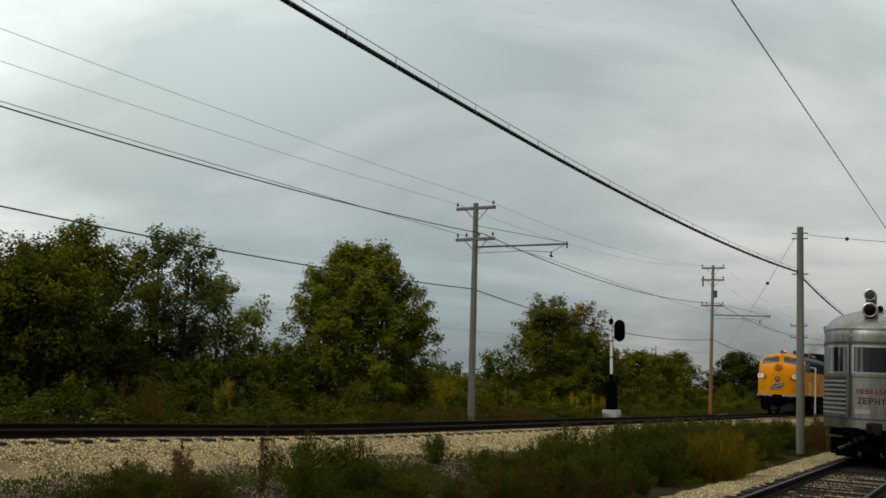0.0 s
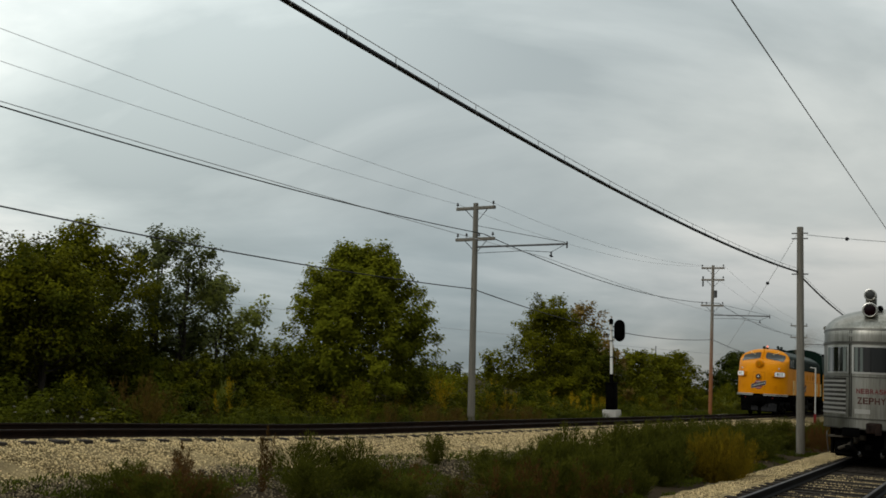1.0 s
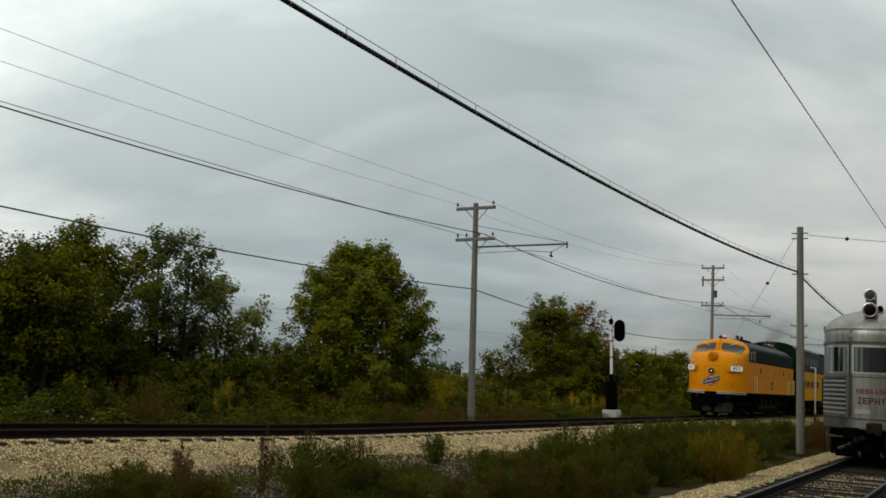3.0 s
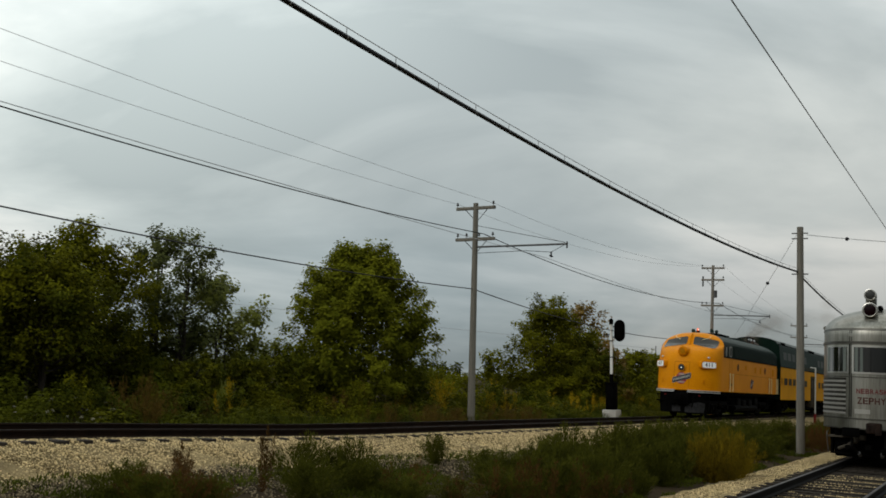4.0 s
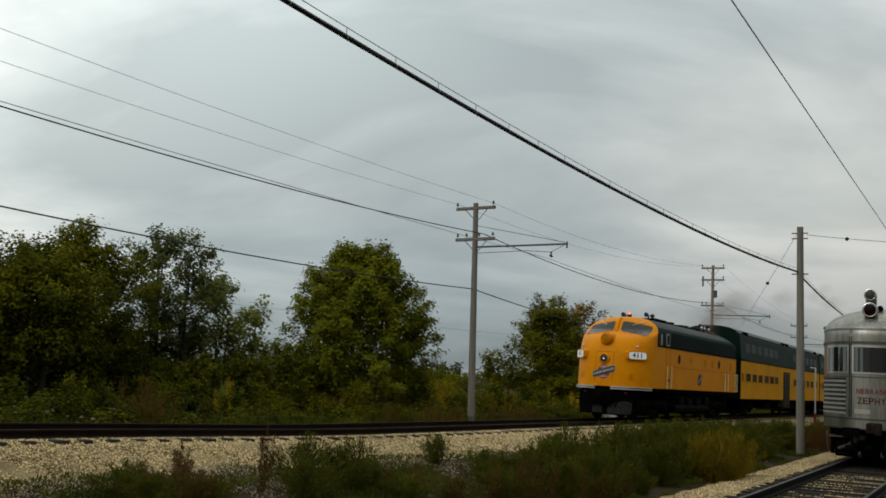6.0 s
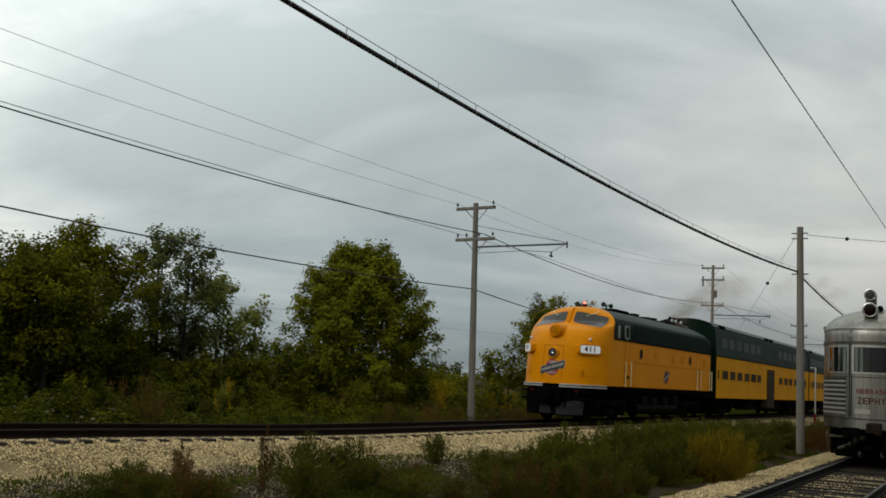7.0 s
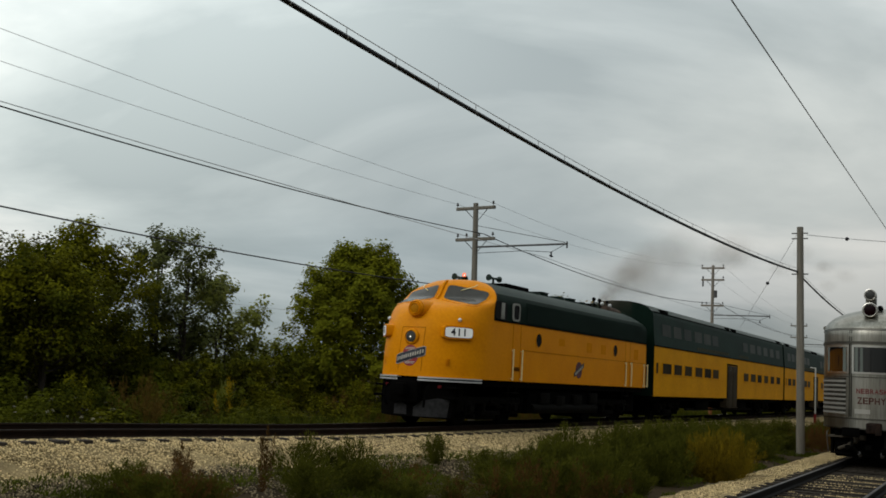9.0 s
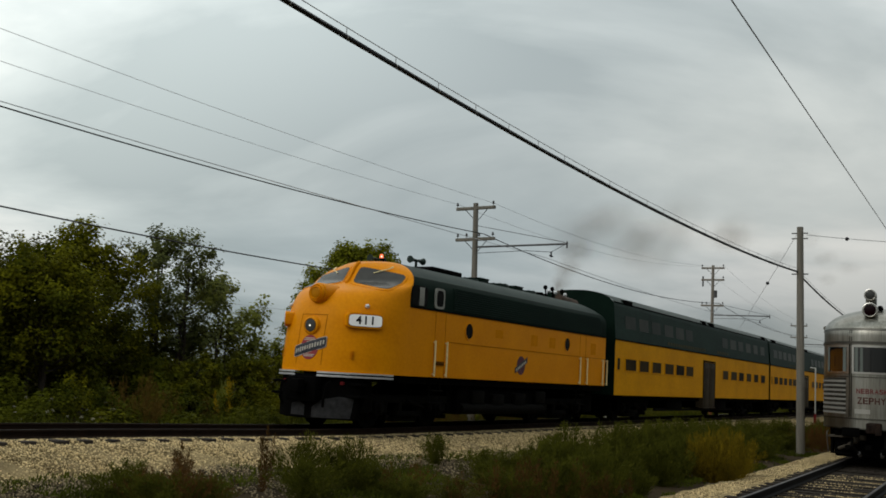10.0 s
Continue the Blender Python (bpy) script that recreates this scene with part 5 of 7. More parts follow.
        rod(bm, (.22, y, z), (.34, y, z), s * .55, 10)
        part("draft_fitting", bm, tread if z > .5 else GRIME, car, "worn brown cast fitting")
    for x in (4.0, LEN - 4.5):
        bm = bmesh.new()
        for sy in (-1, 1):
            box(bm, -1.7, 1.7, sy * 1.0 - .08, sy * 1.0 + .08, .42, .66, .03)
        box(bm, -.3, .3, -1, 1, .45, .7, .03)
        tr = part("truck", bm, GRIME, car)
        tr.matrix_basis = pose(x, 0, 0)
        for ax in (-1.25, 1.25):
            put("wheelset", WHEELSET, tr, m=pose(ax, 0, .46) @ Matrix.Diagonal((.9, 1, .9, 1)))
    p, th = side_track(11.45, 0, -.3)
    car.matrix_basis = Matrix.LocRotScale(p, Euler((0, 0, th)), None)
    return car


# ---------------------------------------------------------------- poles, wires, signal
def pole_mesh(h, r0, r1, name, mat, deep=0.5):
    pts = [(0, 0, -deep + (h + deep) * i / 8) for i in range(9)]
    return tube(pts, lambda q: r0 + (r1 - r0) * q, mat, name, 12)


def crossarm(parent, z, half, wood, pins=(-.9, .9)):
    bm = bmesh.new()
    box(bm, -.05, .05, -half, half, z - .055, z + .055, .01)
    arm = part("crossarm", bm, wood, parent, "wooden crossarm with insulators")
    for s in (-1, 1):
        bm = bmesh.new()
        rod(bm, (.06, s * half * .55, z - .05), (.09, s * .06, z - .42), .014, 6)
        part("brace", bm, IRON, arm)
    for q in pins:
        bm = bmesh.new()
        rod(bm, (0, q * half, z + .05), (0, q * half, z + .14), .012, 6)
        lathe(bm, [(z + .12, .045), (z + .15, .05), (z + .17, .03), (z + .21, .04), (z + .23, .02)], 10, "Z", (0, q * half, 0))
        part("insulator", bm, IRON, arm)
    return arm


def leaning(p, th, lean, height):
    """Stands a thing over p, turned by th, with its foot shifted (x, y) metres out from under its head."""
    foot = Vector((p.x + lean[0], p.y + lean[1], p.z))
    up = Vector((-lean[0], -lean[1], height))
    tilt = Vector((0, 0, 1)).rotation_difference(up).to_matrix().to_4x4()
    return Matrix.Translation(foot) @ tilt @ Matrix.Rotation(th, 4, "Z")


def catenary_pole(s, height, bars, arm_z, base_z, lean, wood, label, r=(.155, .10), arm_len=3.5, extra=False):
    """Line pole beyond the main track with crossarms and a trolley bracket arm. Local -y points across the track to the near side."""
    p, th = main_track(s, -3.0, 0)
    root = tagged(new("line_pole"), label, "utility pole", "line poles along the main track")
    root.matrix_basis = leaning(p, th, lean, height)
    put("pole", pole_mesh(height, r[0], r[1], "pole", wood, deep=-base_z), root)
    for z, half, pins in bars:
        crossarm(root, z, half, wood, pins)
    if arm_z:
        bm = bmesh.new()
        rod(bm, (0, -.1, arm_z), (0, -arm_len, arm_z - .02), .035, 8)
        arm = part("bracket_arm", bm, IRON, root, "steel bracket arm over the track")
        bm = bmesh.new()
        rod(bm, (0, 0, arm_z + .78), (0, -arm_len + .05, arm_z + .04), .010, 6)
        part("stay_wire", bm, IRON, arm)
        bm = bmesh.new()
        pts = [(0, -.1, arm_z - .22), (0, -2.0, arm_z - .2), (0, -2.95, arm_z - .28), (0, -arm_len, arm_z - .02)]
        for a, b in zip(pts, pts[1:]):
            rod(bm, a, b, .010, 6)
        part("span_wire", bm, WIRE, arm)
        bm = bmesh.new()
        rod(bm, (0, -2.95, arm_z - .28), (0, -2.95, arm_z - .46), .03, 8)
        rod(bm, (-.12, -2.95, arm_z - .42), (.12, -2.95, arm_z - .42), .025, 6)
        part("trolley_hanger", bm, WIRE, arm)
        bm = bmesh.new()
        rod(bm, (0, -arm_len - .03, arm_z - .16), (0, -arm_len - .03, arm_z + .06), .03, 8)
        part("end_clamp", bm, IRON, arm)
    if extra:
        bm = bmesh.new()
        rod(bm, (.05, -.16, 7.05), (.05, -.16, 7.5), .12, 12)
        part("transformer", bm, IRON, root)
        bm = bmesh.new()
        rod(bm, (0, .62, 7.75), (0, .62, 8.4), .05, 8)
        part("cutout_fuse", bm, IRON, root)
    return root


def wire(a, b, sag, r, mat, label, name="overhead_wire", n=28, bumps=0.0):
    a, b = Vector(a), Vector(b)
    pts = []
    for i in range(n + 1):
        t = i / n
        q = a.lerp(b, t)
        q.z -= 4 * sag * t * (1 - t)
        pts.append(q)
    me = tube(pts, (lambda q: r * (1 + bumps * max(0, noise.noise(Vector((q * 37, 1, 2)))))) if bumps else r, mat, name, 6)
    return tagged(new(name, me), label, "wire")


def build_lines():
    catenary_pole(7.38, 7.43, [(7.25, .78, (-.9, .95)), (6.13, .78, (-.9, -.2, .45, .9))], 5.85, -.55, (.20, 0), POLEWOOD,
                  "weathered grey wooden pole with two crossarms and a trolley bracket", r=(.135, .09))
    catenary_pole(40.5, 9.1, [(8.92, .72, (-.9, .95)), (8.17, .72, (-.9,)), (6.54, .72, (-.9, .5, .9))], 5.95, -.5, (.02, 0), POLEWOOD2,
                  "tall brown wooden pole with three crossarms and a transformer", r=(.125, .088), extra=True)
    catenary_pole(75.4, 8.3, [(7.57, .75, (-.9, .9)), (6.5, .75, (-.9, .9))], 5.9, -.5, (0, 0), POLEWOOD,
                  "far wooden pole with two crossarms")
    # strands between the line poles
    def m(s, right, z):
        return main_track(s, right, z)[0]
    for near, mid, far, last, sag0, sag1, r, mat, label in (
            ((-9.368, 21.026, 7.22), m(7.38, -3.70, 7.40), m(40.5, -3.65, 9.05), m(75.4, -3.65, 7.75), .25, .6, .0055, WIREGREY, "thin pale power wire on the upper crossarm"),
            ((-8.689, 19.348, 7.387), m(7.38, -2.26, 7.40), m(40.5, -2.3, 9.05), m(75.4, -2.3, 7.75), .25, .6, .0055, WIREGREY, "thin pale power wire on the upper crossarm"),
            ((-8.758, 19.871, 5.992), m(7.38, -2.62, 6.31), m(40.5, -2.6, 6.70), m(75.4, -2.6, 6.65), .42, .6, .016, WIRE, "black feeder wire on the lower crossarm"),
            ((-7.528, 17.055, 5.408), m(7.1, -.04, 5.40), m(40.4, -.05, 5.50), m(75.4, 0, 5.5), .12, .2, .008, WIREGREY, "trolley wire hung over the main track"),
            ((-8.821, 20.495, 4.117), m(7.38, -2.95, 4.35), m(40.5, -2.95, 4.40), m(75.4, -2.95, 4.4), .38, .58, .018, WIRE, "black telephone cable on the line poles")):
        near, mid = Vector(near), Vector(mid)
        end = mid + 1.6 * (near - mid)
        t = 1 / 1.6
        end.z = mid.z + 1.6 * (near.z + 4 * sag0 * t * (1 - t) - mid.z)
        wire(mid, end, sag0, r, mat, label)
        wire(mid, far, sag1, r, mat, label)
        wire(far, last, sag1 * .8, r, mat, label)
    # grey pole beside the side track, with its thick cable, span wire and guy
    C = Vector((11.45, 32.9, GROUND))
    root = tagged(new("line_pole"), "plain grey wooden pole beside the side track", "utility pole", "poles along the side track")
    root.matrix_basis = leaning(C + Vector((-.15, -.13, 0)), side_track(0)[1], (.15, .13), 7.05)
    put("pole", pole_mesh(7.05, .135, .100, "pole", POLEWOOD, .3), root)
    for z in (6.85, 6.68, 5.55):
        bm = bmesh.new()
        rod(bm, (0, -.24, z), (0, .26, z), .02, 8)
        part("bolt", bm, IRON, root)
    copy_thing(root, Matrix.LocRotScale(Vector((-4.45, 5.6, GROUND)), Euler((0, 0, side_track(0)[1])), None))
    copy_thing(root, Matrix.LocRotScale(Vector((26.4, 60.6, GROUND)), Euler((0, 0, side_track(0)[1])), None))
    top = Vector((11.18, 32.72, 5.12))
    back = Vector((-4.3, 5.9, 5.22))
    ahead = Vector((26.2, 60.5, 5.0))
    wire(top, back, .40, .029, WIRE, "thick black sheathed cable hung under a messenger strand", "overhead_cable", 60, .25)
    wire(top, ahead, .55, .027, WIRE, "thick black sheathed cable hung under a messenger strand", "overhead_cable", 40, .5)
    up = Vector((0, 0, .11))
    wire(top + up, back + up, .40, .0055, WIREGREY, "thin messenger strand above the thick cable", "messenger_wire")
    wire(top + up, ahead + up, .55, .0055, WIREGREY, "thin messenger strand above the thick cable", "messenger_wire")
    for i in range(1, 60):
        t = i / 60
        q = top.lerp(back, t)
        q.z -= 4 * .40 * t * (1 - t)
        if i % 2 == 0:
            bm = bmesh.new()
            rod(bm, q + Vector((0, 0, .02)), q + up, .0055, 5)
            bmesh.ops.create_cone(bm, cap_ends=True, segments=8, radius1=.031, radius2=.031, depth=.018,
                                  matrix=Matrix.Translation(q) @ (back - top).to_track_quat("Z", "Y").to_matrix().to_4x4())
            tagged(part("cable_hanger", bm, WIREGREY), "small wire ring hanging the thick cable", "cable hanger", "hangers of the thick cable")
    # trolley wire and span wire over the side track
    wire(side_track(-16, 0, 5.52)[0], side_track(58, 0, 6.5)[0], .05, .009, WIREDULL, "trolley wire hung over the side track")
    a = Vector((11.55, 32.9, 6.33))
    b, _ = side_track(20.0, 3.2, 6.15)
    wire(a, b, .10, .008, WIRE, "span wire carrying the trolley wire", "span_wire")
    bm = bmesh.new()
    q = a.lerp(b, .20) - Vector((0, 0, .07))
    ball(bm, q, .06, 10)
    tagged(part("strain_insulator", bm, WIRE), "small dark strain insulator on the span wire", "insulator")
    g0, g1 = Vector((11.2, 32.8, 6.3)), Vector((26.34, 100.0, 3.55))
    wire(g0, g1, .25, .008, WIREGREY, "long thin guy wire crossing above the main track", "guy_wire")
    bm = bmesh.new()
    q = g0.lerp(g1, .150) - Vector((0, 0, .129))
    ball(bm, q, .07, 10)
    tagged(part("strain_insulator", bm, WIRE), "small dark strain insulator on the guy wire", "insulator")
    # distant line behind the trees
    ends = (Vector((-60, 110, 10.4)), Vector((60, 150, 5.9)))
    wire(ends[0], ends[1], 1.0, .022, WIREGREY, "faint distant power wire")
    for q in ends:
        far = tagged(new("line_pole"), "far wooden pole of the distant power line", "utility pole", "poles of the distant line")
        far.location = (q.x, q.y, GROUND)
        put("pole", pole_mesh(q.z - GROUND + .1, .16, .11, "pole", POLEWOOD, .5), far)


def build_signal():
    p, th = main_track(22.2, -3.2, 0)
    sig = tagged(new("block_signal"), "black railway block signal on a white mast with concrete base", "railway signal")
    sig.matrix_basis = leaning(p + Vector((.01, 0, 0)), th, (.17, 0), 4.2)
    bm = bmesh.new()
    box(bm, -.38, .38, -.33, .33, -.6, .08, .012)
    part("concrete_base", bm, CONCRETE, sig, "pale concrete base")
    bm = bmesh.new()
    box(bm, -.25, .25, -.22, .22, .08, 1.28, .03)
    box(bm, -.28, .28, -.25, .25, 1.28, 1.36, .02)
    case = part("relay_case", bm, BLACK, sig, "black metal relay case")
    bm = bmesh.new()
    box(bm, -.285, -.25, -.17, .17, .2, 1.2, .01)
    part("case_door", bm, BLACK, case)
    bm = bmesh.new()
    rod(bm, (0, 0, 1.36), (0, 0, 1.75), .085, 14)
    part("mast_foot", bm, BLACK, sig)
    bm = bmesh.new()
    rod(bm, (0, 0, 1.75), (0, 0, 4.18), .066, 14)
    part("mast", bm, material("white_mast_paint", (.78, .77, .73), .5, second=(.6, .58, .54)), sig, "white painted steel mast")
    bm = bmesh.new()
    lathe(bm, [(4.10, .08), (4.13, .10), (4.28, .10), (4.36, .075), (4.39, .02)], 14, "Z")
    part("mast_cap", bm, BLACK, sig)
    # oval background plate with three lamps, facing down the line
    bm = bmesh.new()
    pts = []
    for k in range(36):
        a = 2 * math.pi * k / 36
        pts.append((-.30 + .27 * math.cos(a), 3.82 + .30 * math.copysign(max(0, abs(math.sin(a))), math.sin(a)) + (.22 if math.sin(a) > 0 else -.22)))
    f = [bm.verts.new((.30, y, z)) for y, z in pts]
    g = [bm.verts.new((.34, y, z)) for y, z in pts]
    bm.faces.new(f); bm.faces.new(list(reversed(g)))
    for k in range(36):
        bm.faces.new((f[k], f[(k + 1) % 36], g[(k + 1) % 36], g[k]))
    head = part("target", bm, BLACK, sig, "black oval signal target")
    bm = bmesh.new()
    box(bm, .05, .32, -.45, -.15, 3.42, 4.22, .06)
    part("lamp_box", bm, BLACK, head)
    for z in (3.5, 3.82, 4.14):
        bm = bmesh.new()
        rod(bm, (.34, -.3, z), (.58, -.3, z - .02), .11, 14)
        part("visor", bm, BLACK, head)
    bm = bmesh.new()
    for z in (3.5, 4.0):
        rod(bm, (0, 0, z), (.2, -.28, z), .03, 8)
    part("bracket", bm, BLACK, sig)
    for z in (2.55, 3.32):
        bm = bmesh.new()
        rod(bm, (0, 0, z - .02), (0, 0, z + .02), .085, 12)
        part("mast_band", bm, BLACK, sig)
    bm = bmesh.new()
    rod(bm, (0, .3, 3.62), (0, 0, 3.64), .022, 6)
    part("step_rung", bm, BLACK, sig)
    bm = bmesh.new()
    rod(bm, (.24, .27, .08), (.24, .27, 1.3), .02, 6)
    part("conduit", bm, IRON, sig)
    # white marker post with a red foot, near side of the main track
    p, th = main_track(42.2, 3.0, 0)
    post = tagged(new("marker_post"), "slim white post with red foot beside the track", "marker post")
    post.matrix_basis = Matrix.LocRotScale(p, Euler((0, 0, th)), None)
    bm = bmesh.new()
    rod(bm, (0, 0, .15), (0, 0, 2.95), .042, 10)
    part("post", bm, PALEFRAME, post)
    bm = bmesh.new()
    rod(bm, (0, 0, 2.92), (-.08, .3, 2.95), .035, 8)
    part("arm", bm, PALEFRAME, post)
    bm = bmesh.new()
    box(bm, -.08, .08, -.08, .08, -.5, .14, .02)
    part("foot", bm, DULLRED, post, "red foot")
    # flat concrete slab at the foot of the far pole
    p, th = main_track(41.3, -2.1, 0)
    slab = tagged(new("concrete_slab"), "flat pale concrete slab beside the track", "slab")
    slab.matrix_basis = Matrix.LocRotScale(p, Euler((0, 0, th)), None)
    bm = bmesh.new()
    box(bm, -1.2, 1.2, -.35, .35, -.6, -.22, .03)
    part("slab", bm, CONCRETE, slab)
    # far radio mast
    bm = bmesh.new()
    rod(bm, (62.5, 300, -1), (62.5, 300, 12.8), .13, 6)
    tagged(part("radio_mast", bm, IRON), "thin distant mast behind the trees", "mast")


# ---------------------------------------------------------------- vegetation
def leaf_mesh(name, pos, length, width, mat, rng, up=0.25, flat=0.0, direction=None, facing=None):
    """Small folded leaves at pos: two triangles each side of a rib."""
    n = len(pos)
    d = rng.normal(size=(n, 3))
    d[:, 2] = d[:, 2] * .7 + up
    if direction is not None:
        d = d * .35 + direction
    d /= np.linalg.norm(d, axis=1)[:, None]
    # blades lie mostly flat, so that their upper sides catch the sky
    if facing is None:
        facing = np.array([0.0, 0.0, flat])
        loose = .6
    else:
        # leaves of one spray share a slant
        facing = facing / (np.linalg.norm(facing, axis=1)[:, None] + 1e-9)
        loose = .36
        d -= facing * np.sum(d * facing, axis=1)[:, None] * .8
        d /= np.linalg.norm(d, axis=1)[:, None] + 1e-9
    s = np.cross(d, rng.normal(size=(n, 3)) * loose + facing)
    s /= np.linalg.norm(s, axis=1)[:, None] + 1e-9
    nn = np.cross(d, s)
    ln = length * rng.uniform(.6, 1.3, (n, 1))
    wd = width * rng.uniform(.7, 1.2, (n, 1))
    a = pos
    b = pos + d * ln * .5 + s * wd * .5 + nn * wd * .12
    c = pos + d * ln
    e = pos + d * ln * .5 - s * wd * .5 + nn * wd * .12
    v = np.stack([a, b, c, e], 1).reshape(-1, 3)
    k = np.arange(n)[:, None] * 4
    f = (k + np.array([[0, 1, 2, 3]])).astype(np.int32)
    me = bpy.data.meshes.new(name)
    me.vertices.add(n * 4); me.vertices.foreach_set("co", v.ravel())
    me.loops.add(n * 4); me.loops.foreach_set("vertex_index", f.ravel())
    me.polygons.add(n); me.polygons.foreach_set("loop_start", np.arange(0, n * 4, 4, dtype=np.int32))
    for one in (mat if isinstance(mat, list) else [mat]):
        me.materials.append(one)
    me.update(calc_edges=True)
    return me


def strand_mesh(name, strands, mat, seg=6):
    vs, fs = [], []
    for pts, r0, r1 in strands:
        o = len(vs)
        for i, q in enumerate(pts):
            d = (pts[min(i + 1, len(pts) - 1)] - pts[max(i - 1, 0)]).normalized()
            sd = d.cross(Vector((.3, .2, .9))).normalized()
            u2 = sd.cross(d)
            r = r0 + (r1 - r0) * i / (len(pts) - 1)
            for k in range(seg):
                a = 2 * math.pi * k / seg
                vs.append(q + sd * (r * math.cos(a)) + u2 * (r * math.sin(a)))
        for i in range(len(pts) - 1):
            for k in range(seg):
                fs.append((o + i * seg + k, o + i * seg + (k + 1) % seg, o + (i + 1) * seg + (k + 1) % seg, o + (i + 1) * seg + k))
    return mesh_of(name, vs, fs, mat, 60)


def build_tree(name, at, height, width, leaves, mats, seed, label, bare=.12, leaf_len=.13, lean=0.0, trunks=1, fill=1.0, wide=.32, base=.5, core=.22, shoot=.74, boughs=3.2, spread_of=.27):
    """Trunk and limbs inside an uneven crown of leafy shoots that point out and up."""
    rng = np.random.default_rng(seed)
    rnd = random.Random(seed)
    root = tagged(new(name), label, name)
    root.location = at

    def profile(t):
        up = np.clip(1 - ((t - wide) / (1.02 - wide)) ** 2, 0, 1) ** .8
        down = 1 - (1 - base) * (np.clip(wide - t, 0, 1) / max(wide - bare, .05)) ** 2
        return np.where(t > wide, up, down) * width * .5

    strands = []
    for k in range(trunks):
        ang = rnd.uniform(0, 6.28)
        foot = Vector((rnd.uniform(-.25, .25), rnd.uniform(-.25, .25), -.1)) * (1 if trunks > 1 else .2)
        head = foot + Vector((math.cos(ang) * width * .10 + lean, math.sin(ang) * width * .10, height * rnd.uniform(.74, .86)))
        pts = [foot.lerp(head, i / 8) + Vector((rnd.uniform(-1, 1), rnd.uniform(-1, 1), 0)) * .05 * (i > 0) for i in range(9)]
        stem = [(pts, .03 * height ** .9 / trunks ** .5, .015)]
        put("trunk", strand_mesh("trunk", stem, BARK, 7), root, "dark rough trunk")
        for i in range(16 if trunks == 1 else 9):
            t = min(.95, bare + (1 - bare) * (i + rnd.random() * .6) / (16 if trunks == 1 else 9))
            j = min(7, int(t * 8))
            o = pts[j].lerp(pts[j + 1], t * 8 - j)
            a = i * 2.4 + rnd.uniform(-.4, .4)
            reach = float(profile(np.array(min(.97, t + .08)))) * rnd.uniform(.55, .8)
            e = o + Vector((math.cos(a) * reach, math.sin(a) * reach, min(reach * rnd.uniform(.25, .6), height * .94 - o.z)))
            limb = [o.lerp(e, q / 4) + Vector((0, 0, -.10 * reach * math.sin(math.pi * q / 4))) for q in range(5)]
            strands.append((limb, .012 * height ** .8 * (1 - t * .6), .006))
    # shoots gather in boughs, with gaps between them
    m = int(10 * width * height * fill)
    nb = max(8, int(boughs * width * height))
    bt = bare + (.97 - bare) * rng.random(nb) ** .9
    ba = np.arange(nb) * 2.399963 + rng.uniform(-.5, .5, nb)
    br = profile(bt) * (1 + .10 * np.sin(ba * 3 + seed + bt * 8) + rng.normal(0, .05, nb)) * rng.uniform(.30, 1.0, nb) ** .40
    of = rng.integers(0, nb, m)
    gather = np.stack([br * np.cos(ba), br * np.sin(ba), bt * height * .92], 1)[of] + rng.normal(size=(m, 3)) * (spread_of * np.array([1, 1, .75]))
    tt = np.clip(gather[:, 2] / (height * .92), bare * .7, 1.0)
    ang = np.arctan2(gather[:, 1], gather[:, 0])
    rr = np.minimum(np.hypot(gather[:, 0], gather[:, 1]), profile(np.clip(tt, 0, .97)) * 1.16 + .12)
    foot = np.stack([rr * np.cos(ang) + lean * tt, rr * np.sin(ang), tt * height * .92], 1)
    steep = rng.uniform(.15, 1.1, m) + tt * .8
    way = np.stack([np.cos(ang), np.sin(ang), steep], 1) + rng.normal(size=(m, 3)) * .35
    way /= np.linalg.norm(way, axis=1)[:, None]
    size = shoot * rng.uniform(.5, 1.25, m)
    foot -= way * size[:, None] * .55
    foot[:, 2] = np.maximum(foot[:, 2], .1)
    for i in range(0, m, 2):
        a = Vector(foot[i]); d = Vector(way[i]) * float(size[i])
        strands.append(([a, a + d * .5 + Vector((0, 0, .02)), a + d * .92], .009, .004))
    tagged(put("branchwork", strand_mesh("branchwork", strands, BARK, 5), root, "dark thin limbs and twigs"), kind="stuff")
    share = np.array_split(rng.permutation(m), len(mats))
    for mat, idx in zip(mats, share):
        cnt = int(leaves * (1 - core) / len(mats))
        which = rng.choice(idx, cnt)
        u = rng.random(cnt) ** .75
        spread = (.25 - .14 * u) * size[which] + .02
        off = rng.normal(size=(cnt, 3)) * spread[:, None]
        off[:, 2] *= .7
        pos = foot[which] + way[which] * (size[which] * u)[:, None] + off
        inner = int(leaves * core / len(mats))
        ti = bare + (.9 - bare) * rng.random(inner)
        ai = rng.uniform(0, 2 * np.pi, inner)
        ri = profile(ti) * .72 * rng.random(inner) ** .5
        pos = np.concatenate([pos, np.stack([ri * np.cos(ai) + lean * ti, ri * np.sin(ai), ti * height * .92], 1)])
        pos[:, 2] = np.maximum(pos[:, 2], .05)
        slant = np.concatenate([way[which] * np.array([.75, .75, .3]) + np.array([0, 0, .55]) + off / (spread[:, None]) * .22, rng.normal(size=(inner, 3)) + np.array([0, 0, .5])])
        put("crown", leaf_mesh("crown", pos, leaf_len, leaf_len * .72, mat, rng, up=-.15, facing=slant), root, "leafy uneven crown")
    return root


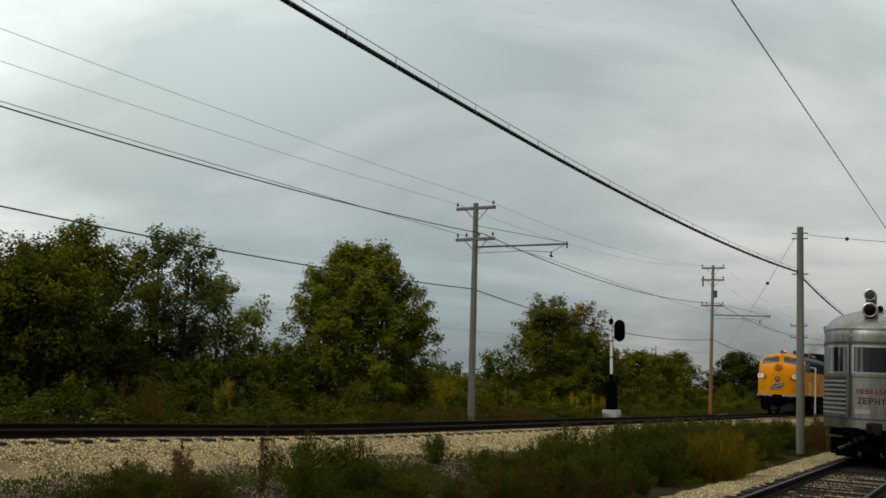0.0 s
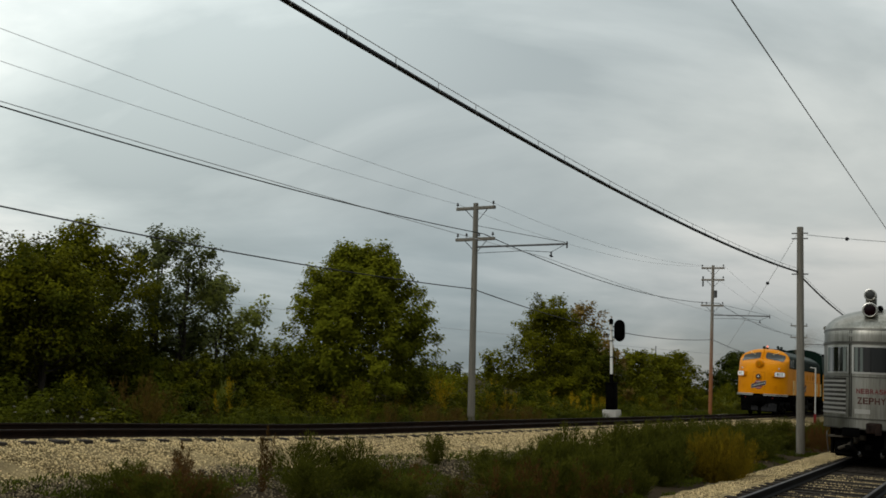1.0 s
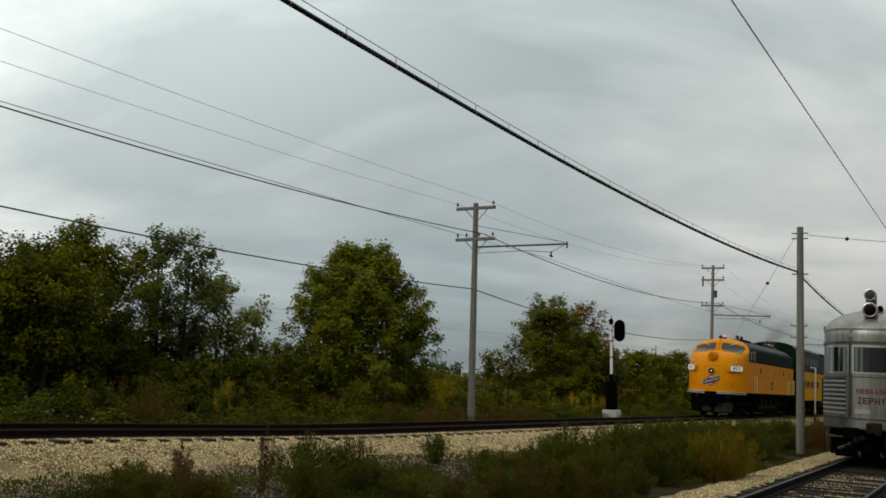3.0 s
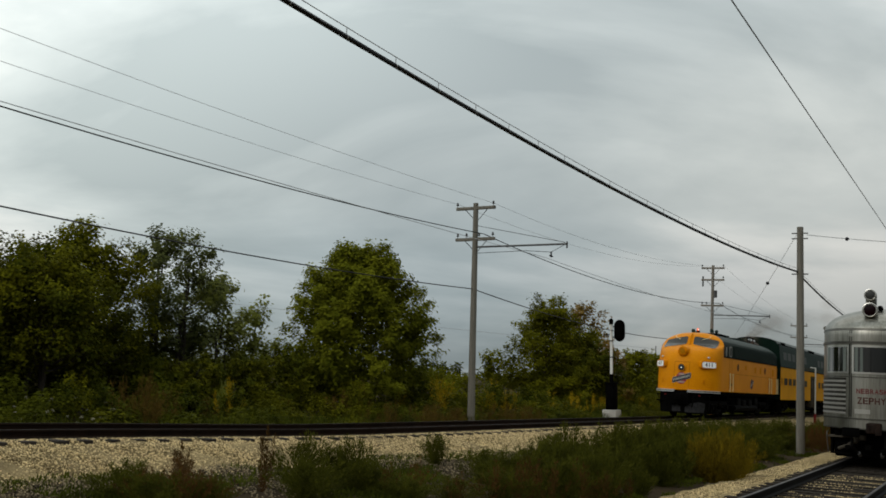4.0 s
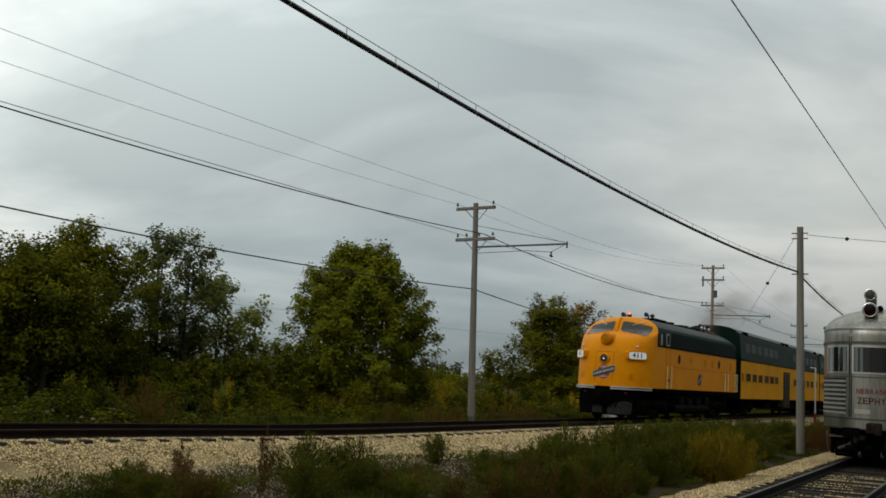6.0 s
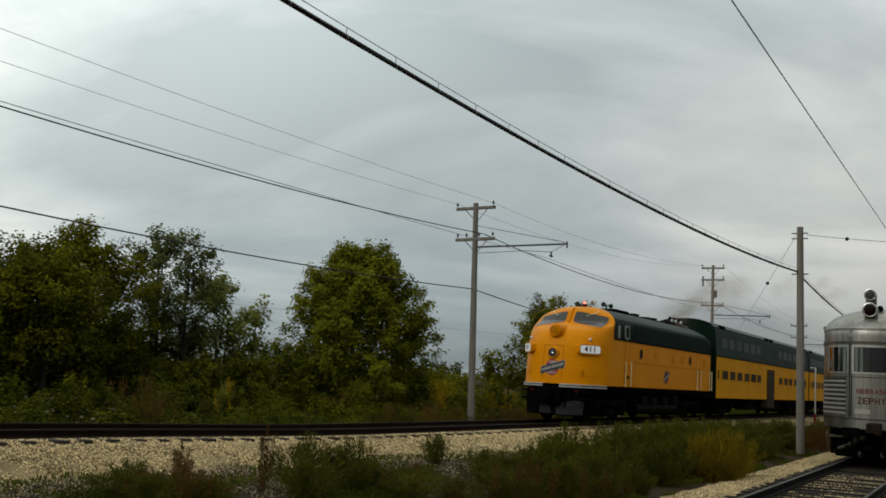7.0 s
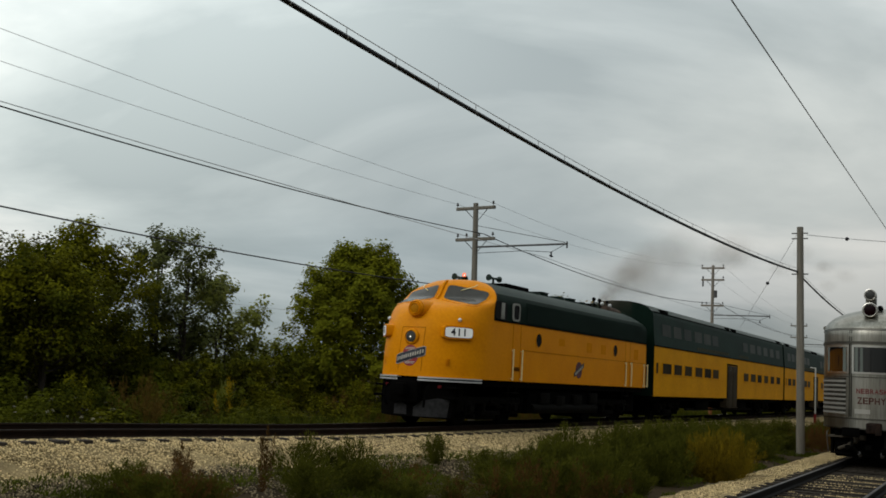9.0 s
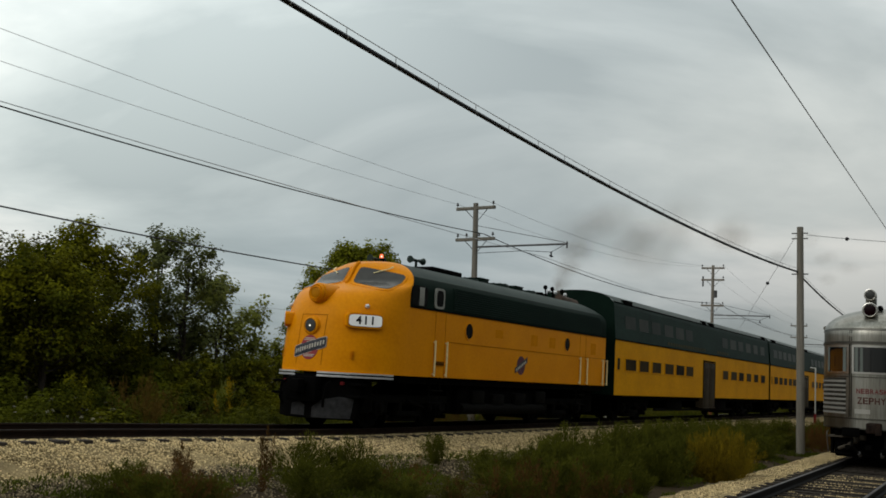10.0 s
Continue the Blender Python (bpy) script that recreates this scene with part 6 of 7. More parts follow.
def build_bush_mesh(name, seed, height, width, leaves, mat, leaf_len=.12, stems=26, feathery=False):
    rng = np.random.default_rng(seed)
    pos, dirs = [], []
    for k in range(stems):
        a = rng.uniform(0, 6.28)
        lean = rng.uniform(.05, 1.0) ** .8
        tip = np.array([math.cos(a) * width * .5 * lean, math.sin(a) * width * .5 * lean, height * (1 - .42 * lean ** 1.6) * rng.uniform(.72, 1.06)])
        foot = np.array([math.cos(a) * width * .10 * lean, math.sin(a) * width * .10 * lean, -.05])
        n = leaves // stems
        t = rng.random(n) ** (.7 if feathery else .55)
        q = foot + (tip - foot) * t[:, None]
        q[:, :2] += (np.sin(t * 1.4) * .10 * width * lean)[:, None] * np.array([math.cos(a), math.sin(a)])
        spread = (.30 if not feathery else .14) * width * .5 * (1.15 - t * (.75 if feathery else .3))
        o = rng.normal(size=(n, 3)) * spread[:, None] * .6
        pos.append(q + o)
        d = (tip - foot) / np.linalg.norm(tip - foot)
        dirs.append(np.repeat(d[None], n, 0) + o / (spread[:, None] + 1e-6) * .35)
    pos, dirs = np.concatenate(pos), np.concatenate(dirs)
    pos[:, 2] = np.maximum(pos[:, 2], 0.0)
    return leaf_mesh(name, pos, leaf_len, leaf_len * (.16 if feathery else .55), mat, rng, up=.0, flat=0.0 if feathery else .7, direction=dirs if feathery else None)


def shrub_mesh(name, seed, shoots, per, mat, leaf_len):
    """A dome of upright leafy shoots, one metre high and wide."""
    rng = np.random.default_rng(seed)
    a = rng.uniform(0, 2 * np.pi, shoots)
    r = .5 * rng.random(shoots) ** .6
    z = (1 - (r / .56) ** 2) ** .5 * rng.uniform(.45, 1.0, shoots) ** .5
    tip = np.stack([r * np.cos(a), r * np.sin(a), z], 1)
    way = np.stack([r * np.cos(a) * 1.6, r * np.sin(a) * 1.6, np.full(shoots, .8)], 1) + rng.normal(size=(shoots, 3)) * .16
    way /= np.linalg.norm(way, axis=1)[:, None]
    ln = rng.uniform(.22, .5, shoots)
    which = np.repeat(np.arange(shoots), per)
    u = rng.random(len(which)) ** .7
    pos = tip[which] - way[which] * (ln[which] * (1 - u))[:, None] + rng.normal(size=(len(which), 3)) * (.085 - .05 * u)[:, None]
    pos[:, 2] = np.maximum(pos[:, 2], 0.0)
    slant = way[which] * np.array([1.0, 1.0, .3]) + np.array([0, 0, .5]) + rng.normal(size=(len(which), 3)) * .15
    return leaf_mesh(name, pos, leaf_len, leaf_len * .62, mat, rng, up=.05, facing=slant)


def build_trees():
    def t(x, y, *rest, **kw):
        return build_tree("tree", Vector((x, y, GROUND)), *rest, **kw)
    # thicket at the bend
    t(-12.7, 27.6, 5.3, 4.4, 21000, [LEAF_DARK, LEAF_OLIVE], 1, "dense dark green tree in the thicket", bare=.30, trunks=3, wide=.5, core=.10, fill=.75, shoot=.85, leaf_len=.112)
    t(-10.7, 28.1, 5.1, 3.9, 20000, [LEAF_OLIVE, LEAF_DARK, LEAF_OLIVE], 2, "dense dark green tree in the thicket", bare=.34, trunks=3, wide=.5, core=.10, fill=.75, shoot=.85, leaf_len=.112)
    t(-10.3, 30.6, 5.95, 3.6, 20000, [LEAF_OLIVE, LEAF_OLIVE, LEAF_BRUSH], 3, "tall olive green tree in the thicket", bare=.30, trunks=2, wide=.45, core=.10, fill=.75, shoot=.85, leaf_len=.112)
    t(-12.3, 31.6, 5.5, 3.8, 8000, [LEAF_DARK], 4, "dense dark green tree in the thicket", bare=.2, trunks=2, core=.08, fill=.5, shoot=.95)
    # fillers with dark leaves, added to block sky and darken the hollow
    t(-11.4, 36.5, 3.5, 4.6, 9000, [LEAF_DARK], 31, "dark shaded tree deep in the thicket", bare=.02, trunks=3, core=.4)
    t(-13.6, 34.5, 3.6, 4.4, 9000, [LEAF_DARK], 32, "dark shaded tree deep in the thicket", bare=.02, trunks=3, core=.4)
    t(-9.15, 33.9, 6.4, 2.9, 9000, [LEAF_GREY], 5, "slender grey-green willow with gaps in its crown", bare=.28, trunks=2, fill=.6, wide=.55, core=.04, leaf_len=.12)
    t(-8.1, 33.4, 6.1, 2.0, 4600, [LEAF_GREY], 15, "slender grey-green willow with gaps in its crown", bare=.35, trunks=2, fill=.6, wide=.6, core=.03, leaf_len=.12)
    t(-7.62, 35.3, 4.9, 2.0, 5200, [LEAF_PALE], 6, "pale green airy sapling", bare=.25, trunks=2, fill=.8, wide=.5, core=.05, shoot=.6, leaf_len=.14, boughs=2.0)
    t(-6.4, 36.8, 4.3, 1.15, 2300, [LEAF_PALE], 7, "pale green airy sapling", bare=.12, base=.9, fill=.9, wide=.36, core=.05, shoot=.55, leaf_len=.14, boughs=6.0)
    t(-7.35, 36.2, 3.5, 1.7, 2800, [LEAF_PALE, LEAF_BRUSH], 8, "low pale green airy sapling", bare=.05, fill=.9, core=.1)
    # two more dark fillers; the hollow's shade is in their leaf colour
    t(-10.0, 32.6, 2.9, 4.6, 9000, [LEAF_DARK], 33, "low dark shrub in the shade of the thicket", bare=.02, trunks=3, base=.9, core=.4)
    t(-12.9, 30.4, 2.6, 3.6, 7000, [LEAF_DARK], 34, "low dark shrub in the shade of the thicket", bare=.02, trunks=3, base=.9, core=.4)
    # tall brush in front of the saplings
    for i, (x, y, h, w) in enumerate(((-7.1, 31.5, 2.0, 2.0), (-6.45, 32.5, 2.15, 2.1), (-5.8, 33.4, 2.35, 2.0), (-5.0, 34.4, 2.25, 2.0), (-7.7, 30.4, 1.7, 1.8))):
        build_tree("shrub", Vector((x, y, GROUND)), h, w, 3000, [LEAF_BRUSH, LEAF_DARK], 70 + i, "tall dull green brush in front of the saplings",
                   bare=.02, leaf_len=.115, trunks=2, base=.9, shoot=.5, core=.15)
    # the round tree that stands free
    t(-2.85, 38.9, 6.8, 6.0, 74000, [LEAF_MAPLE], 27, "full rounded green maple standing free beyond the track", bare=.16, core=.24, wide=.30, base=.85, lean=-.20, leaf_len=.132, shoot=.70, fill=1.5, boughs=7.0, spread_of=.22)
    # farther trees
    t(6.1, 57.0, 6.8, 5.0, 29000, [LEAF_BRUSH, LEAF_OLIVE], 10, "olive green tree behind the signal", bare=.06, leaf_len=.14, wide=.38, base=.85, shoot=.8, core=.42, boughs=2.6)
    t(8.6, 61.5, 7.0, 3.3, 4600, [LEAF_BROWN], 11, "thin tree with browning autumn leaves", bare=.25, leaf_len=.19, fill=.6, wide=.5, core=.05, shoot=.8)
    t(7.9, 59.0, 4.9, 5.0, 15000, [LEAF_DARK, LEAF_DARK, LEAF_OLIVE], 22, "dense dark shrubby tree behind the signal", bare=.02, leaf_len=.19, base=.9, core=.3, shoot=.7)
    t(10.0, 62.5, 4.2, 3.8, 7000, [LEAF_BROWN, LEAF_BRUSH], 21, "browning shrubby tree behind the signal", bare=.02, leaf_len=.2, base=.9, shoot=.7)
    t(12.9, 68.5, 4.2, 3.8, 7000, [LEAF_OLIVE, LEAF_BRUSH], 12, "low olive green tree", bare=.02, leaf_len=.2, base=.9, shoot=.7)
    t(15.6, 74.0, 4.2, 4.2, 7000, [LEAF_OLIVE], 13, "low olive green tree", bare=.02, leaf_len=.2, base=.9, shoot=.7)
    t(18.0, 79.0, 4.7, 4.2, 8000, [LEAF_OLIVE, LEAF_BRUSH], 14, "low olive green tree", bare=.02, leaf_len=.2, trunks=2, base=.9, shoot=.7)
    t(31.0, 108.0, 6.0, 6.4, 11000, [LEAF_SHADE], 16, "dark rounded tree behind the line", bare=.02, leaf_len=.28, trunks=2, base=.9, shoot=1.0, core=.3)
    t(35.5, 112.0, 5.6, 6.0, 9000, [LEAF_SHADE], 17, "dark rounded tree behind the line", bare=.02, leaf_len=.28, trunks=2, base=.9, shoot=1.0, core=.3)
    t(.3, 48.0, 2.2, 2.8, 2800, [LEAF_OLIVE], 24, "low olive shrub beyond the brush", bare=.02, leaf_len=.15, base=.9)
    t(-.9, 51.0, 2.5, 3.0, 2800, [LEAF_DARK], 25, "low dark shrub beyond the brush", bare=.02, leaf_len=.16, base=.9)
    t(-5.6, 43.0, 2.7, 3.0, 3600, [LEAF_DARK], 26, "low dark shrub beyond the brush", bare=.02, leaf_len=.14, base=.9)
    t(3.1, 58.6, 3.3, 1.7, 1500, [LEAF_OLIVE], 18, "small olive shrubby tree", bare=.02, leaf_len=.18, base=.9)
    t(1.6, 61.5, 2.3, 2.4, 1800, [LEAF_OLIVE], 23, "small olive shrubby tree", bare=.02, leaf_len=.18, base=.9)
    t(46.0, 128.0, 6.0, 7.0, 9000, [LEAF_SHADE], 19, "dark rounded tree behind the line", bare=.02, leaf_len=.3, trunks=2, base=.9, shoot=1.0, core=.3)


def joined(name, label, category, mat_keys):
    """Many scaled copies of a few leaf meshes, joined into one object."""
    for mat, mat_items in mat_keys.items():
        vs = []
        for src, p, rz, sc, sz in mat_items:
            n = len(src.vertices)
            co = np.empty(n * 3)
            src.vertices.foreach_get("co", co)
            co = co.reshape(-1, 3) * np.array([sc, sc, sz])
            c, s = math.cos(rz), math.sin(rz)
            co = np.stack([co[:, 0] * c - co[:, 1] * s, co[:, 0] * s + co[:, 1] * c, co[:, 2]], 1) + np.array(p)
            vs.append(co)
        v = np.concatenate(vs)
        n = len(v) // 4
        me = bpy.data.meshes.new(name)
        me.vertices.add(n * 4); me.vertices.foreach_set("co", v.ravel())
        me.loops.add(n * 4); me.loops.foreach_set("vertex_index", np.arange(n * 4, dtype=np.int32))
        me.polygons.add(n); me.polygons.foreach_set("loop_start", np.arange(0, n * 4, 4, dtype=np.int32))
        me.materials.append(mat)
        me.update(calc_edges=True)
        tagged(new(name, me), label, category, kind="stuff")


def build_undergrowth():
    rnd = random.Random(3)
    src = [shrub_mesh("brush_source", 40 + i, 32, 22, LEAF_BRUSH, .078) for i in range(6)]
    spire = [build_bush_mesh("spire_source", 60 + i, 1.0, .6, 500, LEAF_GOLD, .10, 12, True) for i in range(2)]
    green, dark, gold, dry, pale = [], [], [], [], []
    s = -26.0
    while s < 110:
        for row, (lat, hgt) in enumerate(((-3.3, .5), (-3.9, .72), (-4.6, .95), (-5.6, 1.25), (-6.8, 1.7), (-8.4, 2.2), (-10.5, 2.5))):
            if rnd.random() < (.12 if row < 5 else .5):
                continue
            p, _ = main_track(s + rnd.uniform(-.6, .6), lat + rnd.uniform(-.5, .5), 0)
            h = hgt * rnd.choice((.5, .75, .9, 1.05, 1.3)) * rnd.uniform(.9, 1.1)
            if -14 < s < 1 and row > 3:
                h *= .85
            if -2 < s < 22 and row > 3:
                h *= .72
            if 10 < s < 22 and row > 4:
                h *= .75
            if 17 < s < 27 and row > 3:
                h *= .6
            item = (rnd.choice(src), (p.x, p.y, GROUND - .02), rnd.uniform(0, 6.28), rnd.uniform(1.1, 1.7), h)
            # more dark leaf by the thicket and behind the signal stands in for shade
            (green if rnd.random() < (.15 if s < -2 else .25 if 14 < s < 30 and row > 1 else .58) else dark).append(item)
        q = rnd.random()
        p, _ = main_track(s + rnd.uniform(-.5, .5), rnd.uniform(-6.2, -4.4), 0)
        it = (rnd.choice(spire), (p.x, p.y, GROUND), rnd.uniform(0, 6.28), rnd.uniform(.8, 1.6), rnd.uniform(.8, 1.45))
        if 10 < s < 36:
            gold.append(it)
            if s < 18:
                p2, _ = main_track(s + .3, rnd.uniform(-7.5, -5.5), 0)
                gold.append((it[0], (p2.x, p2.y, GROUND), 1.0, it[3], rnd.uniform(1.2, 1.75)))
        elif q < .30:
            dry.append(it)
        elif q < .36:
            gold.append(it)
        elif q < .5:
            pale.append(it)
        s += .95 if s < 34 else 2.2
    for i in range(34):
        p, _ = main_track(rnd.uniform(1.5, 13.0), rnd.uniform(-3.2, -2.3), 0)
        dry.append((rnd.choice(spire), (p.x, p.y, GROUND), rnd.uniform(0, 6.28), .9, rnd.uniform(.6, .95)))
    white = []
    for i in range(7):
        p, _ = main_track(rnd.uniform(-10.2, -8.0), rnd.uniform(-4.4, -3.3), 0)
        for k in range(4):
            white.append((rnd.choice(src), (p.x + rnd.gauss(0, .3), p.y + rnd.gauss(0, .3), GROUND + rnd.uniform(.25, .8)), rnd.uniform(0, 6.28), .10, .08))
        p, _ = main_track(rnd.uniform(-8.0, -5.8), rnd.uniform(-4.6, -3.2), 0)
        dry.append((rnd.choice(spire), (p.x, p.y, GROUND), rnd.uniform(0, 6.28), 1.0, rnd.uniform(.9, 1.5)))
    joined("seed_heads", "pale fluffy weeds gone to seed among the brush", "weeds", {LEAF_WHITE: white})
    joined("undergrowth", "dense green brush and tall weeds beyond the track", "undergrowth",
           {LEAF_BRUSH: green, LEAF_DARK: dark})
    joined("goldenrod", "yellow flowering goldenrod among the weeds", "wildflowers", {LEAF_GOLD: gold})
    joined("dry_weeds", "brown dry weed stalks beyond the track", "weeds", {LEAF_DRY: dry, LEAF_PALE: pale})
    # far woods along the horizon
    far = [shrub_mesh("far_source", 80 + i, 24, 11, LEAF_DARK, .17) for i in range(3)]
    items = []
    for i in range(150):
        x = -190 + 2.9 * i + rnd.uniform(-1.5, 1.5)
        y = 165 + .25 * abs(x) + rnd.uniform(-8, 14)
        items.append((rnd.choice(far), (x, y, GROUND - .2), rnd.uniform(0, 6.28), rnd.uniform(3.2, 6.0), rnd.uniform(2.8, 4.8)))
    joined("far_woods", "distant dark tree line on the horizon", "woods", {LEAF_DARK: items})
    for me in src + spire + far:
        bpy.data.meshes.remove(me)


def build_weeds():
    rnd = random.Random(8)
    plumes = [build_bush_mesh("feathery_weed", 100 + i, 1.0, 1.15, 5200, WEED, .088, 60, True) for i in range(4)]
    # x, y, height, width
    clumps = [(-3.7, 13.2, .55, .9), (-3.2, 12.6, .5, .9), (-2.75, 13.0, .45, .8), (-1.75, 15.3, .86, 1.0), (-1.15, 15.7, .80, .9), (-.95, 15.2, .55, .7), (-1.6, 14.2, .62, .9), (-.35, 15.0, .36, .8), (.3, 15.2, .38, .8),
              (.06, 20.9, .66, .62), (.85, 18.3, .62, .75), (1.25, 17.4, .70, .9), (1.75, 17.9, .85, 1.0), (2.2, 18.9, .95, 1.0),
              (2.0, 16.4, .72, 1.0), (1.1, 15.6, .55, .9), (2.6, 19.9, 1.05, 1.1), (3.0, 18.4, .95, 1.0), (3.5, 20.6, 1.1, 1.1), (2.75, 17.3, .85, .9),
              (3.55, 18.2, .52, .62), (4.1, 21.8, 1.08, 1.1), (4.4, 20.3, .92, 1.0), (4.9, 23.2, 1.1, 1.2), (5.3, 22.4, .95, 1.1), (5.7, 24.8, 1.08, 1.2),
              (6.4, 26.6, 1.05, 1.2), (6.9, 25.2, .8, 1.1), (7.5, 28.6, 1.0, 1.3), (8.3, 30.4, 1.05, 1.3), (7.6, 26.9, .75, 1.1), (9.4, 32.4, .85, 1.3),
              (10.3, 34.6, .9, 1.3), (11.2, 36.8, .9, 1.4), (12.6, 38.4, .9, 1.4), (13.4, 40.5, .9, 1.4), (9.2, 29.6, .7, 1.0), (10.6, 33.0, .6, 1.0),
              (3.2, 19.7, 1.02, 1.1), (3.9, 21.0, 1.08, 1.1), (4.6, 22.4, 1.12, 1.1), (5.2, 23.9, 1.12, 1.2), (6.1, 25.7, 1.1, 1.2), (7.0, 27.5, 1.08, 1.2), (8.0, 29.5, 1.05, 1.3), (2.4, 18.2, .95, 1.0),
              (11.8, 35.2, .6, 1.1), (13.6, 38.4, .9, 1.4), (14.6, 39.6, 1.0, 1.5), (15.2, 40.6, 1.0, 1.5), (13.9, 37.6, .85, 1.2)]
    for i, (x, y, h, w) in enumerate(clumps):
        ob = tagged(new("weed_bush", plumes[i % 4]), "feathery dull green weed bush between the tracks", "weed bush", "weed bushes between the tracks")
        ob.matrix_basis = Matrix.LocRotScale((x, y, ground_z(x, y) - .03), Euler((0, 0, rnd.uniform(0, 6.28))), (w, w, h))
    me = build_bush_mesh("yellow_weed_bush", 120, .98, 1.35, 7000, [WEED_YELLOW], .085, 60, True)
    for x, y, sc in ((5.95, 21.9, 1.12), (6.45, 22.5, 1.0), (5.65, 22.1, .98), (6.1, 21.6, .75)):
        ob = tagged(new("yellow_weed_bush", me), "yellowing bushy weed beside the side track", "weed bush", "yellow bushes")
        ob.matrix_basis = Matrix.LocRotScale((x, y, ground_z(x, y) - .03), Euler((0, 0, rnd.uniform(0, 6.28))), (sc * .78, sc * .78, sc * 1.08))
    stalks = []
    red = [build_bush_mesh("red_weed", 130 + i, .6, .6, 330, [WEED_RED], .07, 9, True) for i in range(2)]
    for x, y, h in ((-3.0, 13.2, .9), (-2.6, 12.9, .8), (-3.35, 13.4, .7), (1.6, 16.1, 1.1), (2.2, 16.4, 1.15), (1.0, 15.8, 1.0), (2.7, 16.6, .9), (-.2, 15.8, .9), (-.6, 15.3, .8), (12.4, 36.0, 1.5), (12.9, 36.2, 1.4), (13.4, 36.6, 1.5), (13.0, 35.3, 1.2), (13.9, 37.3, 1.4), (14.4, 37.9, 1.3), (3.2, 17.2, .8), (.4, 14.9, .8), (-3.2, 13.8, 1.1), (-3.3, 12.7, .9), (-2.9, 12.5, .85), (-3.1, 13.0, 1.0), (-2.7, 12.6, .9), (-3.5, 12.9, .8), (1.3, 15.4, 1.05), (1.8, 15.7, 1.15), (.9, 15.2, .9), (2.3, 15.9, 1.1), (1.5, 15.9, 1.2), (12.2, 34.6, 1.3), (12.6, 35.0, 1.6), (13.0, 35.7, 1.7), (12.75, 35.5, 1.6), (13.3, 36.1, 1.7), (12.3, 35.4, 1.5), (13.6, 36.4, 1.7), (12.9, 34.6, 1.2)):
        stalks.append((red[int(abs(x * 10)) % 2], (x, y, ground_z(x, y) - .03), rnd.uniform(0, 6.28), 1, h))
    joined("reddish_weeds", "reddish dry weeds with thin stalks", "weeds", {WEED_RED: stalks})
    for me in red:
        bpy.data.meshes.remove(me)
    stalk = build_bush_mesh("dry_stalk", 140, 1.0, .42, 950, [WEED_RED], .07, 8, True)
    for x, y, h in ((-2.38, 15.1, 1.02), (-3.42, 14.4, .75), (-3.32, 14.2, .6)):
        ob = tagged(new("dry_stalk", stalk), "single brown seed stalk with dry leaves", "weed", "dry stalks")
        ob.matrix_basis = Matrix.LocRotScale((x, y, ground_z(x, y) - .03), Euler((0, 0, rnd.uniform(0, 6.28))), (1, 1, h))
    # low grass and leafy ground cover
    rng = np.random.default_rng(77)
    pts = []
    while len(pts) < 48000:
        x, y = rng.uniform(-11, 13), rng.uniform(9, 36)
        lat, s = main_lateral(x, y)
        side = (x - 5.25) * S_AY - (y - 15.37) * S_AX
        if lat < 2.9 or side > -2.35:
            continue
        v = noise.noise(Vector((x * .7, y * .7, 5))) + .45 * noise.noise(Vector((x * 2.3, y * 2.3, 9)))
        if v < (-.02 if x < -1.5 else .02 if side < -4 else .10) or (lat < 4.6 and rng.random() < .78):
            continue
        pts.append((x, y, ground_z(x, y) + rng.uniform(0, .05)))
    pos = np.array(pts)
    up = np.repeat(np.array([[0, 0, 1.0]]), len(pos), 0) + rng.normal(size=(len(pos), 3)) * .4
    g = new("grass", leaf_mesh("grass", pos, .085, .022, GRASS, rng, direction=up))
    tagged(g, "low thin grass and leafy weeds on dark soil", "grass", kind="stuff")
    pts = []
    for s0 in np.arange(-24, 60, .02):
        lat = -2.6 - abs(rng.normal(0, .8)) - .4
        p, _ = main_track(s0, lat, 0)
        pts.append((p.x, p.y, max(GROUND, -.45)))
    pos = np.array(pts * 3) + rng.normal(size=(len(pts) * 3, 3)) * np.array([.3, .3, .02])
    up = np.repeat(np.array([[0, 0, 1.0]]), len(pos), 0) + rng.normal(size=(len(pos), 3)) * .35
    g = new("verge_grass", leaf_mesh("verge_grass", pos, .42, .03, GRASS, rng, direction=up))
    tagged(g, "tall verge grass beyond the main track", "grass", kind="stuff")


# ---------------------------------------------------------------- smoke
PUFFS = []
COLUMN = []
STACK = 14.3


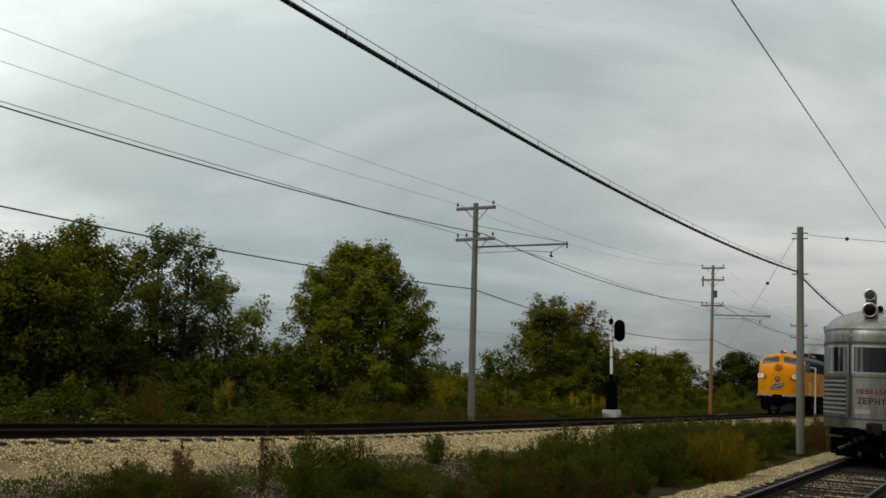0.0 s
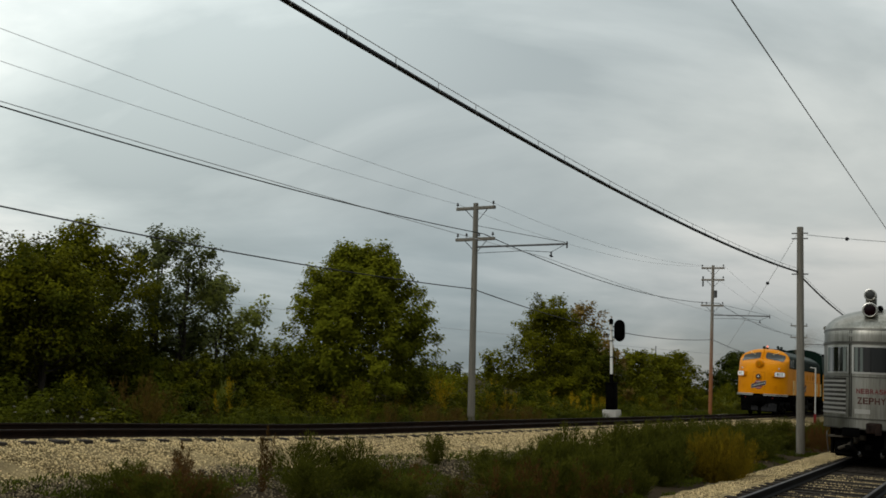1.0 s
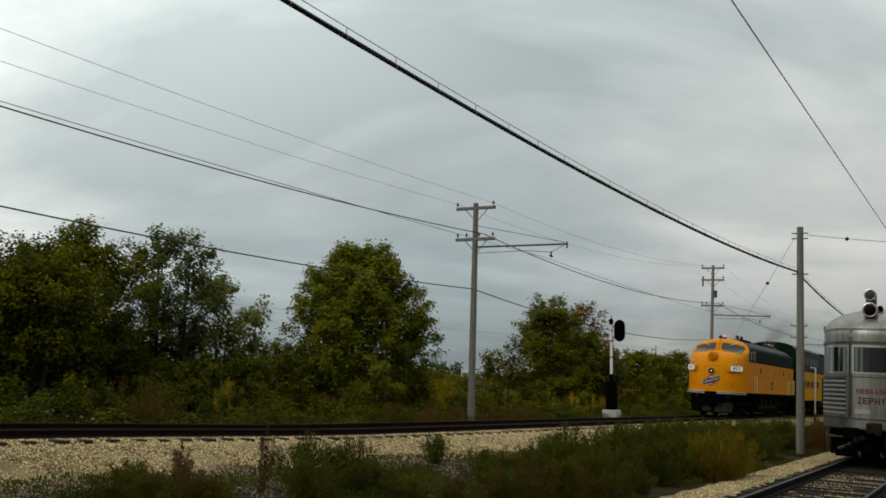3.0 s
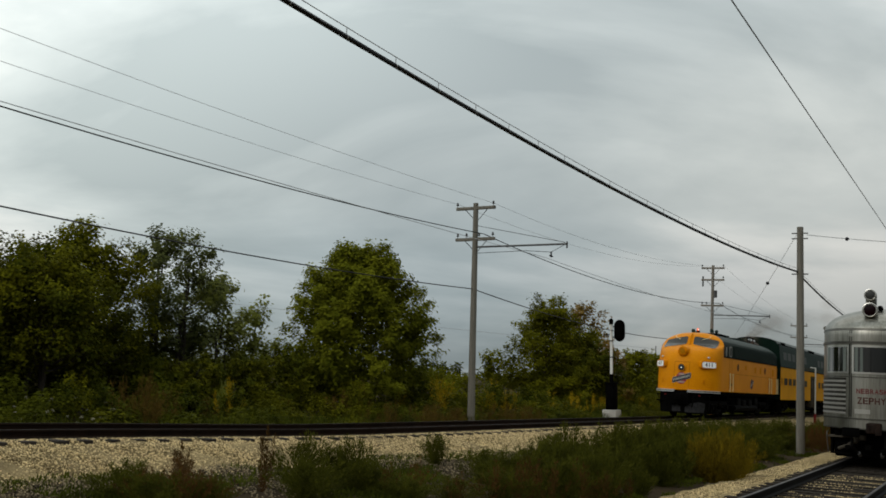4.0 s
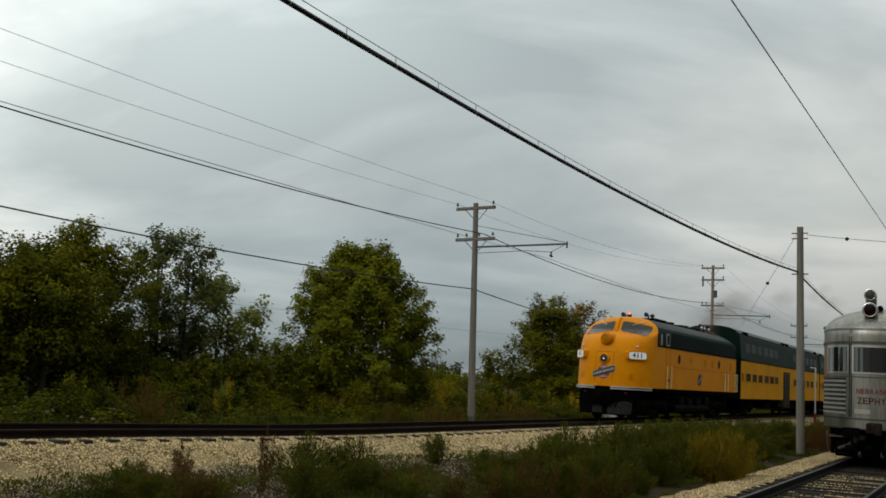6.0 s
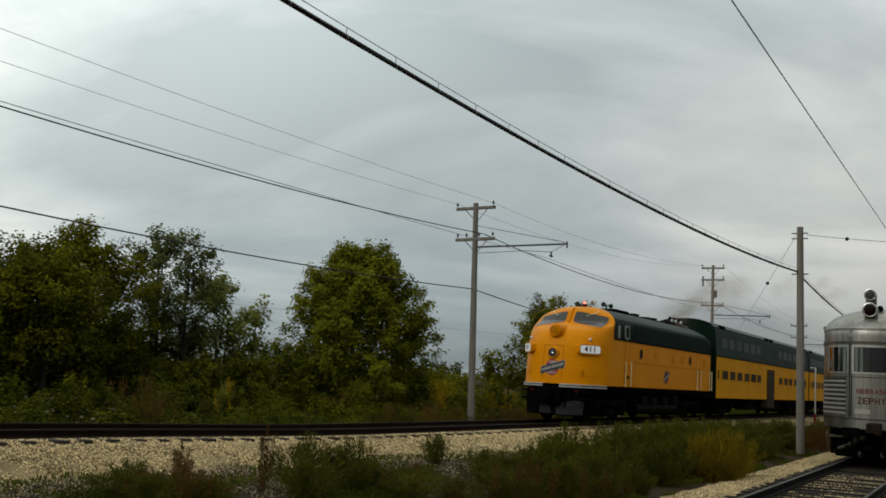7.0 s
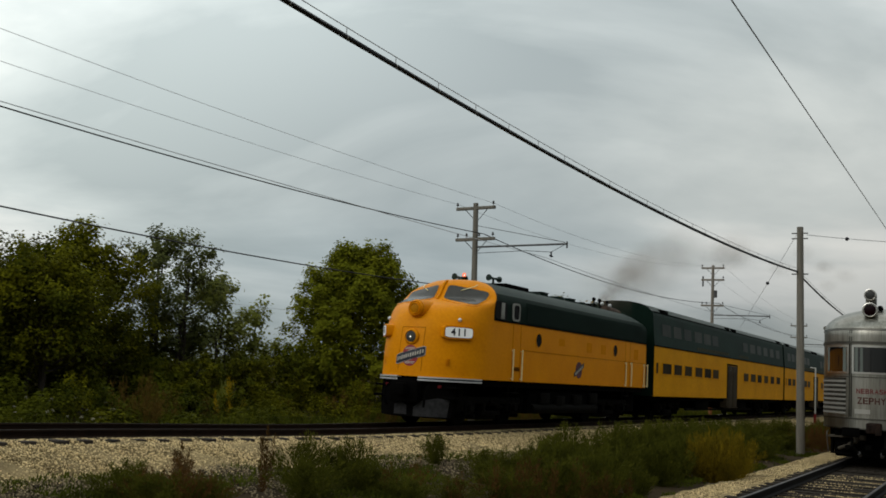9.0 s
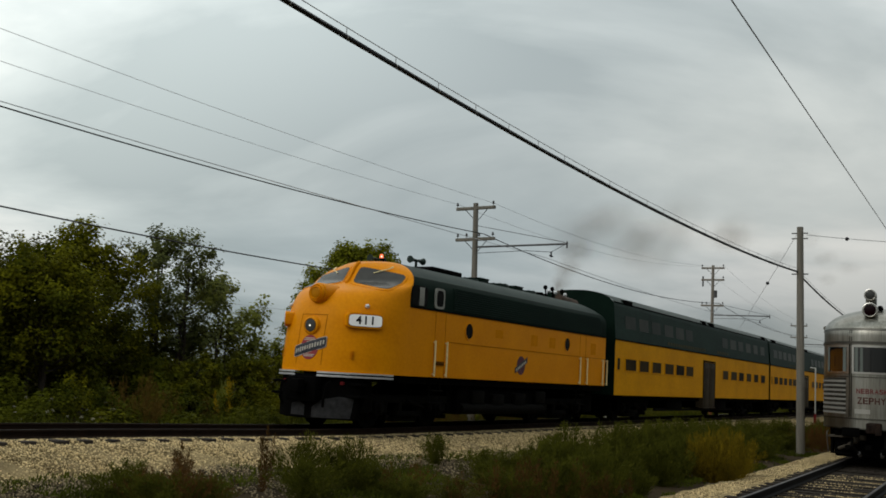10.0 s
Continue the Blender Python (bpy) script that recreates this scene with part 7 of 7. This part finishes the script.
def build_smoke():
    plume = tagged(new("diesel_smoke"), "thin dark exhaust smoke trailing from the locomotive", "smoke")
    rnd = random.Random(21)
    sheets = []
    for v in range(5):
        bm = bmesh.new()
        m = Matrix.Rotation(radians(150 + (v - 2) * 14), 4, "Z") @ Matrix.Rotation(radians(90), 4, "X")
        bmesh.ops.create_circle(bm, cap_ends=True, segments=28, radius=1.0, matrix=m)
        me = bpy.data.meshes.new("puff")
        bm.to_mesh(me); bm.free()
        me.materials.append(SMOKE if v == 2 else HAZE)
        sheets.append(me)
    thick = []
    for me in sheets:
        me = me.copy()
        me.materials.clear()
        me.materials.append(FRESH)
        thick.append(me)
    # the jet over the stack keeps its shape and travels with the engine
    for dx, h, rx, rz in ((0.0, .15, .30, .42), (.8, .40, .55, .46), (1.75, .80, .75, .50), (2.9, 1.32, 1.0, .56),
                          (4.3, 1.90, 1.3, .64), (6.4, 2.60, 1.6, .80)):
        ob = put("jet", sheets[2] if h < 1.7 else thick[1], plume)
        ob.scale = (rx, rx, rz)
        COLUMN.append((ob, dx, h))
    t = -3.0
    while t < 9.9:
        ob = put("puff", (thick if t > 6.9 else sheets)[rnd.choice((0, 1, 3, 4))], plume)
        r = rnd.uniform(1.3, 2.4) * (1.0 if t > 4.5 else .75)
        ob.scale = (r, r, r * rnd.uniform(.62, .8))
        PUFFS.append((ob, t, rnd.gauss(0, 1), rnd.gauss(0, 1), rnd.gauss(0, 1), rnd.uniform(.9, 1.1)))
        t += 1.0 if t < 4 else .6 if t < 6.5 else .44


# ---------------------------------------------------------------- assemble
build_ground()
LOCO = build_locomotive()
COACHES = [build_coach()]


def more_coaches():
    """Two more coaches like the first, sharing its meshes; their wheelsets join the spinners."""
    first = COACHES[0]
    for _ in range(2):
        c = copy_thing(first, Matrix.Identity(4))
        COACHES.append(c)
        for tr in c.children:
            if tr.name.startswith("truck"):
                for wh in tr.children:
                    SPINNERS.append((wh, wh.location.x))


more_coaches()
build_observation_car()
build_lines()
build_signal()
build_trees()
build_undergrowth()
build_weeds()
build_smoke()
build_tracks()


# ---------------------------------------------------------------- what moves
def travel(t):
    """Metres from the plan's zero to the locomotive's front coupler, along the main track."""
    return 45.823 + t * (-6.32193 + t * (0.165074 + t * (-0.00920988 + t * 0.000391246)))


def vehicle_pose(s, a, b):
    """A vehicle whose front is at s, carried on trucks a and b metres behind its front."""
    pa, _ = main_track(s + a)
    pb, _ = main_track(s + b)
    d = (pb - pa).normalized()
    return Matrix.LocRotScale(pa - d * a, Euler((0, 0, math.atan2(d.y, d.x))), None)


def puff_place(t, born, gx, gy, gz, pace):
    if t < born:
        p, _ = main_track(travel(t) + STACK - 1.5)
        return Vector((p.x, p.y, 2.5))
    p, th = main_track(travel(born) + STACK)
    age = t - born
    pace *= .45 + .06 * max(0.0, born) + .25 * max(0.0, born - 8)
    rise = pace * ((.6 + .5 * max(0.0, born - 7.5)) * (1 - math.exp(-age / .35)) + 1.45 * age)
    spread = .08 + .17 * age
    back = .38 * age
    return Vector((p.x + back * math.cos(th) + gx * spread, p.y + back * math.sin(th) + gy * spread, 4.1 + rise + gz * spread * .7))


def motions():
    steps = [i * .25 for i in range(41)]
    walk(LOCO, [(t, vehicle_pose(travel(t), 3.15, 12.30)) for t in steps])
    for i, c in enumerate(COACHES):
        front = 15.75 + 25.85 * i
        walk(c, [(t, vehicle_pose(travel(t) + front, 3.6, CAR_LEN - 3.6)) for t in steps])
    fine = [i * .1 for i in range(101)]
    for wh, ax in SPINNERS:
        walk(wh, [(t, Matrix.Translation((ax, 0, WHEEL_R)) @ Matrix.Rotation((travel(t) - travel(0)) / WHEEL_R, 4, "Y")) for t in fine])
    for ob, dx, h in COLUMN:
        rows = []
        for t in steps:
            late = max(0.0, min(1.0, (t - 8.5) / 1.5))
            early = max(0.0, min(1.0, (8.5 - t) / 4.0))
            shear, lift = 1 + .25 * early - .65 * late * (1 - dx / 12), 1 - .25 * early + .35 * late
            rows.append((t, Matrix.Translation(main_track(travel(t) + STACK + dx * shear, 0, 4.2 + h * lift)[0])))
        walk(ob, rows)
    for ob, born, gx, gy, gz, pace in PUFFS:
        times = sorted({0.0, 10.0, *steps, *[min(10.0, max(0.0, born + d)) for d in (-.02, .1, .35)]})
        walk(ob, [(t, Matrix.Translation(puff_place(t, born, gx, gy, gz, pace)) @ Matrix.Rotation(radians(80 * min(1.0, max(0.0, 1 - (t - born) / .6))), 4, "Z")) for t in times])


motions()
